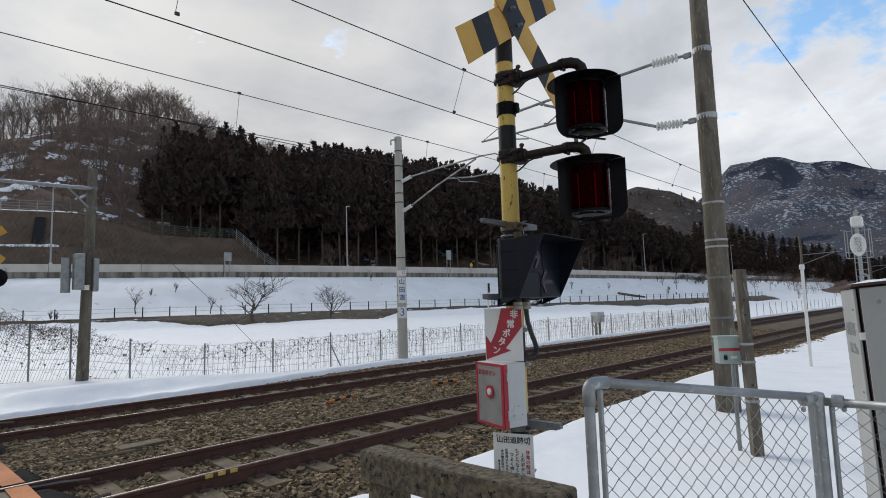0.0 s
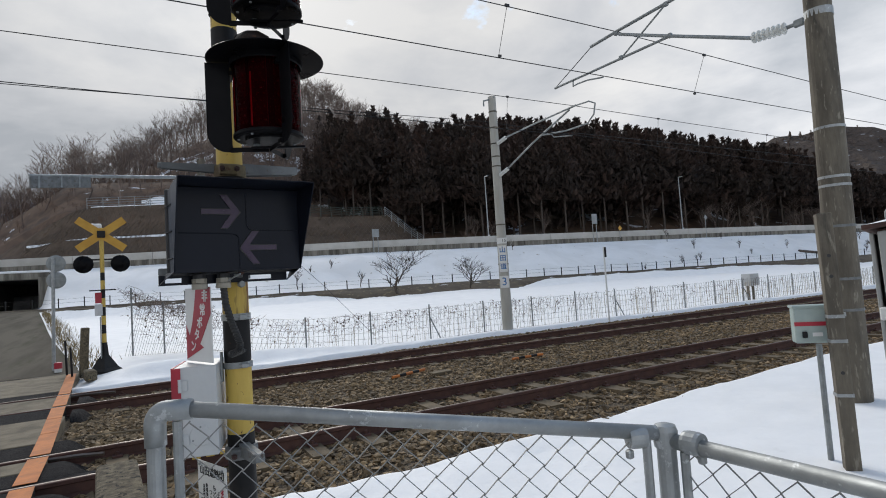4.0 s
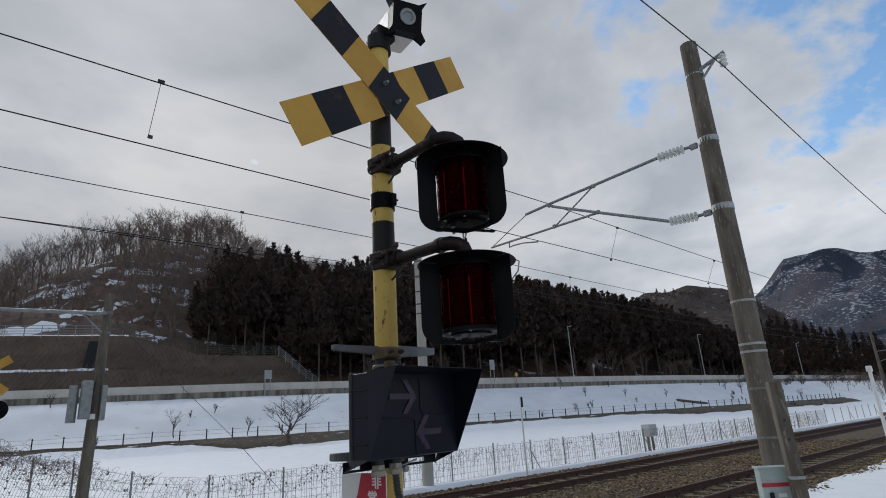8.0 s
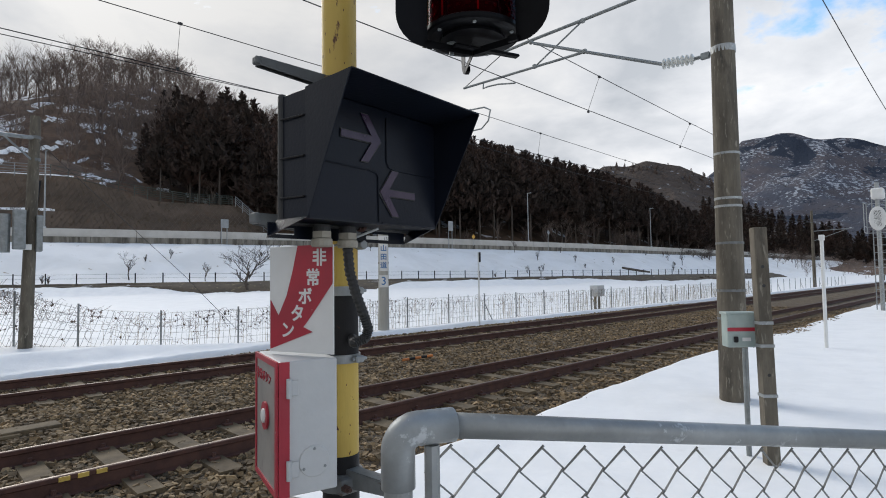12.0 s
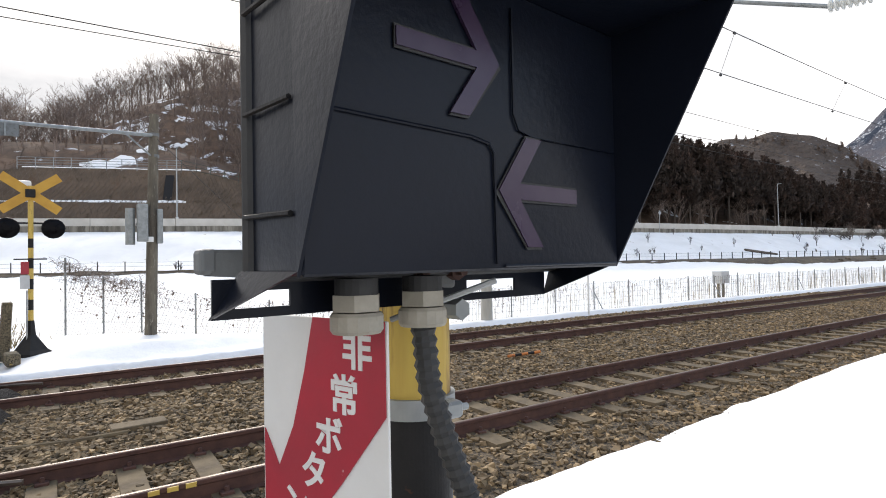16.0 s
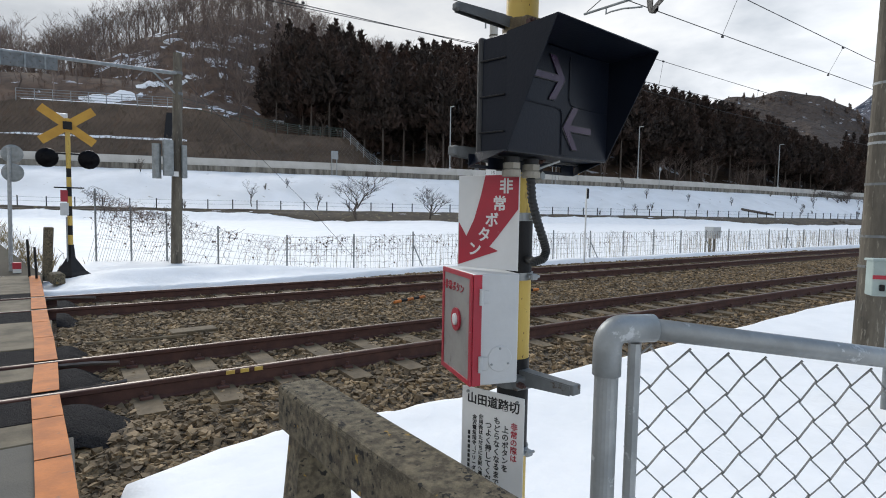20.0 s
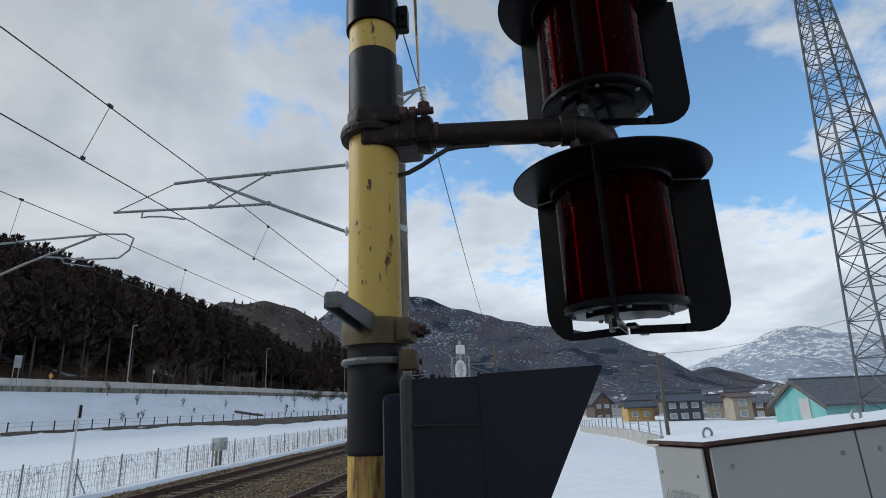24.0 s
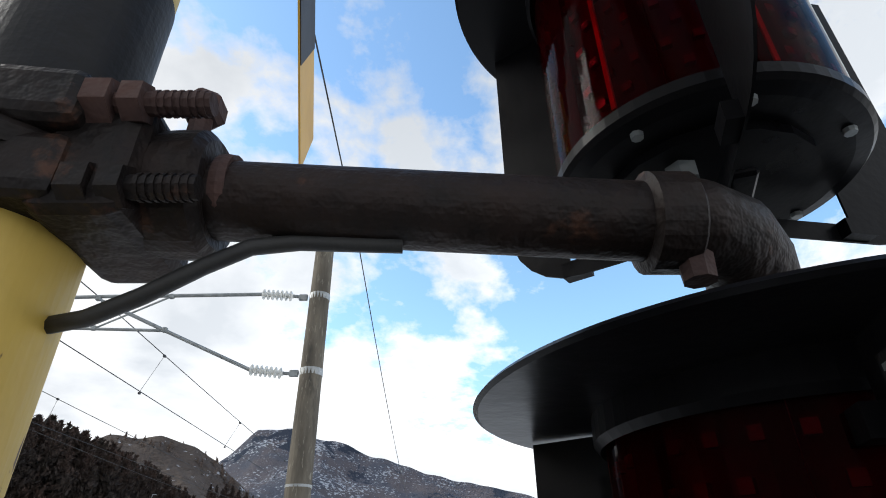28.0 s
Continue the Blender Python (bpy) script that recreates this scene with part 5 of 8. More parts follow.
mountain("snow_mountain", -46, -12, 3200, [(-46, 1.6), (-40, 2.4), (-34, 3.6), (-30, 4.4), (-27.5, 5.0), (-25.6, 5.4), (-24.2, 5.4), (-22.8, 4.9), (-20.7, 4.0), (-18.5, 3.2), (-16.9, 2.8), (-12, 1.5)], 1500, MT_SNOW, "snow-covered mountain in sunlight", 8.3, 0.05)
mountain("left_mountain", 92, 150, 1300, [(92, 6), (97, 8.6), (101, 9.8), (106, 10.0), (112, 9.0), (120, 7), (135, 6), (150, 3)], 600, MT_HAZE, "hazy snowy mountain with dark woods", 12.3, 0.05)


# ---- posts and wires of the line ----
def taper_pole(name, x, y, z0, z1, r0, r1, mat, label, lean=(0, 0), category="pole", group=""):
    ob = thing(name, (x, y, z0), label, category, group)
    bm = B()
    n = 9
    tube(bm, [(x + lean[0] * k / (n - 1), y + lean[1] * k / (n - 1), z0 + (z1 - z0) * k / (n - 1)) for k in range(n)], r0, 20, [r0 + (r1 - r0) * k / (n - 1) for k in range(n)])
    part("shaft", bm, mat, ob, smooth=False)
    return ob


def strap(ob, x, y, z, r, h=0.05, mat=None):
    part("strap", lathe(B(), [(r, z - h / 2), (r + 0.008, z - h / 2), (r + 0.008, z + h / 2), (r, z + h / 2)], Matrix.Translation((x, y, 0)), 20), mat or GALV, ob)


def insulator(ob, a, b, r=0.075, n=7):
    a, b = Vector(a), Vector(b)
    d = b - a
    m = basis(a, d.orthogonal(), d)
    L = d.length
    prof = [(0.03, 0)]
    for k in range(n):
        z = L * (k + 0.3) / n
        prof += [(0.035, z), (r, z + L * 0.25 / n), (r * 0.96, z + L * 0.4 / n), (0.035, z + L * 0.5 / n)]
    prof.append((0.03, L))
    part("insulator", lathe(B(), prof, m, 16), INSUL, ob, "white ribbed insulator")


# near mast with its bracket over the first track
mx, my = 6.97, -2.69
mast = taper_pole("overhead_line_mast", mx - 0.13, my - 0.02, -0.35, 7.18, 0.175, 0.125, CONC_POLE, "weathered concrete overhead-line mast with a steel bracket arm", (0.18, 0.02), "overhead line mast")
for z in (0.9, 1.25, 1.85, 2.32, 2.42, 3.0, 4.378, 5.468, 6.6):
    strap(mast, mx - 0.12 + 0.18 * z / 7.3, my - 0.02 + 0.02 * z / 7.3, z, 0.172 - 0.05 * (z + 0.35) / 7.7, 0.09 if 4 < z < 6 else 0.03, GALV if z > 2.3 else BAR_GREY)
tU, tL = Vector((mx, my + 0.16, 5.468)), Vector((mx, my + 0.16, 4.378))
iU0, iU1 = Vector((mx, my + 0.36, 5.49)), Vector((mx, my + 0.80, 5.52))
iL0, iL1 = Vector((mx, my + 0.36, 4.378)), Vector((mx, my + 0.80, 4.43))
for t0, i0, i1 in ((tU, iU0, iU1), (tL, iL0, iL1)):
    part("bracket_pin", tube(B(), [t0, t0.lerp(i0, 0.5), i0], 0.025, 8), STEEL, mast)
    part("pin_lug", box(B(), t0 + Vector((0, 0.06, 0)), (0.05, 0.12, 0.09), None, 0.01), STEEL, mast)
    insulator(mast, i0, i1)
# the two long tubes cross under the catenary wire; the register arm hangs below
part("top_tube", tube(B(), [iU1, Vector((mx, -0.7, 5.50)), Vector((mx, 0.30, 5.49)), Vector((mx, 0.95, 5.47))], 0.026, 10), STEEL, mast)
part("brace_tube", tube(B(), [iL1, Vector((mx, -0.62, 5.00)), Vector((mx, 0.30, 5.42))], 0.026, 10), STEEL, mast)
part("register_tube", tube(B(), [Vector((mx, -0.66, 4.98)), Vector((mx, 0.7, 5.02)), Vector((mx, 1.95, 5.06))], 0.021, 10), STEEL, mast)
part("tie_rod", tube(B(), [Vector((mx, -0.64, 5.49)), Vector((mx, 0.30, 5.01))], 0.014, 8), STEEL, mast)
part("drop_rod", tube(B(), [Vector((mx, 0.95, 5.46)), Vector((mx, 1.90, 5.08))], 0.008, 6), LINE, mast)
part("steady_arm", tube(B(), [Vector((mx, 1.45, 5.05)), Vector((mx, 1.46, 4.93)), Vector((mx, 1.35, 4.94)), Vector((mx, 1.1, 4.92)), Vector((mx, 0.72, 4.84))], 0.014, 8), STEEL, mast)
for p in ((mx, 0.36, 5.46), (mx, -0.66, 4.99), (mx, 0.30, 5.02), (mx, -0.64, 5.49)):
    part("tube_clamp", box(B(), p, (0.06, 0.07, 0.07), None, 0.012), STEEL, mast)
# top bracket with the feeder's small insulators
part("feeder_arm", tube(B(), [(mx, my, 6.62), (mx, my - 0.50, 6.74)], 0.03, 8), STEEL, mast)
part("feeder_strut", tube(B(), [(mx, my, 6.36), (mx, my - 0.34, 6.68)], 0.02, 8), STEEL, mast)
insulator(mast, (mx, my - 0.46, 6.72), (mx, my - 0.46, 6.51), 0.06, 3)

# far mast
fx_, fy_ = 9.64, 7.80
mast2 = taper_pole("overhead_line_mast", fx_, fy_, -0.25, 7.08, 0.165, 0.12, CONC_POLE_PALE, "pale concrete overhead-line mast with blue number plates", (0, 0), "overhead line mast")
for z in (1.4, 1.9, 2.6, 3.1, 4.9, 5.2, 5.6, 6.1, 6.6):
    strap(mast2, fx_, fy_, z, 0.163 - 0.045 * (z + 0.25) / 7.45, 0.04, CONC_POLE)
for z0, dz in ((5.58, 0.08), (4.60, 0.12)):
    insulator(mast2, Vector((fx_, fy_ - 0.14, z0)), Vector((fx_, fy_ - 0.58, z0 + dz)), 0.06)
part("top_tube", tube(B(), [(fx_, fy_ - 0.56, 5.66), (fx_, 6.0, 5.69), (fx_, 4.2, 5.70)], 0.026, 8), STEEL, mast2)
part("brace_tube", tube(B(), [(fx_, fy_ - 0.56, 4.72), (fx_, 6.0, 5.18), (fx_, 4.45, 5.66)], 0.026, 8), STEEL, mast2)
part("register_tube", tube(B(), [(fx_, 5.6, 5.30), (fx_, 4.6, 5.16), (fx_, 3.85, 5.14), (fx_, 3.62, 5.30), (fx_, 3.55, 5.55), (fx_, 3.75, 5.66), (fx_, 4.25, 5.70)], 0.020, 8), STEEL, mast2)
part("steady_arm", tube(B(), [(fx_, 5.2, 5.24), (fx_, 5.1, 5.12), (fx_, 4.4, 4.98)], 0.014, 6), STEEL, mast2)
part("feeder_arm", tube(B(), [(fx_, fy_, 7.02), (fx_ - 0.35, fy_ - 0.05, 6.9), (fx_ - 0.35, fy_ - 0.05, 6.74)], 0.025, 8), STEEL, mast2)
vn = Vector((-0.58, -0.81, 0))
vu = Vector((0.81, -0.58, 0))


def plate_on(x, y, r, z0, z1, w, mat, off=0.0):
    c = Vector((x, y, (z0 + z1) / 2)) + vn * (r + 0.006) + vu * off
    bm = B()
    box(bm, (0, 0, 0), (w, 0.004, z1 - z0), basis(c, vu, (0, 0, 1)), 0.001)
    return bm, basis(c + vn * 0.003, vu, vn)


bm, m = plate_on(fx_, fy_, 0.155, 1.66, 2.46, 0.24, WHITE)
part("name_plate", bm, WHITE, mast2)
for i, pen in enumerate((YAMA, DEN, MICHI)):
    strokes("character", pen, m @ Matrix.Translation((-0.09, 0.17 - 0.25 * i, 0.0)) @ Matrix.Scale(0.18, 4), BLUE_INK, mast2, 0.022)
bm, m = plate_on(fx_, fy_, 0.158, 1.18, 1.54, 0.26, WHITE)
part("number_plate", bm, WHITE, mast2)
letters("digit", "3", 0.34, m, BLUE_INK, mast2)
bm, m = plate_on(fx_, fy_, 0.153, 2.52, 2.69, 0.30, WHITE)
part("small_plate", bm, WHITE, mast2)
letters("digits", "15", 0.13, m @ Matrix.Translation((0.06, 0, 0)), INK, mast2)

# steel-grey mast beyond the road side with a case on it
wx_, wy_ = 1.375, 9.88
mast3 = taper_pole("overhead_line_mast", wx_, wy_, -0.25, 5.18, 0.135, 0.10, CONC_POLE, "dark weathered pole with a grey case and a cross arm", (0.11, 0.06), "overhead line mast")
part("case", box(B(), (wx_ - 0.16, wy_ - 0.10, 2.62), (0.22, 0.22, 0.86), None, 0.02, 2), STEEL, mast3, "grey steel case")
part("drum", cyl(B(), (wx_ - 0.40, wy_ - 0.02, 2.12), (wx_ - 0.40, wy_ - 0.02, 2.95), 0.10, None, 14), STEEL, mast3, "dark grey drum")
part("side_case", box(B(), (wx_ + 0.20, wy_ - 0.04, 2.55), (0.12, 0.22, 0.80), None, 0.015), STEEL, mast3)
part("label_plate", box(B(), (wx_ - 0.02, wy_ - 0.15, 2.24), (0.16, 0.01, 0.12)), WHITE, mast3)
arm_a, arm_b = Vector((wx_ + 0.06, wy_, 4.68)), Vector((-1.92, 7.29, 4.10))
arm_d = (arm_b - arm_a).normalized()
part("cross_arm", cyl(B(), arm_a, arm_b, 0.045, 0.03, 10), STEEL, mast3)
part("arm_strut", tube(B(), [(wx_ + 0.05, wy_, 4.18), arm_a + arm_d * 0.75], 0.022, 8), STEEL, mast3)
for z in (4.70, 4.20):
    strap(mast3, wx_ + 0.105, wy_ + 0.055, z, 0.105, 0.07, BAR_GREY)
fr_c = arm_a + arm_d * 3.65 - Vector((0, 0, 0.13))
hang = part("end_frame", box(B(), (0, 0, 0), (1.24, 0.05, 0.24), basis(fr_c, arm_d, Vector((0, 0, 1))), 0.01), BAR_GREY, mast3, "dull grey hanging sign seen from behind")
for k in (-0.36, 0.02, 0.46):
    part("frame_rib", box(B(), (0, 0, 0), (0.035, 0.07, 0.23), basis(fr_c + arm_d * k, arm_d, Vector((0, 0, 1)))), STEEL, hang)
part("stay_wire", tube(B(), [(wx_ + 0.06, wy_, 4.70), (wx_ + 3.1, wy_ - 0.6, 1.6), (wx_ + 4.4, wy_ - 0.9, 0.1)], 0.006, 5), LINE, mast3)


# ---- overhead wires ----
def span(a, b, sag, n=14):
    a, b = Vector(a), Vector(b)
    return [a.lerp(b, k / n) - Vector((0, 0, 4 * sag * (k / n) * (1 - k / n))) for k in range(n + 1)]


def wires(name, label, runs, r, drops=()):
    ob = thing(name, runs[0][0], label, "overhead wire")
    for a, b, sag in runs:
        part("wire", tube(B(), span(a, b, sag), r, 5), LINE, ob)
    for (x, y0, z0, y1, z1) in drops:
        bm = tube(B(), [(x, y0, z0), (x - 0.02, y1, z1)], 0.004, 4)
        box(bm, (x, y0, z0), (0.07, 0.03, 0.04))
        box(bm, (x, y1, z1), (0.05, 0.03, 0.035))
        part("dropper", bm, LINE, ob)
    return ob


MAST_X = [-38, mx, 52, 97, 142, 190, 260]
near_m = [((MAST_X[i], 0.45, 5.55), (MAST_X[i + 1], 0.45, 5.55), 0.30 if i else -0.02) for i in range(len(MAST_X) - 1)]
near_c = [((MAST_X[i], 0.72 if i != 0 else 0.6, 5.10 if i == 0 else 4.86), (MAST_X[i + 1], 0.72, 4.86), 0.04) for i in range(len(MAST_X) - 1)]
wires("catenary_near", "dark overhead catenary and contact wire over the first track", near_m + near_c, 0.008,
      [(x, 0.45, z, 0.72, z2) for x, z, z2 in ((0.18, 5.58, 5.0), (4.8, 5.57, 4.90), (9.4, 5.48, 4.82), (14.0, 5.37, 4.80), (19, 5.30, 4.80), (24, 5.27, 4.80), (29, 5.25, 4.80), (34, 5.27, 4.80))])
MAST_Y = [-40, fx_, 65, 110, 155, 200, 270]
far_m = [((MAST_Y[i], 4.3, 5.72), (MAST_Y[i + 1], 4.3, 5.72), 0.28 if i else -0.02) for i in range(len(MAST_Y) - 1)]
far_c = [((MAST_Y[i], 4.4, 5.05), (MAST_Y[i + 1], 4.4, 4.98), 0.03) for i in range(len(MAST_Y) - 1)]
wires("catenary_far", "dark overhead catenary and contact wire over the second track", far_m + far_c, 0.008,
      [(x, 4.3, z, 4.4, z2) for x, z, z2 in ((-2.5, 5.74, 5.02), (2.6, 5.74, 5.01), (7.6, 5.73, 5.0), (12.8, 5.66, 4.98), (18, 5.58, 4.97), (23, 5.52, 4.96), (29, 5.47, 4.96))])
wires("feeder_wires", "thin dark feeder wires along the masts",
      [((-40, -3.28, 7.0), (mx, -3.15, 6.50), 0.2), ((mx, -3.15, 6.50), (52, -3.0, 6.6), 1.0), ((-40, 7.5, 6.0), (fx_ - 0.35, 7.85, 6.30), 0.25), ((fx_ - 0.35, 7.85, 6.30), (65, 7.85, 6.3), 0.6), ((52, -3.0, 6.6), (142, -3.0, 6.6), 1.2)], 0.009)


# masts farther along the line
def far_mast(x, y, h, side):
    ob = taper_pole("overhead_line_mast", x, y, -0.3, h, 0.16, 0.11, CONC_POLE, "weathered concrete overhead-line mast along the tracks", (0, 0), "overhead line mast", "masts along the line")
    part("bracket_arm", tube(B(), [(x, y, 5.5), (x, y + side * 3.4, 5.6)], 0.035, 6), STEEL, ob)
    part("brace_tube", tube(B(), [(x, y, 4.5), (x, y + side * 2.9, 5.55)], 0.03, 6), STEEL, ob)
    return ob


for x in MAST_X[2:6]:
    far_mast(x, -2.7, 7.3, 1)
for x in MAST_Y[2:6]:
    far_mast(x, 8.3, 7.6, -1)


# ---- chain-link fence, posts and cabinet on the near side ----
FZ = 1.289
F0, F1 = Vector((-0.181, -4.558, 0)), Vector((0.928, -5.058, 0))
fence = thing("chain_link_fence", (-0.18, -4.55, -0.1), "galvanised chain-link fence with a rounded corner pipe", "fence")


def fence_bay(a, b, za, zb, corner):
    d = (b - a).normalized()
    L = (b - a).length
    if corner:
        el = [a + Vector((0, 0, -0.15)), a + Vector((0, 0, za - 0.054))]
        for k in range(1, 7):
            q = radians(15 * k)
            el.append(a + d * 0.028 * (1 - math.cos(q)) + Vector((0, 0, za - 0.054 + 0.028 * math.sin(q))))
        part("corner_post", tube(B(), el[:2], 0.0200, 20), GALV, fence)
        part("elbow", tube(B(), [el[1] - Vector((0, 0, 0.05))] + el[1:] + [el[-1] + d * 0.055], 0.0240, 20), GALV, fence, "cast elbow", smooth=True)
    part("top_rail", tube(B(), [a + d * (0.07 if corner else 0.02) + Vector((0, 0, za - 0.026)), b - d * 0.02 + Vector((0, 0, zb - 0.025))], 0.0185, 16), GALV, fence, smooth=True)
    z_top = za - 0.06
    # thin uprights that hold the mesh
    for s in (0.05, L - 0.05):
        zt = za + (zb - za) * s / L - 0.045
        part("tension_bar", tube(B(), [a + d * s + Vector((0, 0, -0.1)), a + d * s + Vector((0, 0, zt))], 0.011, 8), GALV, fence)
    # woven wire: zigzags that hook into their neighbours
    pitch, n = 0.075, int((L - 0.12) / 0.0375)
    nrm = Vector((-d.y, d.x, 0))
    bm = B()
    zb0 = 0.0
    for i in range(n):
        s = 0.06 + i * 0.0375
        pts = []
        zt = za + (zb - za) * s / L - 0.046
        k = 0
        z = zt
        while z > zb0:
            side = 1 if k % 2 else -1
            ph = 1 if i % 2 else -1
            pts.append(a + d * (s + side * ph * 0.0195) + nrm * (0.003 * side) + Vector((0, 0, z)))
            z -= 0.036
            k += 1
        if len(pts) > 2:
            tube(bm, pts, 0.0021, 4)
    part("wire_mesh", bm, WIRE, fence, "diamond wire mesh")


fence_bay(F0, F1, FZ, 1.135, True)
F2 = Vector((1.06, -7.0, 0))
fence_bay(F1, F2, 1.118, 1.10, False)
part("line_post", tube(B(), [F1 + Vector((0, 0, -0.15)), F1 + Vector((0, 0, 1.10))], 0.0235, 18), GALV, fence)
part("post_cap", lathe(B(), [(0.028, 1.075), (0.0295, 1.085), (0.0295, 1.115), (0.025, 1.128), (0.010, 1.133)], Matrix.Translation((F1.x, F1.y, 0)), 20), GALV, fence)
for s in (-1, 1):
    d = ((F2 - F1) if s > 0 else (F0 - F1)).normalized()
    q = F1 + d * 0.075
    part("band_clamp", lathe(B(), [(0.026, -0.022), (0.028, -0.012), (0.028, 0.012), (0.026, 0.022)], basis(q + Vector((0, 0, 1.105 if s < 0 else 1.098)), (0, 0, 1), d), 16), GALV, fence)
    part("band_bolt", box(B(), q + d * 0.02 + Vector((0, 0, 1.065)), (0.018, 0.018, 0.022), None, 0.004), GALV, fence)

# the short post with the small switch box in front of the mast
p2x, p2y = 4.535, -3.716
post2 = thing("short_post", (p2x, p2y, -0.3), "short square-drilled concrete post beside the mast", "post")
pm2 = pose(p2x, p2y, 0.78, -0.5, 1.2, 38)
part("shaft", box(B(), (0, 0, 0), (0.105, 0.105, 2.15), pm2, 0.008, 2), CONC_POLE, post2)
# flat black discs on the face give the dark of the bolt holes
for z in (1.52, 1.36, 0.62):
    part("bolt_hole", cyl(B(), pm2 @ Vector((-0.0515, 0.0, z - 0.78)), pm2 @ Vector((-0.0535, 0.0, z - 0.78)), 0.014, None, 10), RUBBER, post2)
for z in (0.45, 0.86, 1.05):
    bm = B()
    for k in (-1, 1):
        box(bm, (0, 0, 0), (0.004, 0.113, 0.026), pm2 @ Matrix.Translation((k * 0.0545, 0, z - 0.78)))
        box(bm, (0, 0, 0), (0.105, 0.004, 0.026), pm2 @ Matrix.Translation((0, k * 0.0545, z - 0.78)))
    part("strap", bm, GALV, post2)
jb = thing("switch_box", (4.47, -3.55, 0.80), "small grey box with a red stripe and a padlock", "switch box")
jn = Vector((-0.75, -0.66, 0)).normalized()
ju = Vector((-jn.y, jn.x, 0))
if ju.x < 0:
    ju = -ju
jc = Vector((4.572, -3.508, 0))
jm = basis(jc + Vector((0, 0, 0.975)), ju, (0, 0, 1))
part("case", box(B(), (0, 0, 0), (0.25, 0.13, 0.29), jm, 0.012, 2), SWITCH_GREEN, jb)
part("lid_rim", box(B(), (0, 0, 0), (0.27, 0.15, 0.02), basis(jc + Vector((0, 0, 1.122)), ju, (0, 0, 1)), 0.004), SWITCH_GREEN, jb)
part("red_stripe", box(B(), (0, 0, 0), (0.252, 0.004, 0.032), basis(jc + jn * 0.066 + Vector((0, 0, 0.985)), ju, (0, 0, 1))), RED, jb)
part("padlock", box(B(), (0, 0, 0), (0.035, 0.02, 0.05), basis(jc + jn * 0.074 - ju * 0.06 + Vector((0, 0, 0.90)), ju, (0, 0, 1)), 0.005), BLACK, jb)
part("label_plate", box(B(), (0, 0, 0), (0.07, 0.004, 0.03), basis(jc + jn * 0.066 + ju * 0.03 + Vector((0, 0, 0.90)), ju, (0, 0, 1))), WHITE, jb)
part("conduit", tube(B(), [jc + Vector((0.06, -0.02, 0.81)), jc + Vector((0.06, -0.02, 0.70)), jc + Vector((0.07, -0.02, -0.2))], 0.022, 10), STEEL, jb)
part("bracket", box(B(), (0, 0, 0), (0.10, 0.10, 0.03), basis(jc + ju * 0.19 + Vector((0, 0, 1.05)), ju, (0, 0, 1))), GALV, jb)

# slim white marker post
mk = thing("marker_post", (13.53, -2.41, -0.2), "slim white marker post standing in the snow", "marker post")
part("shaft", cyl(B(), (13.53, -2.41, -0.2), (13.53, -2.41, 2.26), 0.036, None, 10), WHITE, mk)
part("head", box(B(), (13.53, -2.41, 2.2), (0.10, 0.10, 0.12), None, 0.01), WHITE, mk)

# relay cabinet: two door panels to the road, a narrow end panel to the track
cab = thing("relay_cabinet", (2.23, -5.75, -0.1), "large pale grey relay cabinet with a rusty-edged snowy roof", "relay cabinet")
ce = Vector((0.955, 0.296, 0)).normalized()
cf = Vector((ce.y, -ce.x, 0))
C0 = Vector((2.02, -5.10, 0))
CH = 1.575


def cp3(u, d, z):
    """u along the long front, d into the cabinet."""
    return C0 + Vector((0.02, -1, 0)).normalized() * u + ce * d + Vector((0, 0, z))


bm = B()
lo = [bm.verts.new(cp3(u, d, -0.35)) for u, d in ((0.012, 0.012), (1.32, 0.012), (1.32, 0.40), (0.012, 0.40))]
hi = [bm.verts.new(cp3(u, d, CH - 0.005)) for u, d in ((0.012, 0.012), (1.32, 0.012), (1.32, 0.40), (0.012, 0.40))]
for i in range(4):
    bm.faces.new((lo[i], lo[(i + 1) % 4], hi[(i + 1) % 4], hi[i]))
bm.faces.new(hi)
bmesh.ops.recalc_face_normals(bm, faces=bm.faces)
part("frame", bm, RUST_DARK, cab, "dark rusty frame showing in the gaps")


def panel(name, a, b, z0, z1, out, th=0.014):
    d = b - a
    bm = B()
    box(bm, (0, 0, 0), (d.length, th, z1 - z0), basis((a + b) / 2 + out * (th / 2) + Vector((0, 0, (z0 + z1) / 2)), d, (0, 0, 1)), 0.003)
    return part(name, bm, CABINET, cab)


fo = Vector((-1, -0.02, 0)).normalized()
to = Vector((-ce.y, ce.x, 0))
for u0, u1 in ((0.016, 0.655), (0.661, 1.31)):
    p = panel("door_panel", cp3(u0, 0.0, 0), cp3(u1, 0.0, 0), -0.24, CH - 0.012, fo)
    for u in (u0 + 0.085, u1 - 0.07):
        for z in (1.475, 0.89, 0.30):
            q = cp3(u, 0, z) + fo * 0.014
            part("panel_screw", cyl(B(), q, q + fo * 0.006, 0.011, 0.007, 10), STEEL, p)
p = panel("end_panel", cp3(0.0, 0.012, 0), cp3(0.0, 0.395, 0), -0.24, CH - 0.012, to)
for d in (0.07, 0.36):
    for z in (1.44, 0.95):
        q = cp3(0, d, z) + to * 0.014
        part("panel_screw", cyl(B(), q, q + to * 0.006, 0.008, 0.006, 8), STEEL, p)
em = basis(cp3(0.0, 0.375, 1.27) + to * 0.0145, -ce, to)
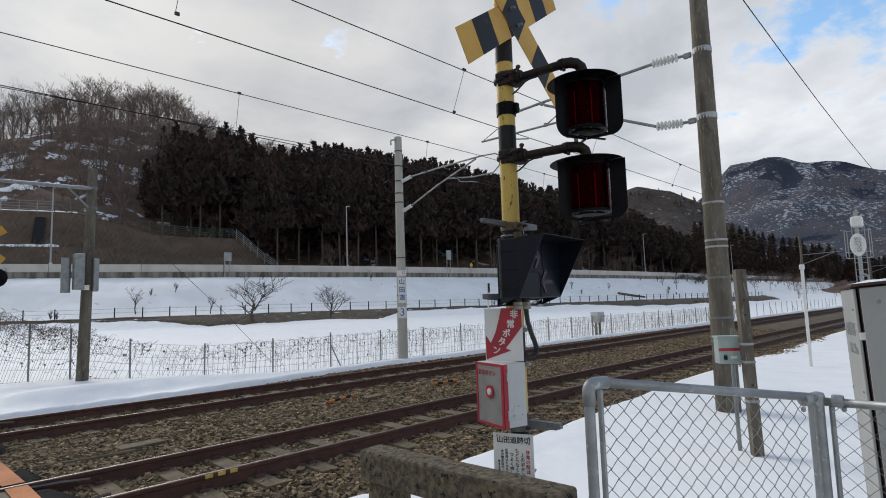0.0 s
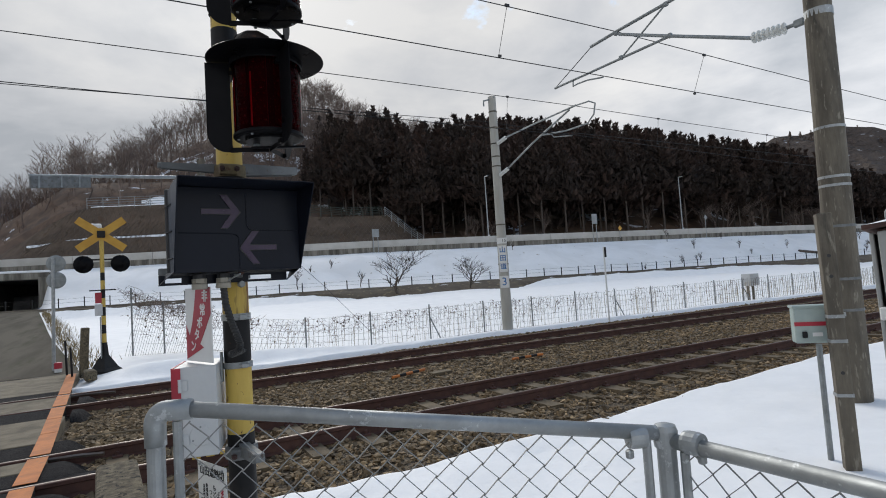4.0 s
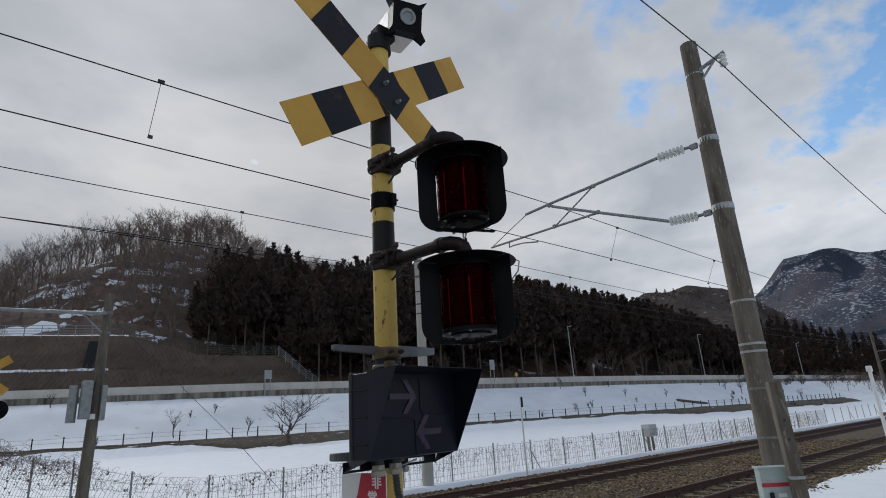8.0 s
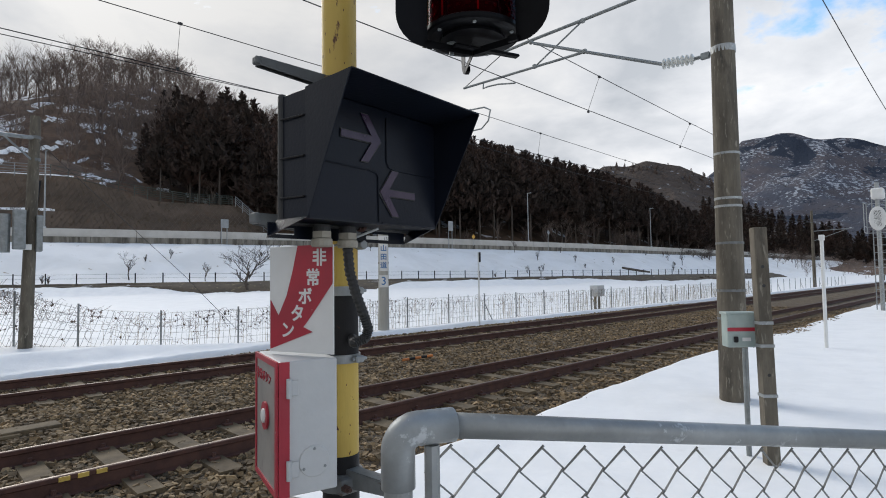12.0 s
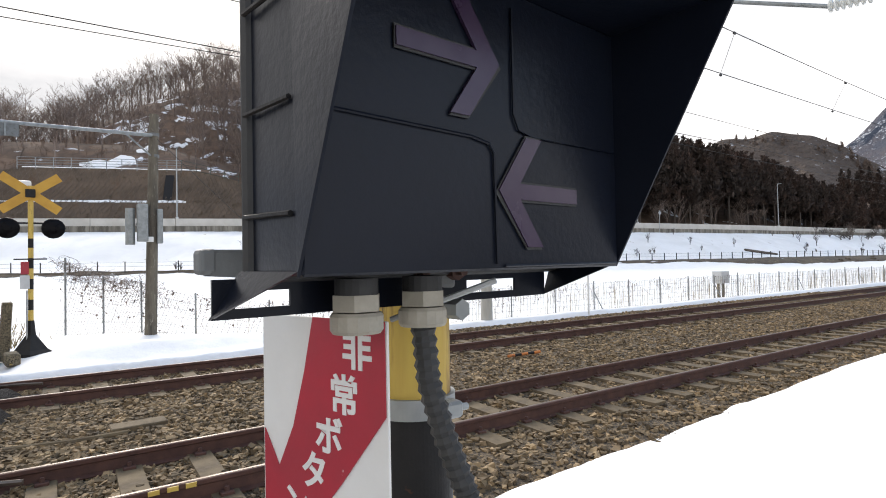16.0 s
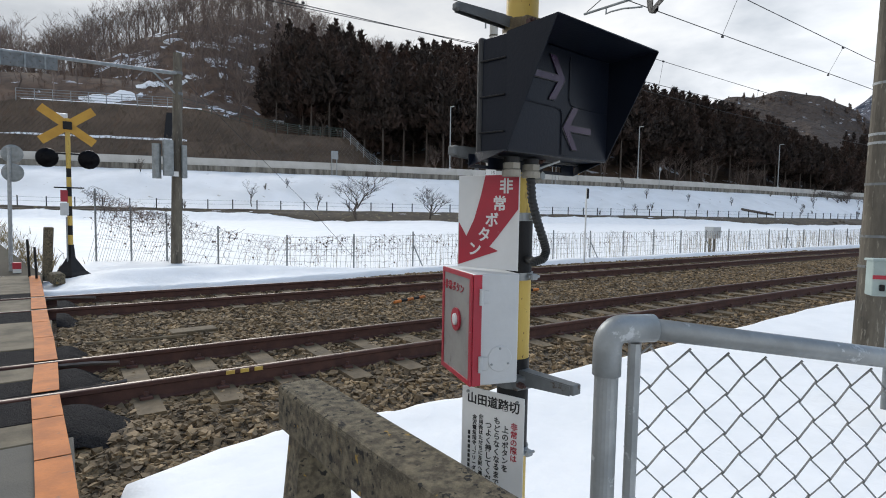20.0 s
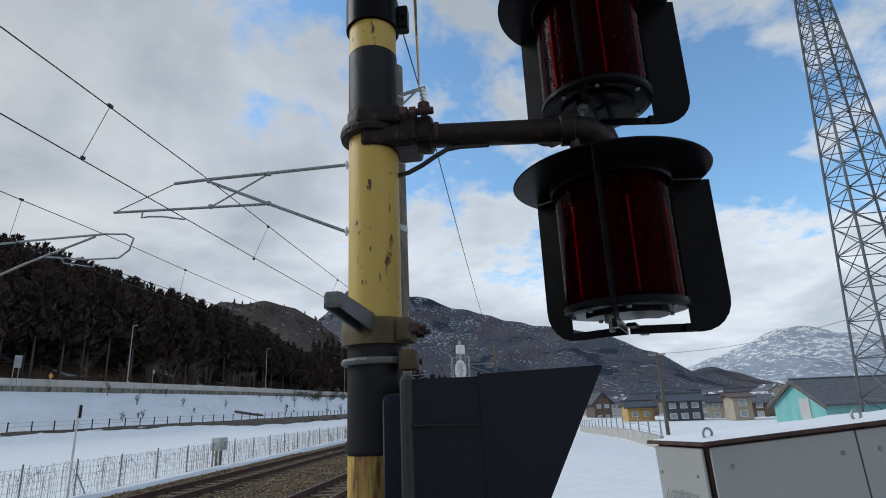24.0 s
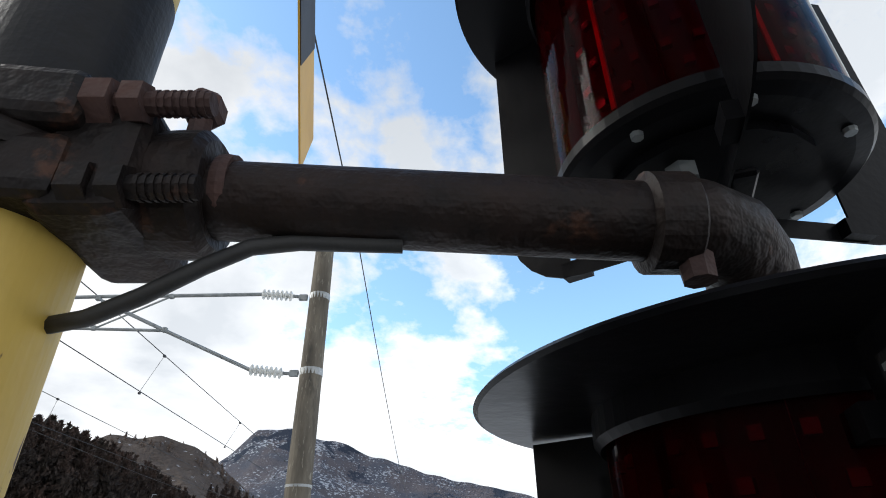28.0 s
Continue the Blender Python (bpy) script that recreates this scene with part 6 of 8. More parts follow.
for i, pen in enumerate((YAMA, DEN, MICHI, FUMI, KIRI)):
    strokes("character", pen, em @ Matrix.Translation((0.02 + 0.054 * i, 0, 0)) @ Matrix.Scale(0.055, 4) @ Matrix.Diagonal((0.85, 1.5, 1, 1)), STEEL, p, 0.02)
letters("lettering", "76k239m", 0.085, em @ Matrix.Translation((0.18, -0.075, 0)) @ Matrix.Diagonal((0.75, 1.1, 1, 1)), STEEL, p)
bm = B()
rf = [cp3(-0.03, -0.035, CH), cp3(1.36, -0.035, CH), cp3(1.36, 0.43, CH), cp3(-0.03, 0.43, CH)]
lo = [bm.verts.new(q) for q in rf]
hi = [bm.verts.new(q + Vector((0, 0, 0.016))) for q in rf]
for i in range(4):
    bm.faces.new((lo[i], lo[(i + 1) % 4], hi[(i + 1) % 4], hi[i]))
bm.faces.new(lo[::-1]), bm.faces.new(hi)
bmesh.ops.recalc_face_normals(bm, faces=bm.faces)
roof = part("roof", bm, RUST_DARK, cab, "dark red-brown rusty roof edge")
bm = B()
n = 14
g = [[bm.verts.new(cp3(-0.018 + 1.366 * i / n, -0.02 + 0.438 * j / 8, CH + 0.017 + (0.012 + 0.012 * nz3(i, j, 0.6)) * min(1, i, j, n - i, 8 - j))) for j in range(9)] for i in range(n + 1)]
for i in range(n):
    for j in range(8):
        bm.faces.new((g[i][j], g[i][j + 1], g[i + 1][j + 1], g[i + 1][j]))
bmesh.ops.recalc_face_normals(bm, faces=bm.faces)
part("roof_snow", bm, SNOW, roof, "thin crust of snow", smooth=True)
for u, d in ((0.06, 0.06), (0.74, 0.06)):
    q = cp3(u, d, CH + 0.016)
    bm = B()
    tube(bm, [q + Vector((0, 0.02 * math.cos(radians(a)), 0.028 + 0.024 * math.sin(radians(a)))) for a in range(-50, 231, 20)], 0.006, 8)
    part("lifting_ring", bm, GALV, cab)
q = cp3(0.02, 0.02, 1.28) + fo * 0.005
bm = B()
box(bm, q, (0.03, 0.055, 0.045), None, 0.004)
part("hasp", bm, WHITE, cab)
# its top falls towards the track, and it leans a little
for ob in [c for c in cab.children] + [g for c in cab.children for g in c.children]:
    if ob.type == "MESH" and not ob.name.startswith(("character", "lettering")):
        for v in ob.data.vertices:
            v.co.z += 0.058 * (-5.10 - v.co.y)
cab.rotation_euler = (radians(-1.4), 0, radians(1.2))
cab.location = Vector(cab.location) + Vector((0.03, -0.016, 0.046))


# ---- crossing road and its panels ----
def strip(name, y0, y1, x0, x1, z, mat, label, category="road surface", th=0.06):
    bm = B()
    box(bm, ((x0 + x1) / 2, (y0 + y1) / 2, z - th / 2), (x1 - x0, y1 - y0, th), None, 0.006)
    return tagged(link(name, bm, mat), label, category, kind="structure")


RX0, RX1 = -6.4, -1.02


def line_x(y):
    """Right edge of the orange line."""
    return float(np.interp(y, [-3, -1.9, -0.1, 1.5, 3.7, 6.2, 8.7], [-0.86, -0.90, -0.985, -1.01, -1.12, -1.22, -1.34]))


strip("road_near", -16, -1.02, -6.6, -0.91, -0.012, ASPHALT, "worn grey asphalt of the crossing road", th=0.3)
for a, b, mt, nm in ((-1.02, -0.62, CROSS_SLAB, "crossing_slab"), (-0.62, R1 - 0.05, ASPHALT_NEW, "asphalt_infill"), (R1 + 0.10, 0.52, ASPHALT_NEW, "asphalt_infill"), (0.52, R2 - 0.10, CROSS_SLAB, "crossing_slab"),
                     (R2 + 0.05, 1.75, ASPHALT_NEW, "asphalt_infill"), (1.75, 3.35, CROSS_SLAB, "crossing_slab"), (3.35, R3 - 0.05, ASPHALT_NEW, "asphalt_infill"), (R3 + 0.10, R4 - 0.10, CROSS_SLAB, "crossing_slab"),
                     (R4 + 0.05, 6.1, ASPHALT_NEW, "asphalt_infill"), (6.1, 8.9, CROSS_SLAB, "crossing_slab")):
    strip(nm, a, b - 0.012, RX0, line_x((a + b) / 2) - 0.01, -0.006 + rng.uniform(-0.003, 0.003), mt, "worn crossing panel between the rails", th=0.16)
for ya, s in ((R1, 1), (R2, -1), (R3, 1), (R4, -1)):
    g = thing("guard_rail", (-3, ya + s * 0.075, -0.1), "flared steel guard rail ending at the crossing's edge", "guard rail", "crossing guard rails")
    bm = B()
    tube(bm, [(RX0, ya + s * 0.085, -0.03), (-1.0, ya + s * 0.085, -0.03), (-0.75, ya + s * 0.12, -0.03), (-0.52, ya + s * 0.20, -0.035)], 0.022, 6)
    part("bar", bm, RAIL_TOP, g)
# orange edge line, painted panel by panel
for a, b in ((-1.35, -0.62), (-0.60, R1 - 0.06), (R1 + 0.08, R2 - 0.08), (R2 + 0.06, 2.2), (2.22, 3.2), (3.22, R3 - 0.06), (R3 + 0.08, R4 - 0.08), (R4 + 0.06, 7.0), (7.02, 8.7), (-3.0, -1.37)):
    d0, d1 = line_x(a) + 1.02, line_x(b) + 1.02
    bm = B()
    vs = [bm.verts.new((-1.195 + d0, a, 0.004)), bm.verts.new((-1.02 + d0, a, 0.004)), bm.verts.new((-1.02 + d1, b, 0.004)), bm.verts.new((-1.195 + d1, b, 0.004))]
    f = bm.faces.new(vs)
    r_ = bmesh.ops.extrude_face_region(bm, geom=[f])
    bmesh.ops.translate(bm, verts=[v for v in r_["geom"] if isinstance(v, bmesh.types.BMVert)], vec=(0, 0, 0.004))
    bmesh.ops.recalc_face_normals(bm, faces=bm.faces)
    tagged(link("orange_line", bm, ORANGE), "faded orange edge line of the crossing", "road marking", kind="structure")
# black asphalt heaped against the crossing's edge
for y0, y1, w in ((-0.95, -0.12, 0.55), (0.06, 1.0, 0.5), (1.08, 2.0, 0.35), (3.4, 4.1, 0.3), (4.3, 5.4, 0.35)):
    nx, ny = 9, 12
    bm = B()
    g = [[bm.verts.new((-1.03 + (w + 0.1 * nz3(j, y0, 0.5)) * i / nx, y0 + (y1 - y0) * j / ny, -0.015 - 0.17 * sm(0.25, 1, i / nx) - 0.10 * (2 * j / ny - 1) ** 4 + 0.008 * nz3(i, j, 0.9, y0))) for j in range(ny + 1)] for i in range(nx + 1)]
    for i in range(nx):
        for j in range(ny):
            bm.faces.new((g[i][j], g[i + 1][j], g[i + 1][j + 1], g[i][j + 1]))
    bmesh.ops.recalc_face_normals(bm, faces=bm.faces)
    tagged(link("asphalt_shoulder", bm, ASPHALT_NEW, True), "dark asphalt sloping off the crossing into ballast", "road surface", kind="structure")
# the lane beyond, down to the underpass
vs, fs = [], []
for i in range(40):
    y = 8.9 + 60 * i / 39
    c, w = road_mid(y), 1.95 - 0.15 * sm(9, 25, y)
    z = -0.02 + 1.2 * sm(10, 60, y)
    for k in range(5):
        lw = w - 0.95 * sm(12, 45, y)
        vs.append((c - lw + (w + lw) * k / 4, y, z + 0.03 * (1 - (k / 2 - 1) ** 2)))
    if i:
        for k in range(4):
            a = (i - 1) * 5 + k
            fs.append((a, a + 1, a + 6, a + 5))
raw("lane", vs, fs, LANE, "narrow grey asphalt lane leading to an underpass", "lane", "structure", True)

# dry grass along the lane
gv, gf = [], []
for _ in range(2600):
    y = rng.uniform(10, 50)
    s = rng.choice([-1, 1], p=[0.45, 0.55])
    x = road_mid(y) + s * (1.95 - (0.95 * sm(12, 45, y) if s < 0 else 0.0) + abs(rng.normal(0, 0.35)))
    z = ground_here(x, y)
    h, a = rng.uniform(0.12, 0.38), rng.uniform(0, 6.28)
    lx, ly = rng.normal(0, 0.12, 2)
    i = len(gv)
    gv += [(x - 0.015 * math.cos(a), y - 0.015 * math.sin(a), z - 0.03), (x + 0.015 * math.cos(a), y + 0.015 * math.sin(a), z - 0.03), (x + lx, y + ly, z + h)]
    gf.append((i, i + 1, i + 2))
raw("verge_grass", gv, gf, GRASS_DRY, "straw-coloured dry grass along the lane", "grass", "stuff")

# underpass portal
up = thing("underpass_portal", (-11, 66.5, 1.0), "dark concrete underpass portal under the road", "underpass", kind="structure")
bm = B()
for c, sz in (((-14.6, 66.6, 2.6), (2.6, 1.2, 4.0)), ((-7.6, 66.2, 2.6), (2.4, 1.2, 4.0)), ((-11.1, 66.4, 4.75), (6.4, 1.3, 0.7))):
    box(bm, c, sz, None, 0.03)
part("portal", bm, WALL_DIRTY, up)
# barrel walls coloured near black to give the tunnel's inner shade
bm = B()
for c, sz in (((-13.4, 74, 2.6), (0.3, 15, 4.2)), ((-8.7, 74, 2.6), (0.3, 15, 4.2)), ((-11, 74, 4.5), (5, 15, 0.3)), ((-11, 82, 2.6), (5, 0.3, 4.2)), ((-11, 74, 1.0), (5, 15, 0.2))):
    box(bm, c, sz)
part("barrel", bm, WALL_SHADE, up)
bm = B()
box(bm, (-11.1, 66.9, 5.22), (7.6, 1.6, 0.28), None, 0.1, 3)
tagged(link("snow_on_portal", bm, SNOW), "snow lying on the underpass slab", "snow", kind="structure")

# ---- the other crossing signal, seen from behind ----
qx, qy = -0.800, 8.78
s2 = thing("crossing_signal", (qx, qy, -0.1), "yellow and black crossing signal seen from behind, on a cone base", "crossing signal")
zb = [0.0, 0.62, 0.82, 1.02, 1.22, 1.42, 1.62, 1.82, 2.02, 2.2, 2.4, 2.62, 3.22]
for i, (a, b) in enumerate(zip(zb, zb[1:])):
    part("yellow_band" if i % 2 == 1 or i > 9 else "black_band", cyl(B(), (qx, qy, a), (qx, qy, b), 0.045, None, 16), YELLOW if i % 2 == 1 or i > 9 else BLACK, s2)
part("cone_base", lathe(B(), [(0.34, -0.1), (0.34, 0.0), (0.26, 0.06), (0.08, 0.34), (0.055, 0.62)], Matrix.Translation((qx, qy, 0)), 4), BLACK, s2)
bc = Vector((qx, qy - 0.06, 3.07))
for tl in (36, -36):
    m = Matrix.Translation(bc) @ Matrix.Rotation(radians(tl), 4, "Y")
    part("board", box(B(), (0, 0, 0), (1.14, 0.006, 0.17), m @ Matrix.Translation((0, 0.004 if tl > 0 else -0.004, 0)), 0.001), BOARD_Y, s2)
part("board_clamp", box(B(), bc + Vector((0, -0.02, 0)), (0.16, 0.05, 0.16), None, 0.01), BLACK, s2)
part("lamp_arm", cyl(B(), (qx - 0.36, qy, 2.50), (qx + 0.36, qy, 2.50), 0.02, None, 10), BLACK, s2)
for dx in (-0.36, 0.36):
    m = basis((qx + dx, qy, 2.40), (1, 0, 0), (0, -1, 0))
    part("lamp_back", lathe(B(), [(0.195, -0.02), (0.20, 0.0), (0.19, 0.02), (0.12, 0.07), (0.05, 0.09)], m, 16), BLACK_SATIN, s2)
    part("lamp_shell", lathe(B(), [(0.12, -0.24), (0.14, -0.02)], m, 16), BLACK_SATIN, s2)
part("siren", box(B(), (qx - 0.10, qy + 0.05, 3.26), (0.22, 0.16, 0.12), None, 0.03, 2), WHITE, s2)
part("shelf", box(B(), (qx, qy - 0.05, 1.80), (0.52, 0.10, 0.025), None, 0.005), BLACK, s2)
part("red_sign", box(B(), (qx - 0.09, qy - 0.03, 1.63), (0.13, 0.01, 0.24)), RED, s2)
part("button_box", box(B(), (qx - 0.09, qy - 0.03, 1.36), (0.15, 0.12, 0.26), None, 0.008), GREY_BOX, s2)
part("conduit", tube(B(), [(qx - 0.06, qy - 0.05, 1.2), (qx - 0.06, qy - 0.05, 0.1)], 0.015, 8), GALV, s2)

stub = B()
box(stub, (-1.20, 8.95, 0.42), (0.16, 0.16, 1.12), pose(0, 0, 0, 0, 3, 10), 0.015)
solo("guard_post", stub, MOSSY, (-1.2, 8.95, -0.12), "mossy square concrete guard post at the crossing", "post")
for dx, dy, h in ((-0.25, -0.3, 0.75), (-0.12, -0.75, 0.62)):
    b_ = B()
    cyl(b_, (-1.25 + dx, 8.9 + dy, -0.1), (-1.25 + dx - 0.02, 8.9 + dy, h), 0.022, None, 8)
    solo("thin_stake", b_, BLACK, (-1.25 + dx, 8.9 + dy, -0.1), "thin black stake beside the crossing road", "stake", "stakes by the road")
kb = B()
box(kb, (-1.05, 8.1, 0.0), (0.22, 0.5, 0.22), pose(0, 0, 0, 0, 0, 8), 0.03)
solo("kerb_stone", kb, MOSSY, (-1.05, 8.1, -0.1), "grey kerb stone at the end of the orange line", "kerb")
rp = thing("traffic_mirror_post", (-1.9, 10.0, -0.1), "galvanised post with round traffic plates seen from behind", "mirror post")
part("post", cyl(B(), (-1.88, 10.0, -0.1), (-1.84, 10.0, 2.65), 0.038, None, 12), GALV, rp)
for dz, dx in ((2.52, 0.05), (2.12, 0.05)):
    part("round_plate", lathe(B(), [(0.20, 0.0), (0.20, 0.02), (0.16, 0.035)], basis((-1.84 + dx, 10.05, dz), (1, 0, 0), (0, -1, 0)), 24), STEEL, rp)
rf = thing("reflector_block", (-1.75, 9.6, 0), "small red and white reflector block", "reflector")
part("base", box(B(), (-1.75, 9.6, 0.08), (0.14, 0.14, 0.2), None, 0.01), WHITE, rf)
part("band", box(B(), (-1.75, 9.6, 0.14), (0.148, 0.148, 0.14), None, 0.008), RED, rf)

# ---- concrete guard beam beside the near road edge ----
gb = thing("guard_beam", (-0.27, -3.45, -0.1), "mossy weathered concrete guard beam on splayed legs", "guard rail")
bm = B()
box(bm, (0, 0, 0), (0.145, 1.12, 0.15), pose(-0.268, -3.93, 0.805, 0, 0, 2.5), 0.016, 2)
part("beam", bm, MOSSY, gb)
bm = B()
prism(bm, [(-0.16, 0.0), (0.14, 0.0), (0.070, 0.90), (-0.072, 0.90)], 0.12, basis((-0.262, -3.425, -0.12), (1, -0.04, 0), (-0.04, -1, 0)))
part("leg", bm, MOSSY, gb)
bm = B()
prism(bm, [(-0.06, 0.0), (0.06, 0.0), (0.06, 0.80), (-0.06, 0.80)], 0.12, basis((-0.31, -4.36, -0.12), (0.05, 1, 0), (1, -0.05, 0)))
part("leg", bm, MOSSY, gb)

# yellow marks on the first rail, striped stakes lying in the ballast
for k in range(3):
    b_ = B()
    box(b_, (0.275 + 0.125 * k, R1 - 0.036, -0.02), (0.075, 0.010, 0.034))
    tagged(link("rail_mark", b_, YELLOW), "yellow paint mark on the rail's side", "paint mark", kind="structure")
for x0, y0, a, L in ((3.72, 3.06, 14, 0.75), (6.3, 3.04, -8, 0.7)):
    st = thing("striped_stake", (x0, y0, -0.16), "orange and black striped stake lying in the ballast", "stake", "stakes in the ballast")
    d = Vector((math.cos(radians(a)), math.sin(radians(a)), 0.03))
    for k in range(5):
        p = Vector((x0, y0, -0.115)) + d * (L * k / 5)
        part("orange_band" if k % 2 == 0 else "black_band", cyl(B(), p, p + d * (L / 5), 0.026, None, 10), ORANGE if k % 2 == 0 else BLACK, st)
for x, y, w, d in ((0.42, 2.45, 0.55, 0.26), (4.6, 2.9, 0.4, 0.2)):
    b_ = B()
    box(b_, (x, y, -0.15), (w, d, 0.08), pose(0, 0, 0, 0, 0, 3), 0.01)
    solo("trough_lid", b_, SLEEPER, (x, y, -0.19), "flat mossy concrete trough lid in the ballast", "trough lid")
cb_ = B()
tube(cb_, [(0.3, 2.25, -0.15), (-0.2, 2.2, -0.14), (-0.75, 2.3, -0.14)], 0.03, 8)
solo("cable_duct", cb_, SLEEPER, (0.3, 2.25, -0.18), "half-buried grey cable duct", "cable duct")

# ---- wire net fence hung with dead creepers ----
NF = [(-0.25, 11.2), (0.5, 10.95), (1.25, 10.45), (2.25, 9.35), (3.7, 8.5), (5.4, 8.22)] + [(7.2 + 1.85 * k, 8.18) for k in range(40)]
nf = thing("net_fence", (2.25, 9.35, -0.2), "low wire net fence hung with dry dead creepers", "fence")


def nf_top(x):
    return float(np.interp(x, [-0.3, 0.5, 1.2, 2.3, 3.6, 8, 40], [1.80, 1.36, 1.25, 0.88, 0.74, 0.78, 0.80]))


for i, (x, y) in enumerate(NF):
    h = nf_top(x) + (0.05 if i % 3 else 0.09)
    z0 = ground_here(x, y) - 0.1
    part("post", cyl(B(), (x, y, z0), (x, y, h), 0.022, None, 8), STEEL, nf)
    if i > 4 and i % 4 == 2:
        part("stay", cyl(B(), (x, y, h - 0.35), (x + 0.28, y - 0.18, z0), 0.018, None, 6), STEEL, nf)
bm = B()
tv, tf = [], []


def thin(a, b, r):
    i = len(tv)
    a, b = Vector(a), Vector(b)
    d = (b - a).normalized()
    s = d.orthogonal().normalized() * r
    u = d.cross(s)
    for p in (a, b):
        for k in range(3):
            q = 2 * math.pi * k / 3
            tv.append((p + s * math.cos(q) + u * math.sin(q))[:])
    for k in range(3):
        tf.append((i + k, i + (k + 1) % 3, i + 3 + (k + 1) % 3, i + 3 + k))


for (xa, ya), (xb, yb) in zip(NF, NF[1:]):
    if xa > 46:
        break
    slant = 0.35 * sm(4.5, 1.0, xa)
    n = 13
    for k in range(n):
        f_ = (k + 0.5) / n
        x, y = xa + (xb - xa) * f_, ya + (yb - ya) * f_
        t_ = nf_top(x) - 0.02
        zb_ = ground_here(x, y)
        thin((x - slant * 0.6 + rng.normal(0, 0.01), y, zb_ - 0.02), (x + slant * 0.6, y, t_), 0.0045 if x < 20 else 0.007)
    for k in range(6):
        f_ = k / 5
        za, zb2 = ground_here(xa, ya), ground_here(xb, yb)
        thin((xa, ya, za + (nf_top(xa) - 0.02 - za) * f_), (xb, yb, zb2 + (nf_top(xb) - 0.02 - zb2) * f_), 0.004)
nob = raw("net", tv, tf, WIRE, "", "", "")
nob.parent = nf
nob.matrix_parent_inverse = Matrix.Translation(-nf.location)
for key in ("label", "category", "kind"):
    if key in nob:
        del nob[key]
# creepers: short crooked stems with a few dead leaves
tv, tf = [], []
for _ in range(1000):
    k = min(len(NF) - 2, int(abs(rng.normal(0, 7))))
    f_ = rng.random()
    x, y = NF[k][0] + (NF[k + 1][0] - NF[k][0]) * f_, NF[k][1] + (NF[k + 1][1] - NF[k][1]) * f_
    zt, zb_ = nf_top(x), ground_here(x, y)
    z = zt - abs(rng.normal(0, 0.30 if x > 2 else 0.4))
    p = Vector((x, y + rng.normal(0, 0.03), max(zb_, z)))
    dirn = rng.uniform(0, 6.28)
    for _s in range(rng.integers(2, 6)):
        q = p + Vector((0.09 * math.cos(dirn), rng.normal(0, 0.015), 0.09 * math.sin(dirn)))
        if q.z > zt + 0.06:
            dirn = -dirn
            continue
        thin(p, q, rng.uniform(0.002, 0.0042))
        if rng.random() < 0.06:
            i = len(tv)
            s = rng.uniform(0.015, 0.03)
            tv += [(q.x - s, q.y, q.z), (q.x, q.y - 0.01, q.z - s * 1.5), (q.x + s, q.y, q.z), (q.x, q.y + 0.01, q.z + s)]
            tf.append((i, i + 1, i + 2, i + 3))
        p = q
        dirn += rng.normal(0, 0.7)
for _ in range(200):
    x = rng.uniform(-0.4, 1.6)
    y = float(np.interp(x, [p[0] for p in NF[:6]], [p[1] for p in NF[:6]]))
    p = Vector((x, y + rng.normal(0, 0.08), nf_top(x) - abs(rng.normal(0, 0.16)) + 0.02))
    for _s in range(4):
        q = p + Vector(rng.normal(0, 0.07, 3).tolist())
        thin(p, q, 0.0035)
        p = q
raw("dead_creepers", tv, tf, TWIG, "tangled dry creepers caught on the wire net", "creepers", "stuff")

# upright dead stems caught in the net
tv, tf = [], []
for _ in range(650):
    k = int(rng.integers(3, 26))
    f_ = rng.random()
    x, y = NF[k][0] + (NF[k + 1][0] - NF[k][0]) * f_, NF[k][1] + (NF[k + 1][1] - NF[k][1]) * f_
    z0, z1 = ground_here(x, y), nf_top(x)
    a, b = sorted(rng.uniform(0, 1, 2))
    a = max(0.0, a - 0.25)
    thin((x, y - 0.012, z0 + (z1 - z0) * a), (x + rng.normal(0, 0.03), y - 0.012, z0 + (z1 - z0) * b), rng.uniform(0.002, 0.004) * (1 + x / 40))
raw("dead_stems", tv, tf, STRAW, "upright straw-coloured dead stems along the net fence", "stems", "stuff")

# slim striped gauge post and grey box behind the far track
gp = thing("gauge_post", (13.6, 7.55, -0.2), "slim white post with a small dark head", "marker post")
part("shaft", cyl(B(), (13.6, 7.55, -0.25), (13.6, 7.55, 2.3), 0.028, None, 10), WHITE, gp)
part("head", box(B(), (13.62, 7.52, 2.12), (0.06, 0.08, 0.34), None, 0.008), BLACK, gp)
fb = thing("track_side_box", (23.0, 8.45, -0.2), "grey equipment box on two legs beyond the tracks", "equipment box")
part("case", box(B(), (23.0, 8.45, 0.70), (0.62, 0.42, 0.52), None, 0.02, 2), GREY_BOX, fb)
for dx in (-0.2, 0.15):
    part("leg", box(B(), (23.0 + dx, 8.45, 0.06), (0.10, 0.08, 0.9), None, 0.008), CONC_POLE, fb)


# ---- faced slope, conifer wood and bare trees on the hill ----
def mesh_np(name, v, f, mat):
    """A mesh of triangles from arrays."""
    me = bpy.data.meshes.new(name)
    me.vertices.add(len(v))
    me.vertices.foreach_set("co", v.astype(np.float32).ravel())
    me.loops.add(3 * len(f))
    me.loops.foreach_set("vertex_index", f.astype(np.int32).ravel())
    me.polygons.add(len(f))
    me.polygons.foreach_set("loop_start", np.arange(0, 3 * len(f), 3, dtype=np.int32))
    me.polygons.foreach_set("loop_total", np.full(len(f), 3, dtype=np.int32))
    me.update(calc_edges=True)
    me.materials.append(mat)
    return me


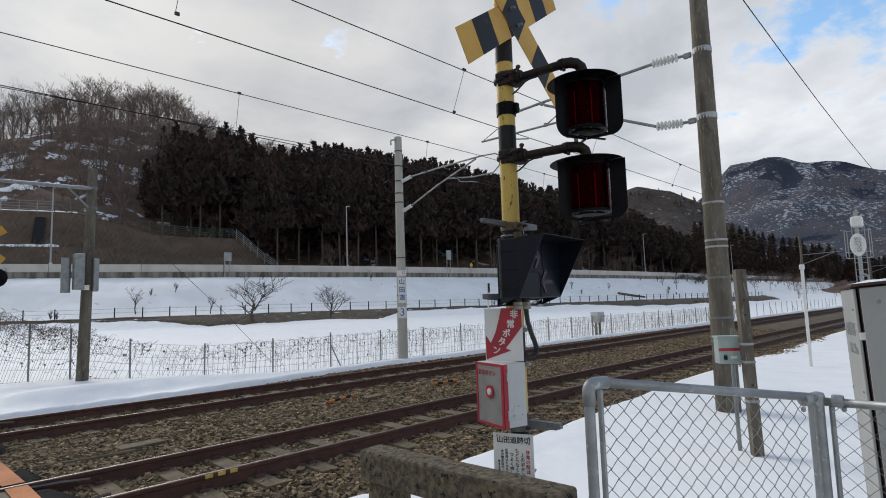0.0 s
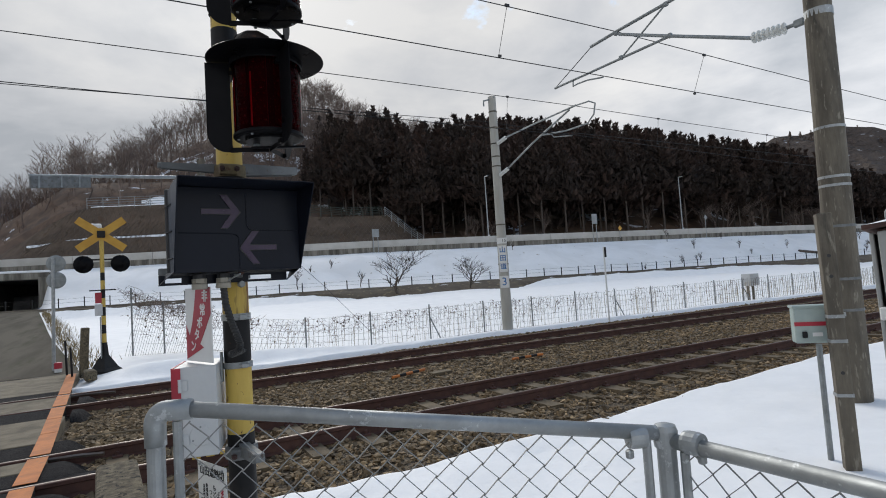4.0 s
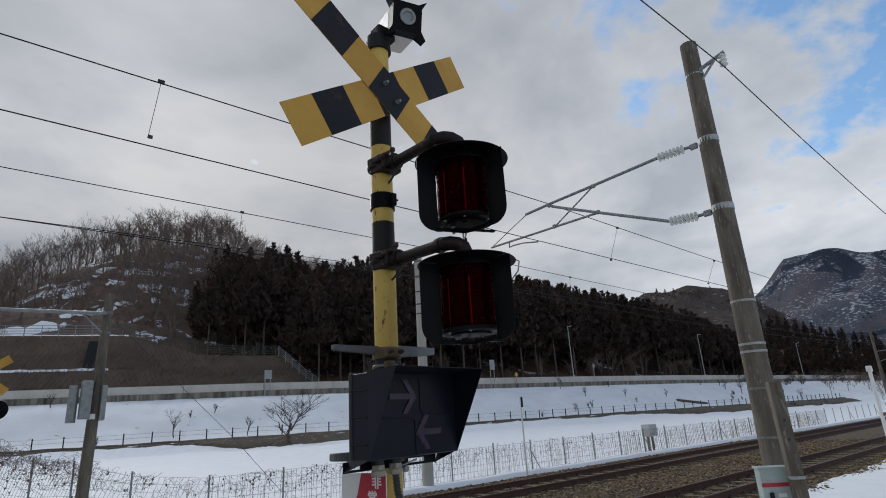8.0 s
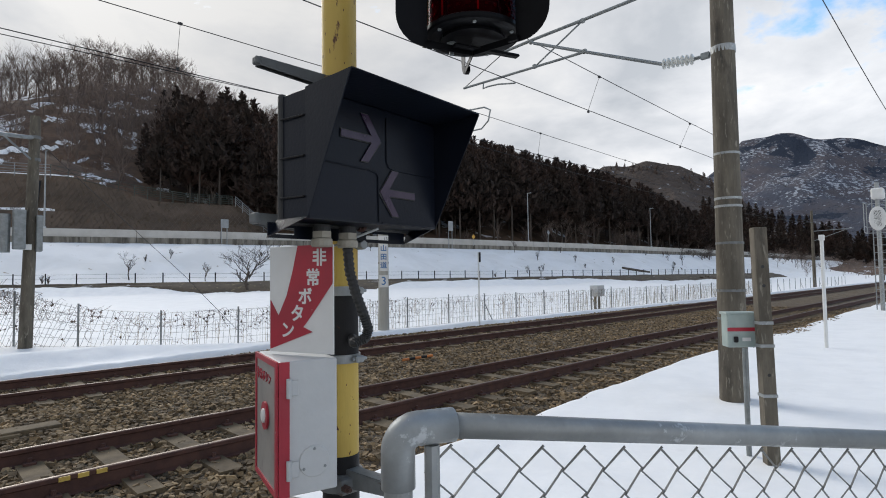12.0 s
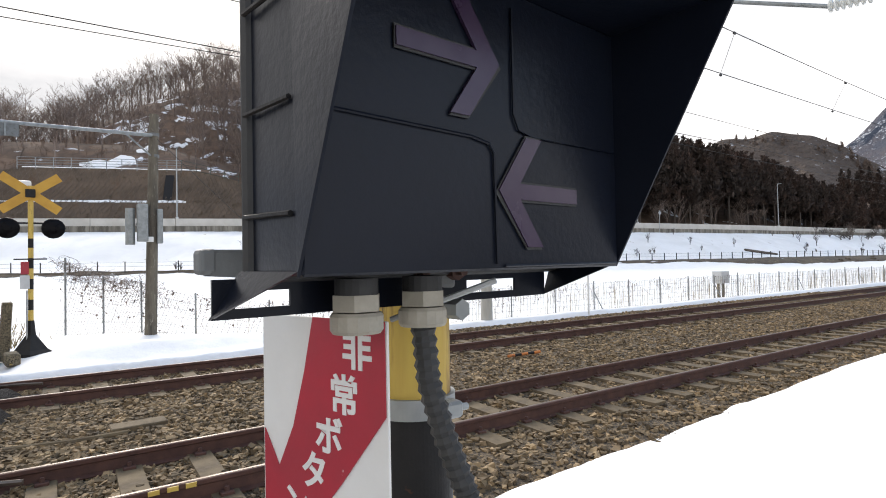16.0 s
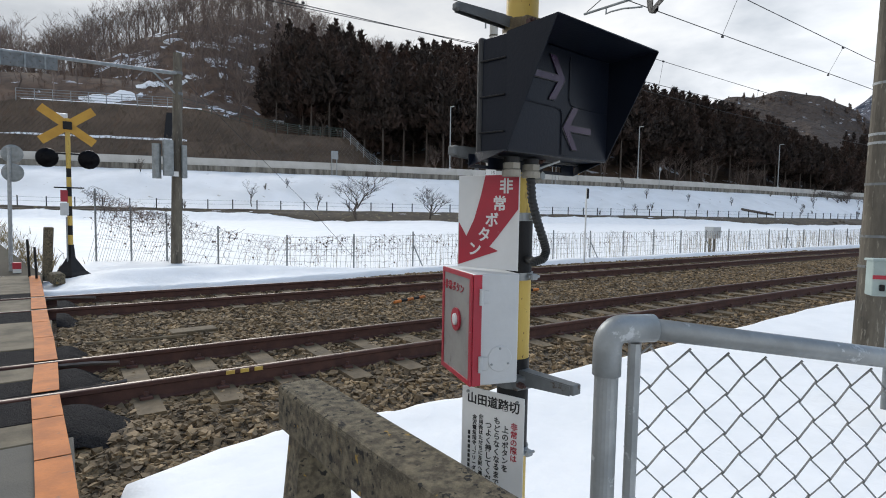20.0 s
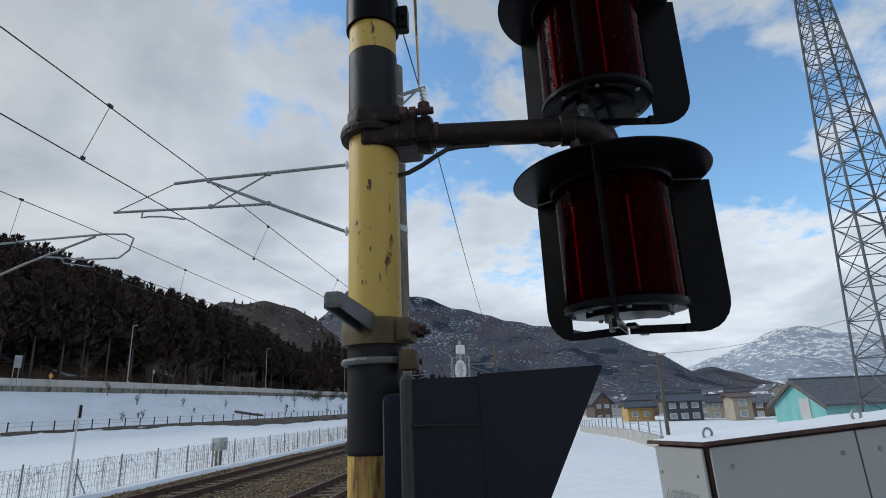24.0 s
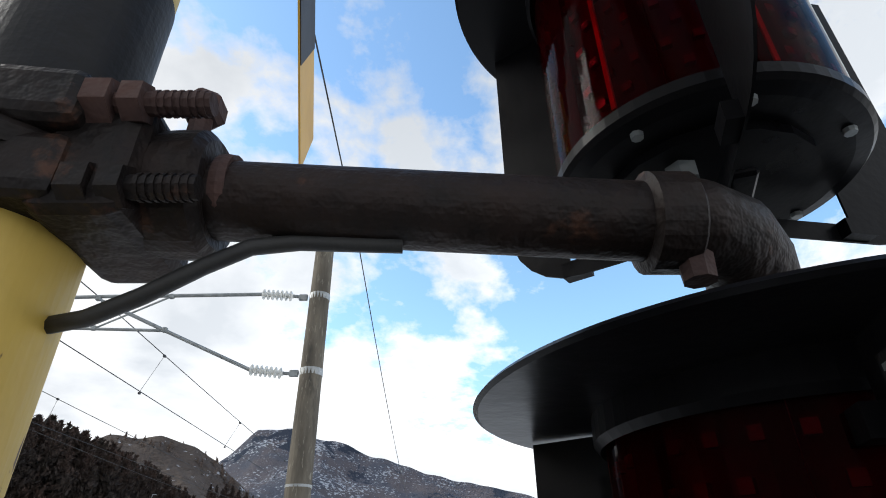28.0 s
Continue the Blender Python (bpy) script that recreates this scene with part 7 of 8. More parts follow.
class Tris:
    """Collects triangles."""

    def __init__(self):
        self.v, self.f, self.n = [], [], 0

    def add(self, v, f):
        self.v.append(np.asarray(v, float))
        self.f.append(np.asarray(f, int) + self.n)
        self.n += len(v)

    def stick(self, a, b, ra, rb, k=3):
        a, b = Vector(a), Vector(b)
        d = (b - a).normalized()
        s = d.orthogonal().normalized()
        u = d.cross(s)
        v, f = [], []
        for i in range(k):
            w = math.cos(2 * math.pi * i / k) * s + math.sin(2 * math.pi * i / k) * u
            v += [a + ra * w, b + rb * w]
        for i in range(k):
            j = (i + 1) % k
            f += [(2 * i, 2 * j, 2 * j + 1), (2 * i, 2 * j + 1, 2 * i + 1)]
        self.add(v, f)

    def arrays(self):
        return np.vstack(self.v), np.vstack(self.f)


def conifer(seed, h, whorls, sprays, low=(0.12, 0.34)):
    """Trunk and crown of one cedar: close whorls of short boughs, each hung with upright tufts."""
    r = random.Random(seed)
    tk, cr = Tris(), Tris()
    lean = (r.uniform(-.25, .25), r.uniform(-.25, .25))
    tk.stick((0, 0, -1), (lean[0], lean[1], h * 0.97), 0.19, 0.02, 5)
    base = r.uniform(*low)
    full = r.uniform(0.20, 0.26)
    for w in range(whorls):
        u = w / (whorls - 1)
        z = h * (base + (1 - base) * u)
        R = h * full * (1 - u) ** 0.72 * (0.62 + 0.38 * min(1, u * 4)) * r.uniform(.82, 1.15) + 0.30
        for b in range(7 if u < .8 else 5):
            a = r.uniform(0, 2 * math.pi)
            L = R * r.uniform(0.6, 1.15)
            dx, dy = math.cos(a), math.sin(a)
            if u < 0.25:
                tk.stick((lean[0] * u, lean[1] * u, z), (dx * L * .8, dy * L * .8, z - 0.1 * L), 0.03, 0.01)
            for k in range(sprays):
                q = (k + r.uniform(.4, 1)) / sprays
                c = np.array((dx * L * q + lean[0] * u, dy * L * q + lean[1] * u, z + 0.22 * L * q - 0.26 * L * q * q + r.uniform(-.3, .3)))
                s = (0.36 + 0.30 * (1 - u)) * r.uniform(.7, 1.35) * 6.1 / (sprays + 1)
                for _ in range(2):
                    e1 = np.array((r.uniform(-.7, .7) + dx * .5, r.uniform(-.7, .7) + dy * .5, r.uniform(.2, 1.0)))
                    e2 = np.array((r.uniform(-1, 1), r.uniform(-1, 1), r.uniform(-.5, .5)))
                    e1, e2 = e1 / np.linalg.norm(e1) * s, e2 / np.linalg.norm(e2) * s * .62
                    cr.add([c - e1 * .6, c + e2 * .6, c + e1, c - e2 * .55], [(0, 1, 2), (0, 2, 3)])
    return tk.arrays(), cr.arrays()


def bare_tree(seed, h, twigs=1.0, spread=0.55, low=False, fat=0.0, lite=False):
    """A leafless tree: forking limbs that end in fans of fine twigs."""
    r = random.Random(seed)
    t = Tris()

    def limb(p, d, L, rad, lvl):
        p2 = p + d * L
        bend = Vector((r.uniform(-.12, .12), r.uniform(-.12, .12), 0)) * L
        m = (p + p2) / 2 + bend
        k = 5 if lvl == 0 else 3
        if lite and lvl == 3:
            w = d.orthogonal().normalized() * rad
            t.add([p - w, p + w, p2 + w * .5, p2 - w * .5], [(0, 1, 2), (0, 2, 3)])
        elif lite and lvl == 2:
            t.stick(p, p2, rad, rad * .55, k)
        else:
            t.stick(p, m, rad, rad * .8, k), t.stick(m, p2, rad * .8, rad * .55, k)
        if lvl == 3:
            for _ in range(int(4 * twigs)):
                q = r.uniform(.2, 1)
                e = (d + Vector((r.uniform(-.8, .8), r.uniform(-.8, .8), r.uniform(-.3, .8)))).normalized() * L * r.uniform(.5, .9)
                s = p.lerp(p2, q)
                w = e.orthogonal().normalized() * max(rad * .45, h * .0014, fat)
                t.add([s - w, s + w, s + e], [(0, 1, 2)])
            return
        n = (7 if low else 5, 4, 4)[lvl]
        for i in range(n):
            q = (r.uniform(.3, 1) if low else r.uniform(.45, 1)) if lvl == 0 else r.uniform(.3, 1)
            a = 2 * math.pi * (i + r.uniform(0, .7)) / n
            nd = (d * r.uniform(.6, 1) + spread * Vector((math.cos(a), math.sin(a), r.uniform(0, .5)))).normalized()
            limb(p.lerp(p2, q), nd, L * (r.uniform(.8, 1.2) if low and lvl == 0 else r.uniform(.45, .68)), max(rad * .5 * (1.15 - .4 * q), h * .0018, fat), lvl + 1)

    limb(Vector((0, 0, -.3)), Vector((r.uniform(-.1, .1), r.uniform(-.1, .1), 1)).normalized(), h * (.34 if low else .5), h * .012 + .03, 0)
    v, f = t.arrays()
    v[:, 2] *= h / v[:, 2].max()
    if low:
        v[:, :2] *= 0.46 * h / np.percentile(np.abs(v[:, :2]), 98)
    return v, f


def scatter(name, variants, places, mat, label, category):
    vs, fs, n = [], [], 0
    for x, y, z, s, a, k in places:
        v, f = variants[k]
        c, sn = math.cos(a), math.sin(a)
        w = np.empty_like(v)
        w[:, 0], w[:, 1], w[:, 2] = x + s * (c * v[:, 0] - sn * v[:, 1]), y + s * (sn * v[:, 0] + c * v[:, 1]), z + s * v[:, 2]
        vs.append(w), fs.append(f + n)
        n += len(v)
    return tagged(new(name, mesh_np(name, np.vstack(vs), np.vstack(fs), mat)), label, category, kind="stuff")


rw = random.Random(31)
near_types = [conifer(100 + i, 14.5, 24, 5, (0.26, 0.46)) for i in range(5)]
far_types = [conifer(200 + i, 14.5, 20, 3) for i in range(5)]
TOP_AZ = [15, 19.4, 26, 33, 43, 49, 55, 59.5, 63, 66, 69.5, 71.5, 73, 75]
TOP_EL = [3.0, 5.0, 8.9, 11.4, 14.5, 15.6, 16.6, 16.6, 16.5, 18.0, 17.6, 16.4, 13.5, 11.5]
edge, back = [], []
for j in range(14):
    az = 18.8
    while az < (73.2 if j < 4 else 72.0 if j < 7 else 68.0) + 0.7 * (j % 3):
        a = radians(az)
        w = float(np.interp(a, AZ_TAB, WD_TAB))
        d = w + (15.0 if az < 56 else 19.0 if az < 66 else 24.0) + j * (5.0 + 0.016 * w) + rw.uniform(-2.2, 2.2)
        x, y = O.x + math.cos(a) * d, O.y + math.sin(a) * d
        gap = (65.7 < az < 66.3 and j < 3) or (az > 57 and d - w > 62)
        if not gap and not (x < 37 and y - wall_y(x) < 24) and d - w < 110:
            z = hill_z(x, y) - .2
            fit_h = (O.z + d * math.tan(radians(float(np.interp(az, TOP_AZ, TOP_EL)))) - z) / 14.5
            p = (x, y, z, min(max(fit_h, .72), 1.28) * rw.uniform(.80, 1.02), rw.uniform(0, 6.28), rw.randrange(5))
            (edge if j == 0 and az > 22 else back).append(p)
        az += math.degrees((2.9 + (.3 if j > 3 else 0)) / d) * rw.uniform(.75, 1.3) * (1.0 if az > 25 else .8)
trees = []
for k in range(5):
    t = thing("conifer", (0, 0, 0), "dark cedar with drooping boughs at the wood's edge", "conifer tree", "cedars at the wood's edge")
    for nm, (v, f), mt in (("trunk", near_types[k][0], BARK), ("crown", near_types[k][1], CONIFER)):
        o = new(nm, mesh_np(nm, v, f, mt))
        o.parent = t
        tagged(o)
    trees.append(t)
used = set()
for x, y, z, s, a, k in edge:
    m = Matrix.Translation((x, y, z)) @ Matrix.Rotation(a, 4, "Z")
    if k in used:
        t = copy_thing(trees[k], m)
    else:
        used.add(k)
        t = trees[k]
        t.matrix_basis = m
    t.scale = (s, s, s)
scatter("cedar_wood_trunks", [t[0] for t in far_types], back, BARK, "trunks of the dense dark cedar wood", "wood")
scatter("cedar_wood_crowns", [t[1] for t in far_types], back, CONIFER, "dense dark cedar wood on the hillside", "wood")

bare_types = [bare_tree(300 + i, 10.5, 1.5, lite=True) for i in range(6)]
bush_types = [bare_tree(340 + i, 10.5, .8, .8, lite=True) for i in range(6)]
places = []
for j in range(26):
    az = 56.0 if j > 8 else 68.0
    while az < 104:
        a = radians(az)
        w = float(np.interp(a, AZ_TAB, WD_TAB))
        d = w + 26 + j * 3.4 + rw.uniform(-3, 3)
        x, y = O.x + math.cos(a) * d, O.y + math.sin(a) * d
        if rw.random() < (.95 if j > 7 or (az < 80 and j > 2) else .55 if az > 88 else .38) and not (x < 37 and y - wall_y(x) < 23):
            places.append((x, y, hill_z(x, y) - .2, rw.uniform(.75, 1.15) * (1.0 if j > 3 else .8), rw.uniform(0, 6.28), rw.randrange(6)))
        az += math.degrees(3.4 / d) * rw.uniform(.7, 1.4)
for i in range(26):
    a = radians(rw.uniform(18, 58))
    w = float(np.interp(a, AZ_TAB, WD_TAB))
    d = w + rw.uniform(13.2, 14.5)
    places.append((O.x + math.cos(a) * d, O.y + math.sin(a) * d, 6.1, rw.uniform(.3, .75), rw.uniform(0, 6.28), rw.randrange(6)))
brush = []
for i in range(1100):
    a = radians(rw.uniform(64, 99))
    w = float(np.interp(a, AZ_TAB, WD_TAB))
    d = w + rw.uniform(22, 70)
    x, y = O.x + math.cos(a) * d, O.y + math.sin(a) * d
    if not (x < 37 and y - wall_y(x) < 21.5):
        brush.append((x, y, hill_z(x, y) - .2, rw.uniform(.07, .24), rw.uniform(0, 6.28), rw.randrange(6)))
scatter("hill_brush", bush_types, brush, BRUSH, "reddish-brown leafless brush on the hillside", "brush")
bare_wood_places, places = places, []
# dry brush hanging over the faced slope
over = []
for i in range(1300):
    x, o = rw.uniform(-14, 38), rw.uniform(.3, 6.0)
    T = terrace_z(x)
    mid = min(10.3, 6 + (T - 6) * .5)
    z = 5.8 + (mid - 5.8) * o / 3 if o < 3 else mid + (T - mid) * max(0, o - 3.8) / 2.4
    if T > 7:
        over.append((x + .4 * o, wall_y(x) + 12 + o, z - .1, rw.uniform(.03, .085), rw.uniform(0, 6.28), rw.randrange(6)))
scatter("slope_brush", bush_types, over, SLOPE_BRUSH, "low dry brush over the faced slope", "brush")
scatter("bare_wood", bare_types, bare_wood_places, TWIG, "leafless grey-brown broadleaf wood on the crest", "wood")
# ridge line of the bare ridge farther off
places = []
for i in range(150):
    az = rw.uniform(15.5, 31)
    a = radians(az)
    q = rw.random() ** .5
    el = float(np.interp(az, [14, 17, 19.7, 21.9, 23.4, 24.9, 26.2, 27.5, 29, 31, 34], [4, 6.8, 9.2, 10.3, 10.6, 10.9, 10.8, 10.9, 10.6, 9.6, 8]))
    d = 420 - 20 * (1 - q)
    places.append((O.x + math.cos(a) * d, O.y + math.sin(a) * d, d * math.tan(radians(el)) * (1 - .09 * (1 - q)) - 6.0, rw.uniform(.35, .62), rw.uniform(0, 6.28), rw.randrange(5)))
scatter("ridge_trees", [far_types[k][1] if k < 2 else bare_types[k] for k in range(5)], places, TWIG, "scattered trees along the far ridge", "wood")

# cedar wood on the low spur farther along the valley, shrubs along its foot
def spur_z(az, d):
    """Ground of the spur: its trees' tops stand at the given angles from the crossing."""
    el = float(np.interp(az, [2, 4, 9, 13, 17, 21], [1.0, 2.0, 3.7, 5.2, 6.8, 7.4]))
    q = min(1.0, max(0.0, (d - 205) / 125))
    return 2.4 + max(0.0, O.z + d * math.tan(radians(el)) - 11.5 - 2.4) * (0.5 * q + 0.5 * sm(0, 1, q)) - 8 * sm(330, 380, d)


vs, fs = [], []
for i in range(40):
    az = 1.0 + 21 * i / 39
    for j in range(12):
        d = 195 + 170 * j / 11
        x, y = O.x + math.cos(radians(az)) * d, O.y + math.sin(radians(az)) * d
        vs.append((x, y, spur_z(az, d) if j else -1.0))
        if i and j:
            a = i * 12 + j
            fs.append((a - 13, a - 1, a, a - 12))
raw("wooded_spur", vs, fs, HILL, "low spur of leaf litter and thin snow under cedars", "hill", "structure", True)
places, low = [], []
for j in range(8):
    az = 3.0
    while az < 20.5:
        d = 214 + 16 * j + rw.uniform(-5, 5)
        if rw.random() < (.9 if az > 11 or j > 2 else .55):
            x, y = O.x + math.cos(radians(az)) * d, O.y + math.sin(radians(az)) * d
            places.append((x, y, spur_z(az, d) - .3, rw.uniform(.6, .92), rw.uniform(0, 6.28), rw.randrange(5)))
        az += math.degrees(3.6 / d) * rw.uniform(.7, 1.4)
scatter("spur_wood", [t[1] for t in far_types], places, CONIFER, "dark cedar wood on the low spur", "wood")
for i in range(130):
    az = rw.uniform(2.5, 20)
    d = rw.uniform(172, 210) - 40 * (rw.random() < .12)
    x, y = O.x + math.cos(radians(az)) * d, O.y + math.sin(radians(az)) * d
    low.append((x, y, max(ground_z(x, y), spur_z(az, d) if d > 200 else -9) - .2, rw.uniform(.16, .42), rw.uniform(0, 6.28), rw.randrange(6)))
scatter("spur_shrubs", bush_types, low, TWIG, "leafless grey-brown shrubs along the foot of the spur", "shrubs")

# faced slope
FACED = material("faced_slope", (0.135, 0.095, 0.066), (0.085, 0.062, 0.044), 0.35, 4, 0.95, bump=0.5, bump_fine=False, spots=(0.10, 0.06, 0.035), spot=(0.58, 0.68), spot_scale=0.5)
GREEN_RAIL = material("dull_green_rail", (0.05, 0.075, 0.062), (0.075, 0.07, 0.055), 2, 20, 0.6, bump=0.05)
xs = [-22 + 2 * i for i in range(32)]
vs, fs = [], []
prof_n = 7
for i, x in enumerate(xs):
    T = terrace_z(x)
    mid = min(10.3, 6 + (T - 6) * .5)
    y0 = wall_y(x) + 12.0
    for o, z in ((0, 5.8), (3.0, mid), (3.8, mid + .05), (6.2, T), (8.4, T), (9.0, T + .3), (12.0, T - 1.0)):
        vs.append((x + .4 * o, y0 + o, z))
    if i:
        for j in range(prof_n - 1):
            a = i * prof_n + j
            fs.append((a - prof_n, a, a + 1, a - prof_n + 1))
raw("faced_slope", vs, fs, FACED, "brown slope faced with a concrete lattice", "slope", "structure")
tr = Tris()
for i in range(90):
    for sgn in (-1, 1):
        x = -14 + i * 0.6
        for q in range(4):
            pts = []
            for u in (q / 4, (q + 1) / 4):
                xx = x + sgn * 4.5 * (u - .5)
                T = terrace_z(xx)
                mid = min(10.3, 6 + (T - 6) * .5)
                o, z = (3.0 * u * 2, 5.8 + (mid - 5.8) * u * 2) if u <= .5 else (3.8 + 2.4 * (u - .5) * 2, mid + (T - mid) * (u - .5) * 2)
                pts.append((xx + .4 * o, wall_y(xx) + 12.0 + o, z + .02))
            if terrace_z(x) > 8:
                tr.stick(pts[0], pts[1], .028, .028, 3)
v, f = tr.arrays()
LATTICE = material("slope_lattice", (0.16, 0.125, 0.095), (0.105, 0.082, 0.062), 2, 10, 0.95)
tagged(new("slope_lattice", mesh_np("slope_lattice", v, f, LATTICE)), "weathered concrete lattice ribs on the slope", "lattice", kind="stuff")


def snow_strip(name, x0, x1, off, zf, w, label, n=30, h=.22):
    vs, fs = [], []
    for i in range(n):
        x = x0 + (x1 - x0) * i / (n - 1)
        k = w * (.75 + .5 * abs(nz3(x, 3, .35)))
        y = wall_y(x) + 12 + off
        hh = h * (.6 + .6 * abs(nz3(x, 8, .5)))
        vs += [(x + .4 * off, y - k * .5, zf(x) - .05), (x + .4 * off, y - k * .3, zf(x) + hh), (x + .4 * off, y + k * .5, zf(x) + hh), (x + .4 * off, y + k * .6, zf(x) - .05)]
        if i:
            for j in range(3):
                a = 4 * i + j
                fs.append((a - 4, a, a + 1, a - 3))
    return raw(name, vs, fs, SNOW, label, "snow", "structure", True)


snow_strip("snow_on_ledge", -14, 12, 3.5, lambda x: 10.3 - .7 * sm(-6, -14, x), 1.3, "line of snow left on the slope's ledge", h=.42)
snow_strip("snow_on_walkway", -8, 13, 7.3, lambda x: terrace_z(x), 2.6, "snow lying on the walkway", h=.3)
for i, (x, o, L, k) in enumerate([(5.0, 13.5, 9, 4.2), (11, 19, 4, 1.5), (-1, 24, 4, 1.3), (8, 29, 5, 1.5), (15, 24, 3, 1.0), (17, 33, 4, 1.4)]):
    vs, fs = [], []
    for q in range(11):
        for r_ in range(5):
            xx, yy = x + L * (q / 10 - .5), wall_y(x) + 12 + o + k * (r_ / 4 - .5) + 1.2 * nz3(x + q, o, .45)
            ed = min(q, 10 - q) / 3 if 0 < r_ < 4 else 0
            vs.append((xx, yy, hill_z(xx, yy) + min(1, ed) * .35 - .12))
            if q and r_:
                a = q * 5 + r_
                fs.append((a - 6, a - 1, a, a - 5))
    raw("snow_patch", vs, fs, SNOW, "patch of old snow on the hillside", "snow", "structure", True)


def hill_spot(az, el):
    """The first place on the hillside met at a given angle over the crossing."""
    w = float(np.interp(radians(az), AZ_TAB, WD_TAB))
    for k in range(160):
        d = w + 20 + .6 * k
        x, y = O.x + math.cos(radians(az)) * d, O.y + math.sin(radians(az)) * d
        if hill_z(x, y) - O.z >= d * math.tan(radians(el)):
            return x, y
    return None


# thin snow under the bare trees: ragged patches that follow the slope
PATCHY = material("old_hill_snow", (0.80, 0.80, 0.80), (0.70, 0.70, 0.70), 0.6, 4, 0.85, bump=0.4, bump_fine=False, spots=(0.16, 0.11, 0.075), spot=(0.52, 0.56), spot_scale=0.8, dist=0.8)
rp_ = random.Random(64)
for i in range(46):
    az, el = (rp_.uniform(73.5, 86), rp_.uniform(11.5, 16.4)) if i < 34 else (rp_.uniform(63, 73), rp_.uniform(6.5, 12.5))
    at = hill_spot(az, el)
    if at is None or (at[0] < 37 and at[1] - wall_y(at[0]) < 22):
        continue
    L, k = rp_.uniform(2.2, 6.5), rp_.uniform(1.2, 4.2)
    vs, fs = [], []
    for q in range(13):
        for r_ in range(7):
            edge_ = .5 + .5 * noise.noise(Vector((q * .7, r_ * .9, i * 3.1)))
            xx = at[0] + L * (q / 12 - .5) + .5 * noise.noise(Vector((q, r_, i)))
            yy = at[1] + k * (r_ / 6 - .5) + 1.1 * noise.noise(Vector((q * .45, 0, i * 1.7)))
            rim = min(q, 12 - q, r_ * 1.6, (6 - r_) * 1.6) / 3
            vs.append((xx, yy, hill_z(xx, yy) - .22 + .34 * min(1, rim) * (.35 + edge_)))
            if q and r_:
                a = q * 7 + r_
                fs.append((a - 8, a - 1, a, a - 7))
    raw("snow_patch", vs, fs, PATCHY, "ragged patch of thin snow under bare trees", "snow", "structure", True)


def rail_fence(name, pts, h, rails, mat, label, step=1.8, post_r=.05, rail_r=.035, group=""):
    """Posts with level rails along a run of points."""
    ob = thing(name, pts[0], label, "railing", group)
    for a, b in zip(pts, pts[1:]):
        a, b = Vector(a), Vector(b)
        n = max(1, round((b - a).length / step))
        for i in range(n + 1):
            p = a.lerp(b, i / n)
            bm = B()
            cyl(bm, p + Vector((0, 0, -.3)), p + Vector((0, 0, h)), post_r, seg=5)
            part("post", bm, mat, ob)
        for k in range(rails):
            z = Vector((0, 0, h * (1 - .8 * k / max(1, rails - 1)) if rails > 1 else h))
            bm = B()
            cyl(bm, a + z, b + z, rail_r, seg=4)
            part("rail", bm, mat, ob)
    return ob


def tp(x, off, dz=0.0):
    return (x + .4 * off, wall_y(x) + 12 + off, terrace_z(x) + dz)


rail_fence("walkway_railing", [tp(-8, 6.1), tp(2, 6.1), tp(11, 6.1)], 1.35, 4, GALV, "grey steel railing along the snowy walkway", 2.0)
rail_fence("stair_railing", [tp(11, 6.1, .1), tp(20, 6.1, .1)], 1.3, 3, GREEN_RAIL, "dull railing down the slope's steps", 1.8)
rail_fence("terrace_railing", [tp(20, 6.1), tp(26, 6.1), tp(32.2, 6.1)], 1.35, 5, GREEN_RAIL, "dull green and brown railing along the terrace", 1.7, .06, .05)
rail_fence("end_railing", [tp(32.6, 5.6, .1), tp(36.4, 3.4, -1.0), tp(38, 1.0, -.2)], 1.2, 4, GALV, "grey steel railing beside steps to the road", 1.6)
bm = B()
prism(bm, [(0, 0), (1.1, 0), (1.1, 5.2), (0, 5.2)], .3, basis((10.6, wall_y(10) + 15.6, 9.9), (1, -.35, 0), (0, -.9, .45)))
solo("drain_chute", bm, BLACK, (11, wall_y(10) + 15.6, 9.9), "dark drain chute down the faced slope", "drain", kind="structure")


# ---- lamps and signs on the raised road ----
def street_lamp(x, lab):
    y = wall_y(x) + .75
    ob = thing("street_lamp", (x, y, 6.1), lab, "street lamp", "lamps along the raised road")
    bm = B()
    cyl(bm, (x, y, 6.0), (x, y, 15.0), .10, .06, 8)
    part("pole", bm, GALV, ob)
    bm = B()
    box(bm, (x, y - .1, 6.75), (.3, .14, .9), None, .02)
    part("base_box", bm, GREY_BOX, ob)
    bm = B()
    box(bm, (x, y - .35, 15.02), (.16, .8, .12), None, .04)
    part("lamp_head", bm, GALV, ob)


for x in (10.2, 41.4, 73.5, 111.0, 160.0):
    street_lamp(x, "slender grey street lamp behind the parapet")


def road_sign(x, top, w, h, shape, mat, lab, posts=2, z0=4.8, face=-1, pm=None):
    y = wall_y(x) - .25
    ob = thing("road_sign", (x, y, z0), lab, "road sign")
    for i in range(posts):
        px = x + (i - (posts - 1) / 2) * w * .7
        bm = B()
        cyl(bm, (px, y, z0), (px, y, top), .05, seg=6)
        part("post", bm, pm or GALV, ob)
    bm = B()
    c = (x, y - .09, top - h / 2)
    if shape == "diamond":
        box(bm, c, (w * .72, .05, h * .72), Matrix.Rotation(radians(45), 4, "Y"), .008)
    else:
        box(bm, c, (w, .05, h), None, .01)
    part("board", bm, mat, ob)


SIGN_BACK = material("sign_back", (0.22, 0.23, 0.23), (0.30, 0.31, 0.31), 1, 9, 0.5, metal=.3)
road_sign(56.8, 9.5, 1.0, 1.4, "rect", SIGN_BACK, "grey-backed sign on two posts by the parapet")
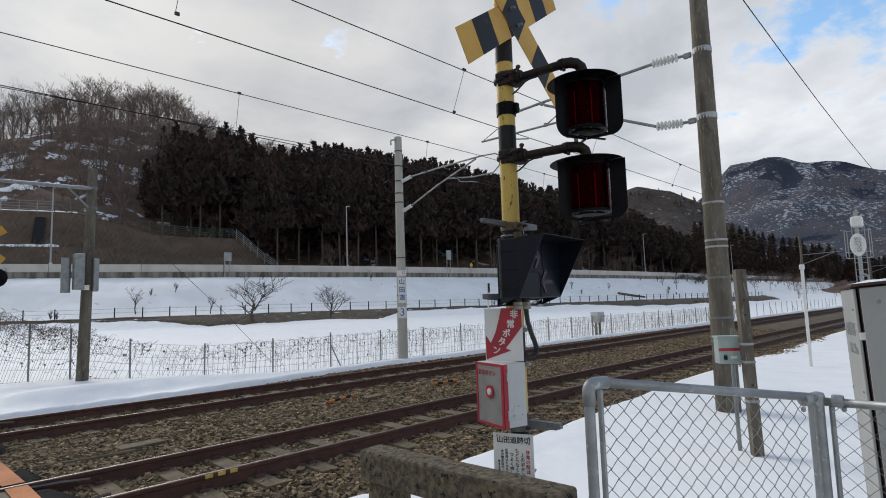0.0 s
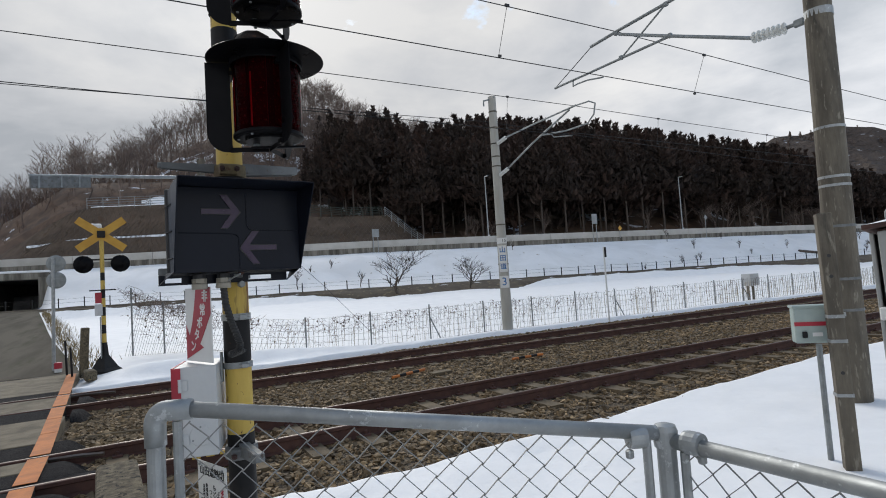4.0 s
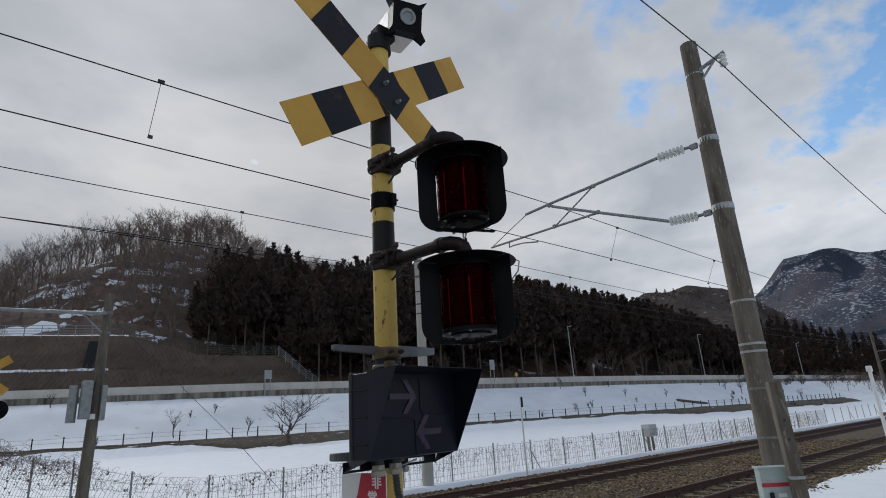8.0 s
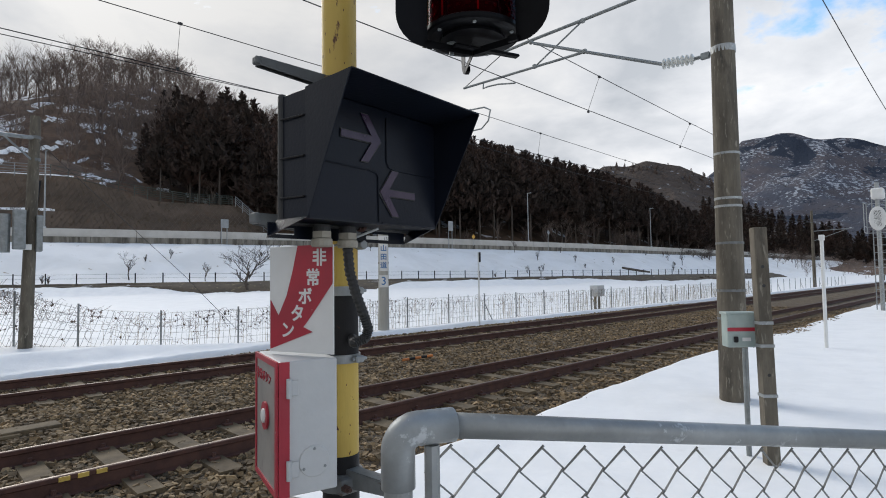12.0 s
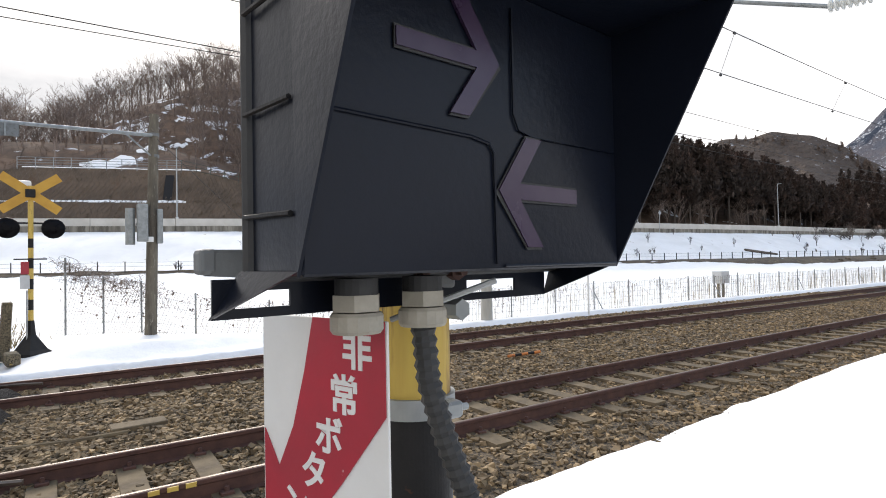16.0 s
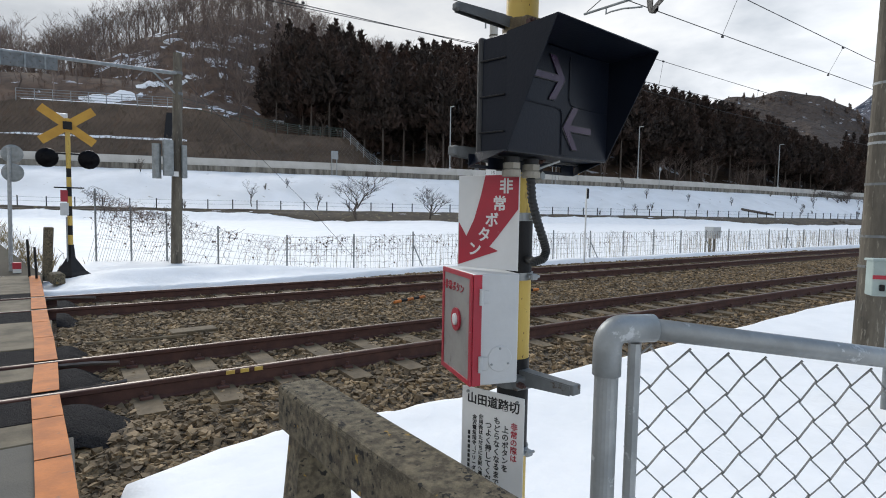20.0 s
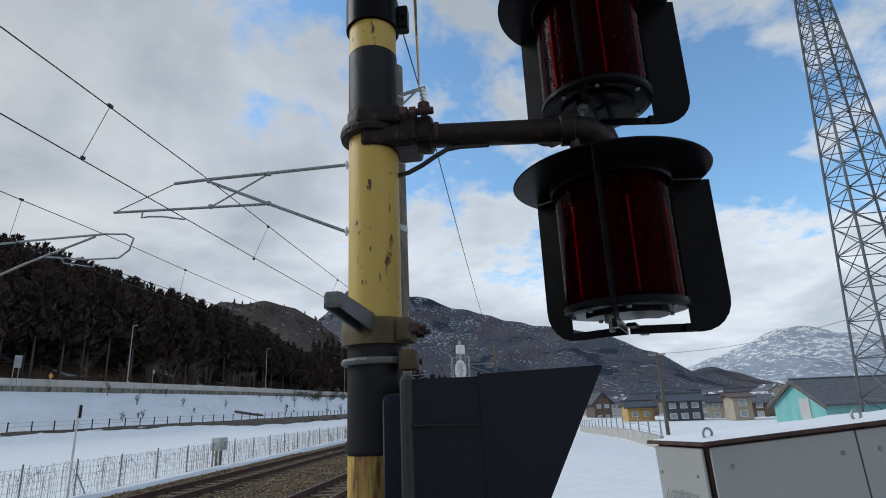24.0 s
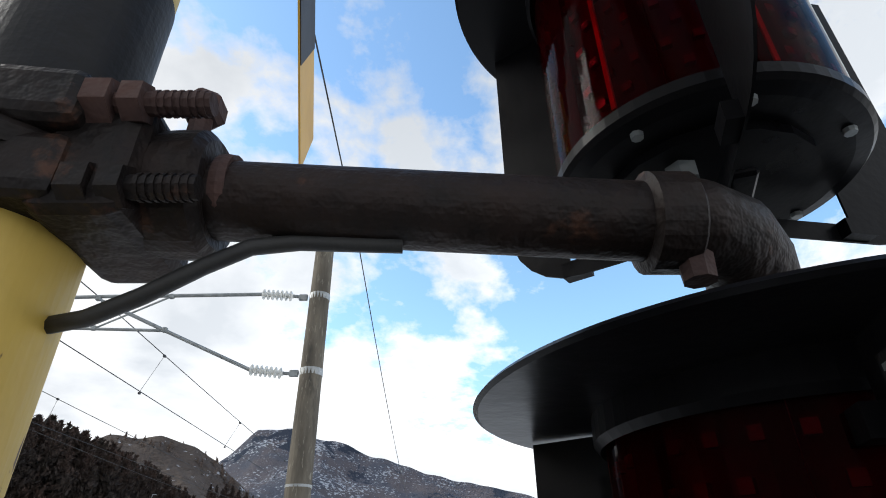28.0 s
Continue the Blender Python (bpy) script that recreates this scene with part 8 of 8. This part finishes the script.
road_sign(26.2, 8.4, .9, 1.0, "rect", SIGN_BACK, "small grey-backed sign on two posts", 2)
road_sign(61.0, 7.75, .75, .75, "diamond", BOARD_Y, "yellow diamond warning sign on a post", 1, 6.0)
road_sign(77.0, 9.0, .8, .8, "diamond", SIGN_BACK, "grey-backed diamond sign on a post", 1)

# ---- path across the snow: low fence, bank of earth, small trees ----
ob = thing("path_fence", (20, wall_y(20) - 15, 1.2), "low dark post-and-wire fence along the path", "fence")
FPX = [-24 + 2.0 * i for i in range(78)]
pts = []
for x in FPX:
    y = wall_y(x) - 15
    z = ground_z(x, y)
    pts.append(Vector((x, y, z)))
    bm = B()
    box(bm, (x, y, z + .36), (.085, .085, 1.05), None, .01)
    part("post", bm, BLACK, ob)
for k in (.78, .45):
    for i in range(0, len(pts) - 1, 11):
        bm = B()
        tube(bm, [p + Vector((0, 0, k)) for p in pts[i:i + 12]], .009, 3)
        part("wire", bm, BLACK, ob)
PATH_EARTH = material("thawed_path_edge", (0.11, 0.085, 0.055), (0.07, 0.055, 0.04), 0.9, 10, 0.95, bump=0.6, bump_fine=False, spots=(0.22, 0.18, 0.10), spot=(0.58, 0.66), spot_scale=2)
vs, fs = [], []
for i in range(156):
    x = -24 + i
    y = wall_y(x) - 15.5
    w = .85 + 2.4 * sm(12, 19, x) * sm(38, 31, x) + 2.2 * sm(60, 80, x) + .7 * nz3(x, 2, .2)
    w = max(.25, w)
    h = .05 + .12 * abs(nz3(x, 4, .3))
    zf, zb = ground_z(x, y - w), ground_z(x, y + .3)
    vs += [(x, y - w, zf - .08)] + [(x, y - w * q, ground_z(x, y - w * q) + h) for q in (.85, .6, .35, .1)] + [(x, y, zb + h), (x, y + .35, zb - .06)]
    if i:
        for j in range(6):
            a = 7 * i + j
            fs.append((a - 7, a, a + 1, a - 6))
raw("thawed_path_edge", vs, fs, PATH_EARTH, "thawed brown earth along the path", "path", "structure", True)


def small_tree(x, y, h, seed, lab, spread=.75, tw=2.0):
    z = ground_z(x, y)
    v, f = bare_tree(seed, h, tw, spread, tw > 2, 0.007 if tw > 2 else 0.006)
    t = Tris()
    ob = new("bare_tree", mesh_np("bare_tree", v, f, BARK))
    ob.location = (x, y, z)
    return tagged(ob, lab, "bare tree")


small_tree(21.6, 41.7, 5.2, 41, "small spreading leafless tree standing in snow", .62, 2.5)
small_tree(28.4, 39.9, 3.6, 42, "low rounded leafless tree standing in snow", .75, 2.5)
rs = random.Random(77)
for i in range(34):
    x = rs.uniform(5, 130)
    y = wall_y(x) - rs.uniform(2, 13)
    small_tree(x, y, rs.uniform(.7, 1.6) if i % 5 else rs.uniform(1.8, 2.8), 500 + i % 7, "thin leafless sapling poking through the snow", .5, 1)
for i in range(26):
    x = rs.uniform(118, 215)
    small_tree(x, wall_y(x) - rs.uniform(.6, 5), rs.uniform(1.5, 3.2), 520 + i % 6, "reddish-brown leafless shrub on the snow bank", .8, 2.2)
for i in range(16):
    x = rs.uniform(82, 125)
    y = wall_y(x) - 15.5 - rs.uniform(0, 4)
    z = ground_z(x, y)
    bm = B()
    r_ = bmesh.ops.create_icosphere(bm, subdivisions=2, radius=1)
    for v in bm.verts:
        v.co = Vector((x, y, z)) + Vector((v.co.x * .9, v.co.y * .6, v.co.z * .45)) * (.6 + .5 * noise.noise(v.co * 1.7 + Vector((i, 0, 0)))) * rs.uniform(.85, 1)
    solo("rock", bm, PATH_EARTH, (x, y, z), "muddy boulder half buried in snow", "rock", "boulders by the path")
bm = B()
cyl(bm, (84, wall_y(84) - 9, 2.4), (88.5, wall_y(88) - 11, 1.7), .28, .2, 9)
solo("log", bm, BARK, (84, wall_y(84) - 9, 2.2), "dark log lying on the snow slope", "log")

# ---- beside the tracks, farther along ----
sx, sy = 27.3, -1.69
ob = thing("signal_mast", (sx, sy, -.2), "grey lattice signal mast with a white oval head", "railway signal")
bm = B()
cyl(bm, (sx, sy, -.3), (sx, sy, 5.0), .075, seg=10)
part("mast", bm, GALV, ob)
for k, s in (("stile", -.22), ("stile", .22)):
    bm = B()
    cyl(bm, (sx + .25, sy + s, -.3), (sx + .25, sy + s, 4.6), .02, seg=5)
    part(k, bm, GALV, ob)
for i in range(15):
    bm = B()
    cyl(bm, (sx + .25, sy - .22, .1 + .3 * i), (sx + .25, sy + .22, .1 + .3 * i), .013, seg=4)
    part("rung", bm, GALV, ob)
bm = B()
lathe(bm, [(.05, 0), (.26, .0), (.285, .02), (.285, .05), (.02, .06)], basis((sx - .16, sy, 3.55), (0, 1, 0), (1, 0, 0)), 24, 1.0, 1.7)
part("signal_back", bm, WHITE, ob, "white oval signal head seen from behind")
bm = B()
box(bm, (sx - .1, sy, 3.55), (.12, .3, .7), None, .03)
part("lamp_case", bm, BLACK, ob)
bm = B()
box(bm, (sx, sy - .02, 4.55), (.35, .42, .45), None, .05)
part("upper_box", bm, WHITE, ob)
bm = B()
for z in (3.0, 3.25, 4.2):
    tube(bm, [(sx - .3, sy - .42, z), (sx + .35, sy - .42, z), (sx + .35, sy + .42, z), (sx - .3, sy + .42, z)], .018, 4)
for a, b in ((-.3, -.42), (.35, -.42), (.35, .42), (-.3, .42)):
    cyl(bm, (sx + a, sy + b, 3.0), (sx + a, sy + b, 4.2), .015, seg=4)
part("cage", bm, GALV, ob)
cx, cy = 24.5, -2.75
ob = thing("equipment_cabinet", (cx, cy, -.25), "pale grey equipment cabinet beside the track", "cabinet")
bm = B()
box(bm, (cx, cy, .5), (.55, .9, 1.3), None, .015)
part("body", bm, CABINET, ob)
bm = B()
box(bm, (cx, cy, 1.17), (.62, .98, .05), None, .01)
part("roof", bm, GREY_BOX, ob)
for s in (-.22, .22):
    bm = B()
    box(bm, (cx - .285, cy + s, .52), (.02, .42, 1.15), None, .006)
    part("door", bm, CABINET, ob)
ob = thing("junction_post", (27, -3.0, -.25), "short grey post with a small box", "junction box")
bm = B()
cyl(bm, (27, -3, -.3), (27, -3, .8), .04, seg=8)
part("post", bm, GALV, ob)
bm = B()
box(bm, (26.93, -3, .7), (.18, .3, .4), None, .02)
part("box", bm, GREY_BOX, ob)

# ---- village, shed, pole and tower on the near side ----
E0 = Vector((-.88, -4.25, 1.76))


def pol(az, d, el=None):
    a = radians(az)
    p = E0 + Vector((math.cos(a) * d, math.sin(a) * d, 0))
    p.z = 0 if el is None else E0.z + d * math.tan(radians(el))
    return p


TILE_GREY = material("grey_roof_tile", (0.085, 0.09, 0.10), (0.13, 0.135, 0.145), 1.5, 9, 0.6, bump=0.4, stretch=(1, 1, 1), spots=(0.75, 0.77, 0.8), spot=(0.54, 0.58), spot_scale=0.22)
TILE_SHED = material("shed_roof_tile", (0.10, 0.105, 0.115), (0.15, 0.155, 0.165), 3, 14, 0.65, bump=0.5)
TILE_DARK = material("dark_roof_tile", (0.04, 0.042, 0.05), (0.07, 0.07, 0.08), 1.5, 9, 0.55, bump=0.4)
ROOF_BROWN = material("brown_sheet_roof", (0.10, 0.065, 0.05), (0.14, 0.095, 0.075), 1.5, 9, 0.6, bump=0.3)
W_YELLOW = material("ochre_render", (0.52, 0.34, 0.11), (0.44, 0.28, 0.09), 0.8, 8, 0.9)
W_BLUE = material("slate_blue_siding", (0.045, 0.055, 0.075), (0.06, 0.07, 0.09), 1, 12, 0.7)
W_BEIGE = material("beige_render", (0.42, 0.36, 0.28), (0.34, 0.29, 0.22), 0.8, 8, 0.9)
W_PALE = material("pale_render", (0.55, 0.55, 0.53), (0.45, 0.45, 0.44), 0.8, 8, 0.9)
W_BROWN = material("brown_timber_siding", (0.14, 0.10, 0.075), (0.10, 0.075, 0.058), 1.4, 12, 0.9)
W_TURQ = material("turquoise_sheet", (0.16, 0.42, 0.42), (0.22, 0.48, 0.46), 0.7, 8, 0.7, stretch=(2, 2, .4))
GLASS_DULL = material("curtained_glass", (0.40, 0.43, 0.47), (0.25, 0.28, 0.32), 1, 6, 0.15)


def house(az, d, w, dep, eave, ridge, wall, roof, yaw, lab, storeys=1, gable_front=False, z0=None, wins=3):
    """A dwelling: walls with gables, an overhanging gable roof, framed windows by storey."""
    w *= 0.8
    p = pol(az, d)
    zb = E0.z + d * math.tan(radians(-1.75)) - .6 if z0 is None else z0
    p.z = zb
    ob = thing("house", p, lab, "house")
    face = (Vector((E0.x, E0.y, 0)) - Vector((p.x, p.y, 0))).normalized()
    ax = Matrix.Rotation(radians(yaw), 3, "Z") @ Vector((-face.y, face.x, 0))
    m = basis(p, ax, (0, 0, 1))
    eh, rh = eave - zb, ridge - zb
    if gable_front:
        m = m @ Matrix.Rotation(radians(90), 4, "Z")
        w, dep = dep, w
    bm = B()
    n = basis(m @ Vector((-w / 2, 0, 0)), m.to_3x3() @ Vector((0, 1, 0)), m.to_3x3() @ Vector((1, 0, 0)))
    prism(bm, [(-dep / 2, 0), (dep / 2, 0), (dep / 2, eh), (0, rh - .1), (-dep / 2, eh)], w, n)
    part("wall", bm, wall, ob)
    n2 = basis(m @ Vector((-w / 2 - .6, 0, 0)), m.to_3x3() @ Vector((0, 1, 0)), m.to_3x3() @ Vector((1, 0, 0)))
    sl = (rh - eh) / (dep / 2)
    for s in (-1, 1):
        bm = B()
        q = dep / 2 + .7
        prism(bm, [(0, rh), (s * q, rh - sl * q), (s * q, rh - sl * q + .22), (0, rh + .25)], w + 1.2, n2)
        part("roof", bm, roof, ob)
    bm = B()
    cyl(bm, m @ Vector((-w / 2 - .6, 0, rh + .26)), m @ Vector((w / 2 + .6, 0, rh + .26)), .18, seg=6)
    part("roof_ridge", bm, roof, ob)
    for st in range(storeys):
        zc = eh * (st + .55) / storeys
        for k in range(wins):
            for fy, L, ax_ in ((-1, w, 0), (1, w, 0)) if not gable_front else ((-1, dep, 1), (1, dep, 1)):
                u = L * ((k + .5) / wins - .5) * .92
                c = Vector((u, fy * (dep / 2 + .03), zc)) if ax_ == 0 else Vector((fy * (w / 2 + .03), u, zc))
                sz = (.85, .1, .7) if ax_ == 0 else (.1, .85, .7)
                if (Vector(m @ c) - E0).dot(m.to_3x3() @ (Vector((0, fy, 0)) if ax_ == 0 else Vector((fy, 0, 0)))) > 0:
                    continue
                r3 = m.to_3x3().to_4x4()
                bm = B()
                box(bm, m @ c, (sz[0] + .16, sz[1], sz[2] + .16) if ax_ == 0 else (sz[0], sz[1] + .16, sz[2] + .16), r3)
                wf = part("window", bm, WHITE, ob)
                bm = B()
                box(bm, m @ c, (sz[0], .14, sz[2]) if ax_ == 0 else (.14, sz[1], sz[2]), r3)
                part("pane", bm, GLASS_DULL, wf)
    return ob


def elz(d, el):
    return E0.z + d * math.tan(radians(el))


HOUSES = [
    (-7.9, 140, 5.0, 6, -.0, .85, W_BROWN, TILE_DARK, 20, "dark timber house with a dark tiled gable roof", 2, True, 2),
    (-9.4, 150, 8, 7, -.1, .45, W_PALE, TILE_GREY, 0, "pale house with a grey tiled roof", 2, False, 3),
    (-11.4, 104, 5.2, 6, -.6, -.15, W_YELLOW, TILE_DARK, 10, "low ochre house with a dark roof", 1, False, 2),
    (-11.9, 150, 8, 7, .0, .5, W_BROWN, TILE_DARK, -10, "brown timber house with a dark tiled roof", 2, False, 2),
    (-15.3, 100, 6.6, 7, -.2, .32, W_BLUE, TILE_DARK, 5, "two-storey slate-blue house with white windows", 2, False, 3),
    (-17.6, 118, 4.2, 6, -.35, .3, W_PALE, TILE_GREY, 0, "narrow pale house with a gable to the field", 2, True, 2),
    (-18.6, 112, 4.6, 6, -.4, .1, W_BEIGE, TILE_DARK, 0, "beige house with a dark tiled roof", 2, False, 2),
    (-19.9, 94, 3.0, 5, -.1, .2, W_BEIGE, ROOF_BROWN, 15, "tall narrow beige house with a brown roof", 2, False, 1),
    (-18.6, 172, 9, 8, .2, .7, W_PALE, TILE_GREY, 0, "pale house with a grey roof behind others", 2, False, 3),
    (-21.4, 112, 5.5, 6, -.5, .1, W_BROWN, TILE_GREY, -12, "brown house with snow on its grey roof", 2, False, 2),
    (-22.6, 140, 7, 7, .1, .75, W_BEIGE, TILE_GREY, 25, "beige house with a broad grey gable roof", 2, True, 2),
    (-20.4, 150, 8, 7, .1, .6, W_PALE, TILE_DARK, 0, "pale two-storey house with a dark roof", 2, False, 3),
    (-13.4, 165, 9, 8, .1, .55, W_BEIGE, TILE_DARK, 8, "beige house with a long dark roof", 2, False, 3),
    (-6.4, 165, 7, 7, -.1, .4, W_PALE, TILE_GREY, -8, "pale house with a grey gable roof", 2, False, 2),
]
for az, d, w, dep, e1, e2, wm, rm, yaw, lab, st, gf, wn_ in HOUSES:
    house(az, d, w, dep, elz(d, e1 - .12), elz(d, e2 - .16), wm, rm, yaw, lab, st, gf, None, wn_)
rh_ = random.Random(5)
for k in range(16):
    wall_, roof_, lab = ((W_PALE, TILE_GREY, "pale far house with snow on its grey roof"), (W_BROWN, TILE_DARK, "brown far house with a dark tiled roof"), (W_BEIGE, TILE_GREY, "beige far house with a snowy grey roof"), (W_BLUE, TILE_DARK, "dark blue far house with a dark roof"))[k % 4]
    d = rh_.uniform(175, 250)
    house(-5.6 - 1.15 * k + rh_.uniform(-.3, .3), d, rh_.uniform(7, 10), 7, elz(d, rh_.uniform(-.35, -.1)), elz(d, rh_.uniform(.12, .34)), wall_, roof_, rh_.uniform(-30, 30), lab, 2, k % 3 == 0, None, 2)

# shed with a tiled roof, its gable of turquoise sheet
A1 = pol(-24.4, 64)
rdir = Vector((math.cos(radians(-80)), math.sin(radians(-80)), 0))
side = Vector((rdir.y, -rdir.x, 0))
ob = thing("shed", (A1.x, A1.y, -2.0), "long shed with a turquoise sheet gable and grey tiles", "shed")
HWD, RZ, EZ, ZB = 3.6, 2.75, .75, -2.6
m = Matrix(((side.x, 0, rdir.x, A1.x), (side.y, 0, rdir.y, A1.y), (0, 1, 0, 0), (0, 0, 0, 1)))
bm = B()
prism(bm, [(-HWD, ZB), (HWD, ZB), (HWD, EZ), (0, RZ - .12), (-HWD, EZ)], 24, m)
part("wall", bm, W_TURQ, ob)
sl = (RZ - EZ) / HWD
mo = m @ Matrix.Translation((0, 0, -.4))
for s in (-1, 1):
    bm = B()
    prism(bm, [(0, RZ), (s * (HWD + .6), RZ - sl * (HWD + .6)), (s * (HWD + .6), RZ - sl * (HWD + .6) + .14), (0, RZ + .16)], 24.8, mo)
    rf = part("roof", bm, TILE_SHED, ob)
    for k in range(15):
        u = (k + .5) / 15 * (HWD + .55) * s
        bm = B()
        box(bm, (0, 0, 0), (.34, .05, 24.7), m @ Matrix.Translation((u, RZ - sl * abs(u) + .19, 12)) @ Matrix.Rotation(-s * math.atan(sl) + .06 * s, 4, "Z"))
        part("tile_course", bm, TILE_SHED, rf)
bm = B()
cyl(bm, m @ Vector((0, RZ + .18, -.4)), m @ Vector((0, RZ + .18, 24.4)), .13, seg=6)
part("roof_ridge", bm, TILE_DARK, ob)
bm = B()
prism(bm, [(.3, ZB), (1.7, ZB), (1.7, 1.2), (.3, 1.2)], .05, m @ Matrix.Translation((0, 0, -.06)))
part("door", bm, W_PALE, ob, "pale sheet door")
for s in (-1, 1):
    bm = B()
    prism(bm, [(0, RZ - .02), (s * (HWD + .6), RZ - sl * (HWD + .6) - .02), (s * (HWD + .6), RZ - sl * (HWD + .6) - .24), (0, RZ - .26)], .06, mo)
    part("bargeboard", bm, W_BROWN, ob)

# concrete footing wall with posts and netting at the field's edge
ob = thing("field_fence", (30, -11, -1), "concrete footing wall with steel posts and wire", "fence")
fa, fb = Vector((27.5, -10.9, 0)), Vector((72, -12, 0))
nb = 16
last = None
for i in range(nb + 1):
    p = fa.lerp(fb, i / nb)
    z = ground_z(p.x, p.y)
    if last is not None:
        c = (p + last[0]) / 2
        bm = B()
        box(bm, (0, 0, 0), ((p - last[0]).length - .02, .18, 1.0), basis((c.x, c.y, (z + last[1]) / 2 + .12), p - last[0], (0, 0, 1)), .01)
        part("footing", bm, CONCRETE, ob)
        for k in (.75, 1.0, 1.25):
            bm = B()
            cyl(bm, (last[0].x, last[0].y, last[1] + k), (p.x, p.y, z + k), .012, seg=3)
            part("wire", bm, GALV, ob)
    bm = B()
    cyl(bm, (p.x, p.y, z), (p.x, p.y, z + 1.35), .04, seg=6)
    part("post", bm, GALV, ob)
    last = (p, z)

up = pol(-13.8, 45)
ob = thing("utility_pole", (up.x, up.y, -1.2), "slim concrete utility pole with a street light", "utility pole")
bm = B()
cyl(bm, (up.x, up.y, -1.6), (up.x, up.y, elz(45, 4.2)), .15, .1, 9)
part("pole", bm, CONC_POLE, ob)
bm = B()
tube(bm, [(up.x, up.y, 4.0), (up.x + .1, up.y + .5, 4.2), (up.x + .1, up.y + .8, 4.15)], .03, 5)
part("bracket", bm, GALV, ob)
bm = B()
box(bm, (up.x + .1, up.y + 1.0, 4.12), (.18, .5, .1), None, .03)
part("lamp_head", bm, GALV, ob)
bm = B()
box(bm, (up.x, up.y, elz(45, 4.0)), (.1, 1.2, .1))
part("crossarm", bm, GALV, ob)
up2 = pol(-42, 40, 9.5)
bm = B()
a, b = Vector((up.x, up.y, elz(45, 4.1))), up2
tube(bm, [a.lerp(b, i / 12) - Vector((0, 0, 1.2 * 4 * (i / 12) * (1 - i / 12))) for i in range(13)], .02, 4)
solo("service_wire", bm, WIRE, a, "thin sagging wire from the utility pole", "wire", kind="structure")
u3 = pol(-21.0, 120)
bm = B()
cyl(bm, (u3.x, u3.y, -3), (u3.x, u3.y, elz(120, 1.3)), .16, .1, 6)
cyl(bm, (u3.x - .8, u3.y - 1, elz(120, 1.2)), (u3.x + .8, u3.y + 1, elz(120, 1.2)), .06, seg=4)
solo("utility_pole", bm, CONC_POLE, (u3.x, u3.y, -3), "far concrete utility pole among the houses", "utility pole")

# lattice tower
TC = pol(-32.3, 45)
TOWER_GREY = material("weathered_tower_steel", (0.13, 0.14, 0.15), (0.085, 0.09, 0.10), 0.8, 6, 0.6, metal=0.2, bump=0.0)
ob = thing("lattice_tower", (TC.x, TC.y, -1.6), "tall grey steel lattice tower with crossed braces", "tower")
ang = radians(-33.3)
ux, uy = Vector((math.cos(ang + .5), math.sin(ang + .5), 0)), Vector((-math.sin(ang + .5), math.cos(ang + .5), 0))


def tower_w(z):
    return max(.7, 2.75 - .0605 * z)


def tower_p(k, z):
    sx_, sy_ = ((-1, -1), (1, -1), (1, 1), (-1, 1))[k % 4]
    w = tower_w(z) * .78
    return TC + ux * sx_ * w + uy * sy_ * w + Vector((0, 0, z - TC.z))


for k in range(4):
    bm = B()
    tube(bm, [tower_p(k, -2), tower_p(k, 34), tower_p(k, 46)], .085, 6)
    part("leg", bm, TOWER_GREY, ob)
z = -1.5
while z < 45:
    h = tower_w(z) * .95
    for k in range(4):
        for a, b, nm, r_ in ((tower_p(k, z), tower_p(k + 1, z + h), "brace", .04), (tower_p(k + 1, z), tower_p(k, z + h), "brace", .04), (tower_p(k, z + h), tower_p(k + 1, z + h), "strut", .035)):
            bm = B()
            cyl(bm, a, b, r_, seg=4)
            part(nm, bm, TOWER_GREY, ob)
    z += h
bm = B()
la, lb = tower_p(0, -1).lerp(tower_p(1, -1), .5), tower_p(0, 45).lerp(tower_p(1, 45), .5)
for s in (-.2, .2):
    cyl(bm, la + ux * s, lb + ux * s, .025, seg=4)
for i in range(110):
    c = la.lerp(lb, i / 110)
    cyl(bm, c - ux * .2, c + ux * .2, .015, seg=3)
part("ladder", bm, TOWER_GREY, ob)
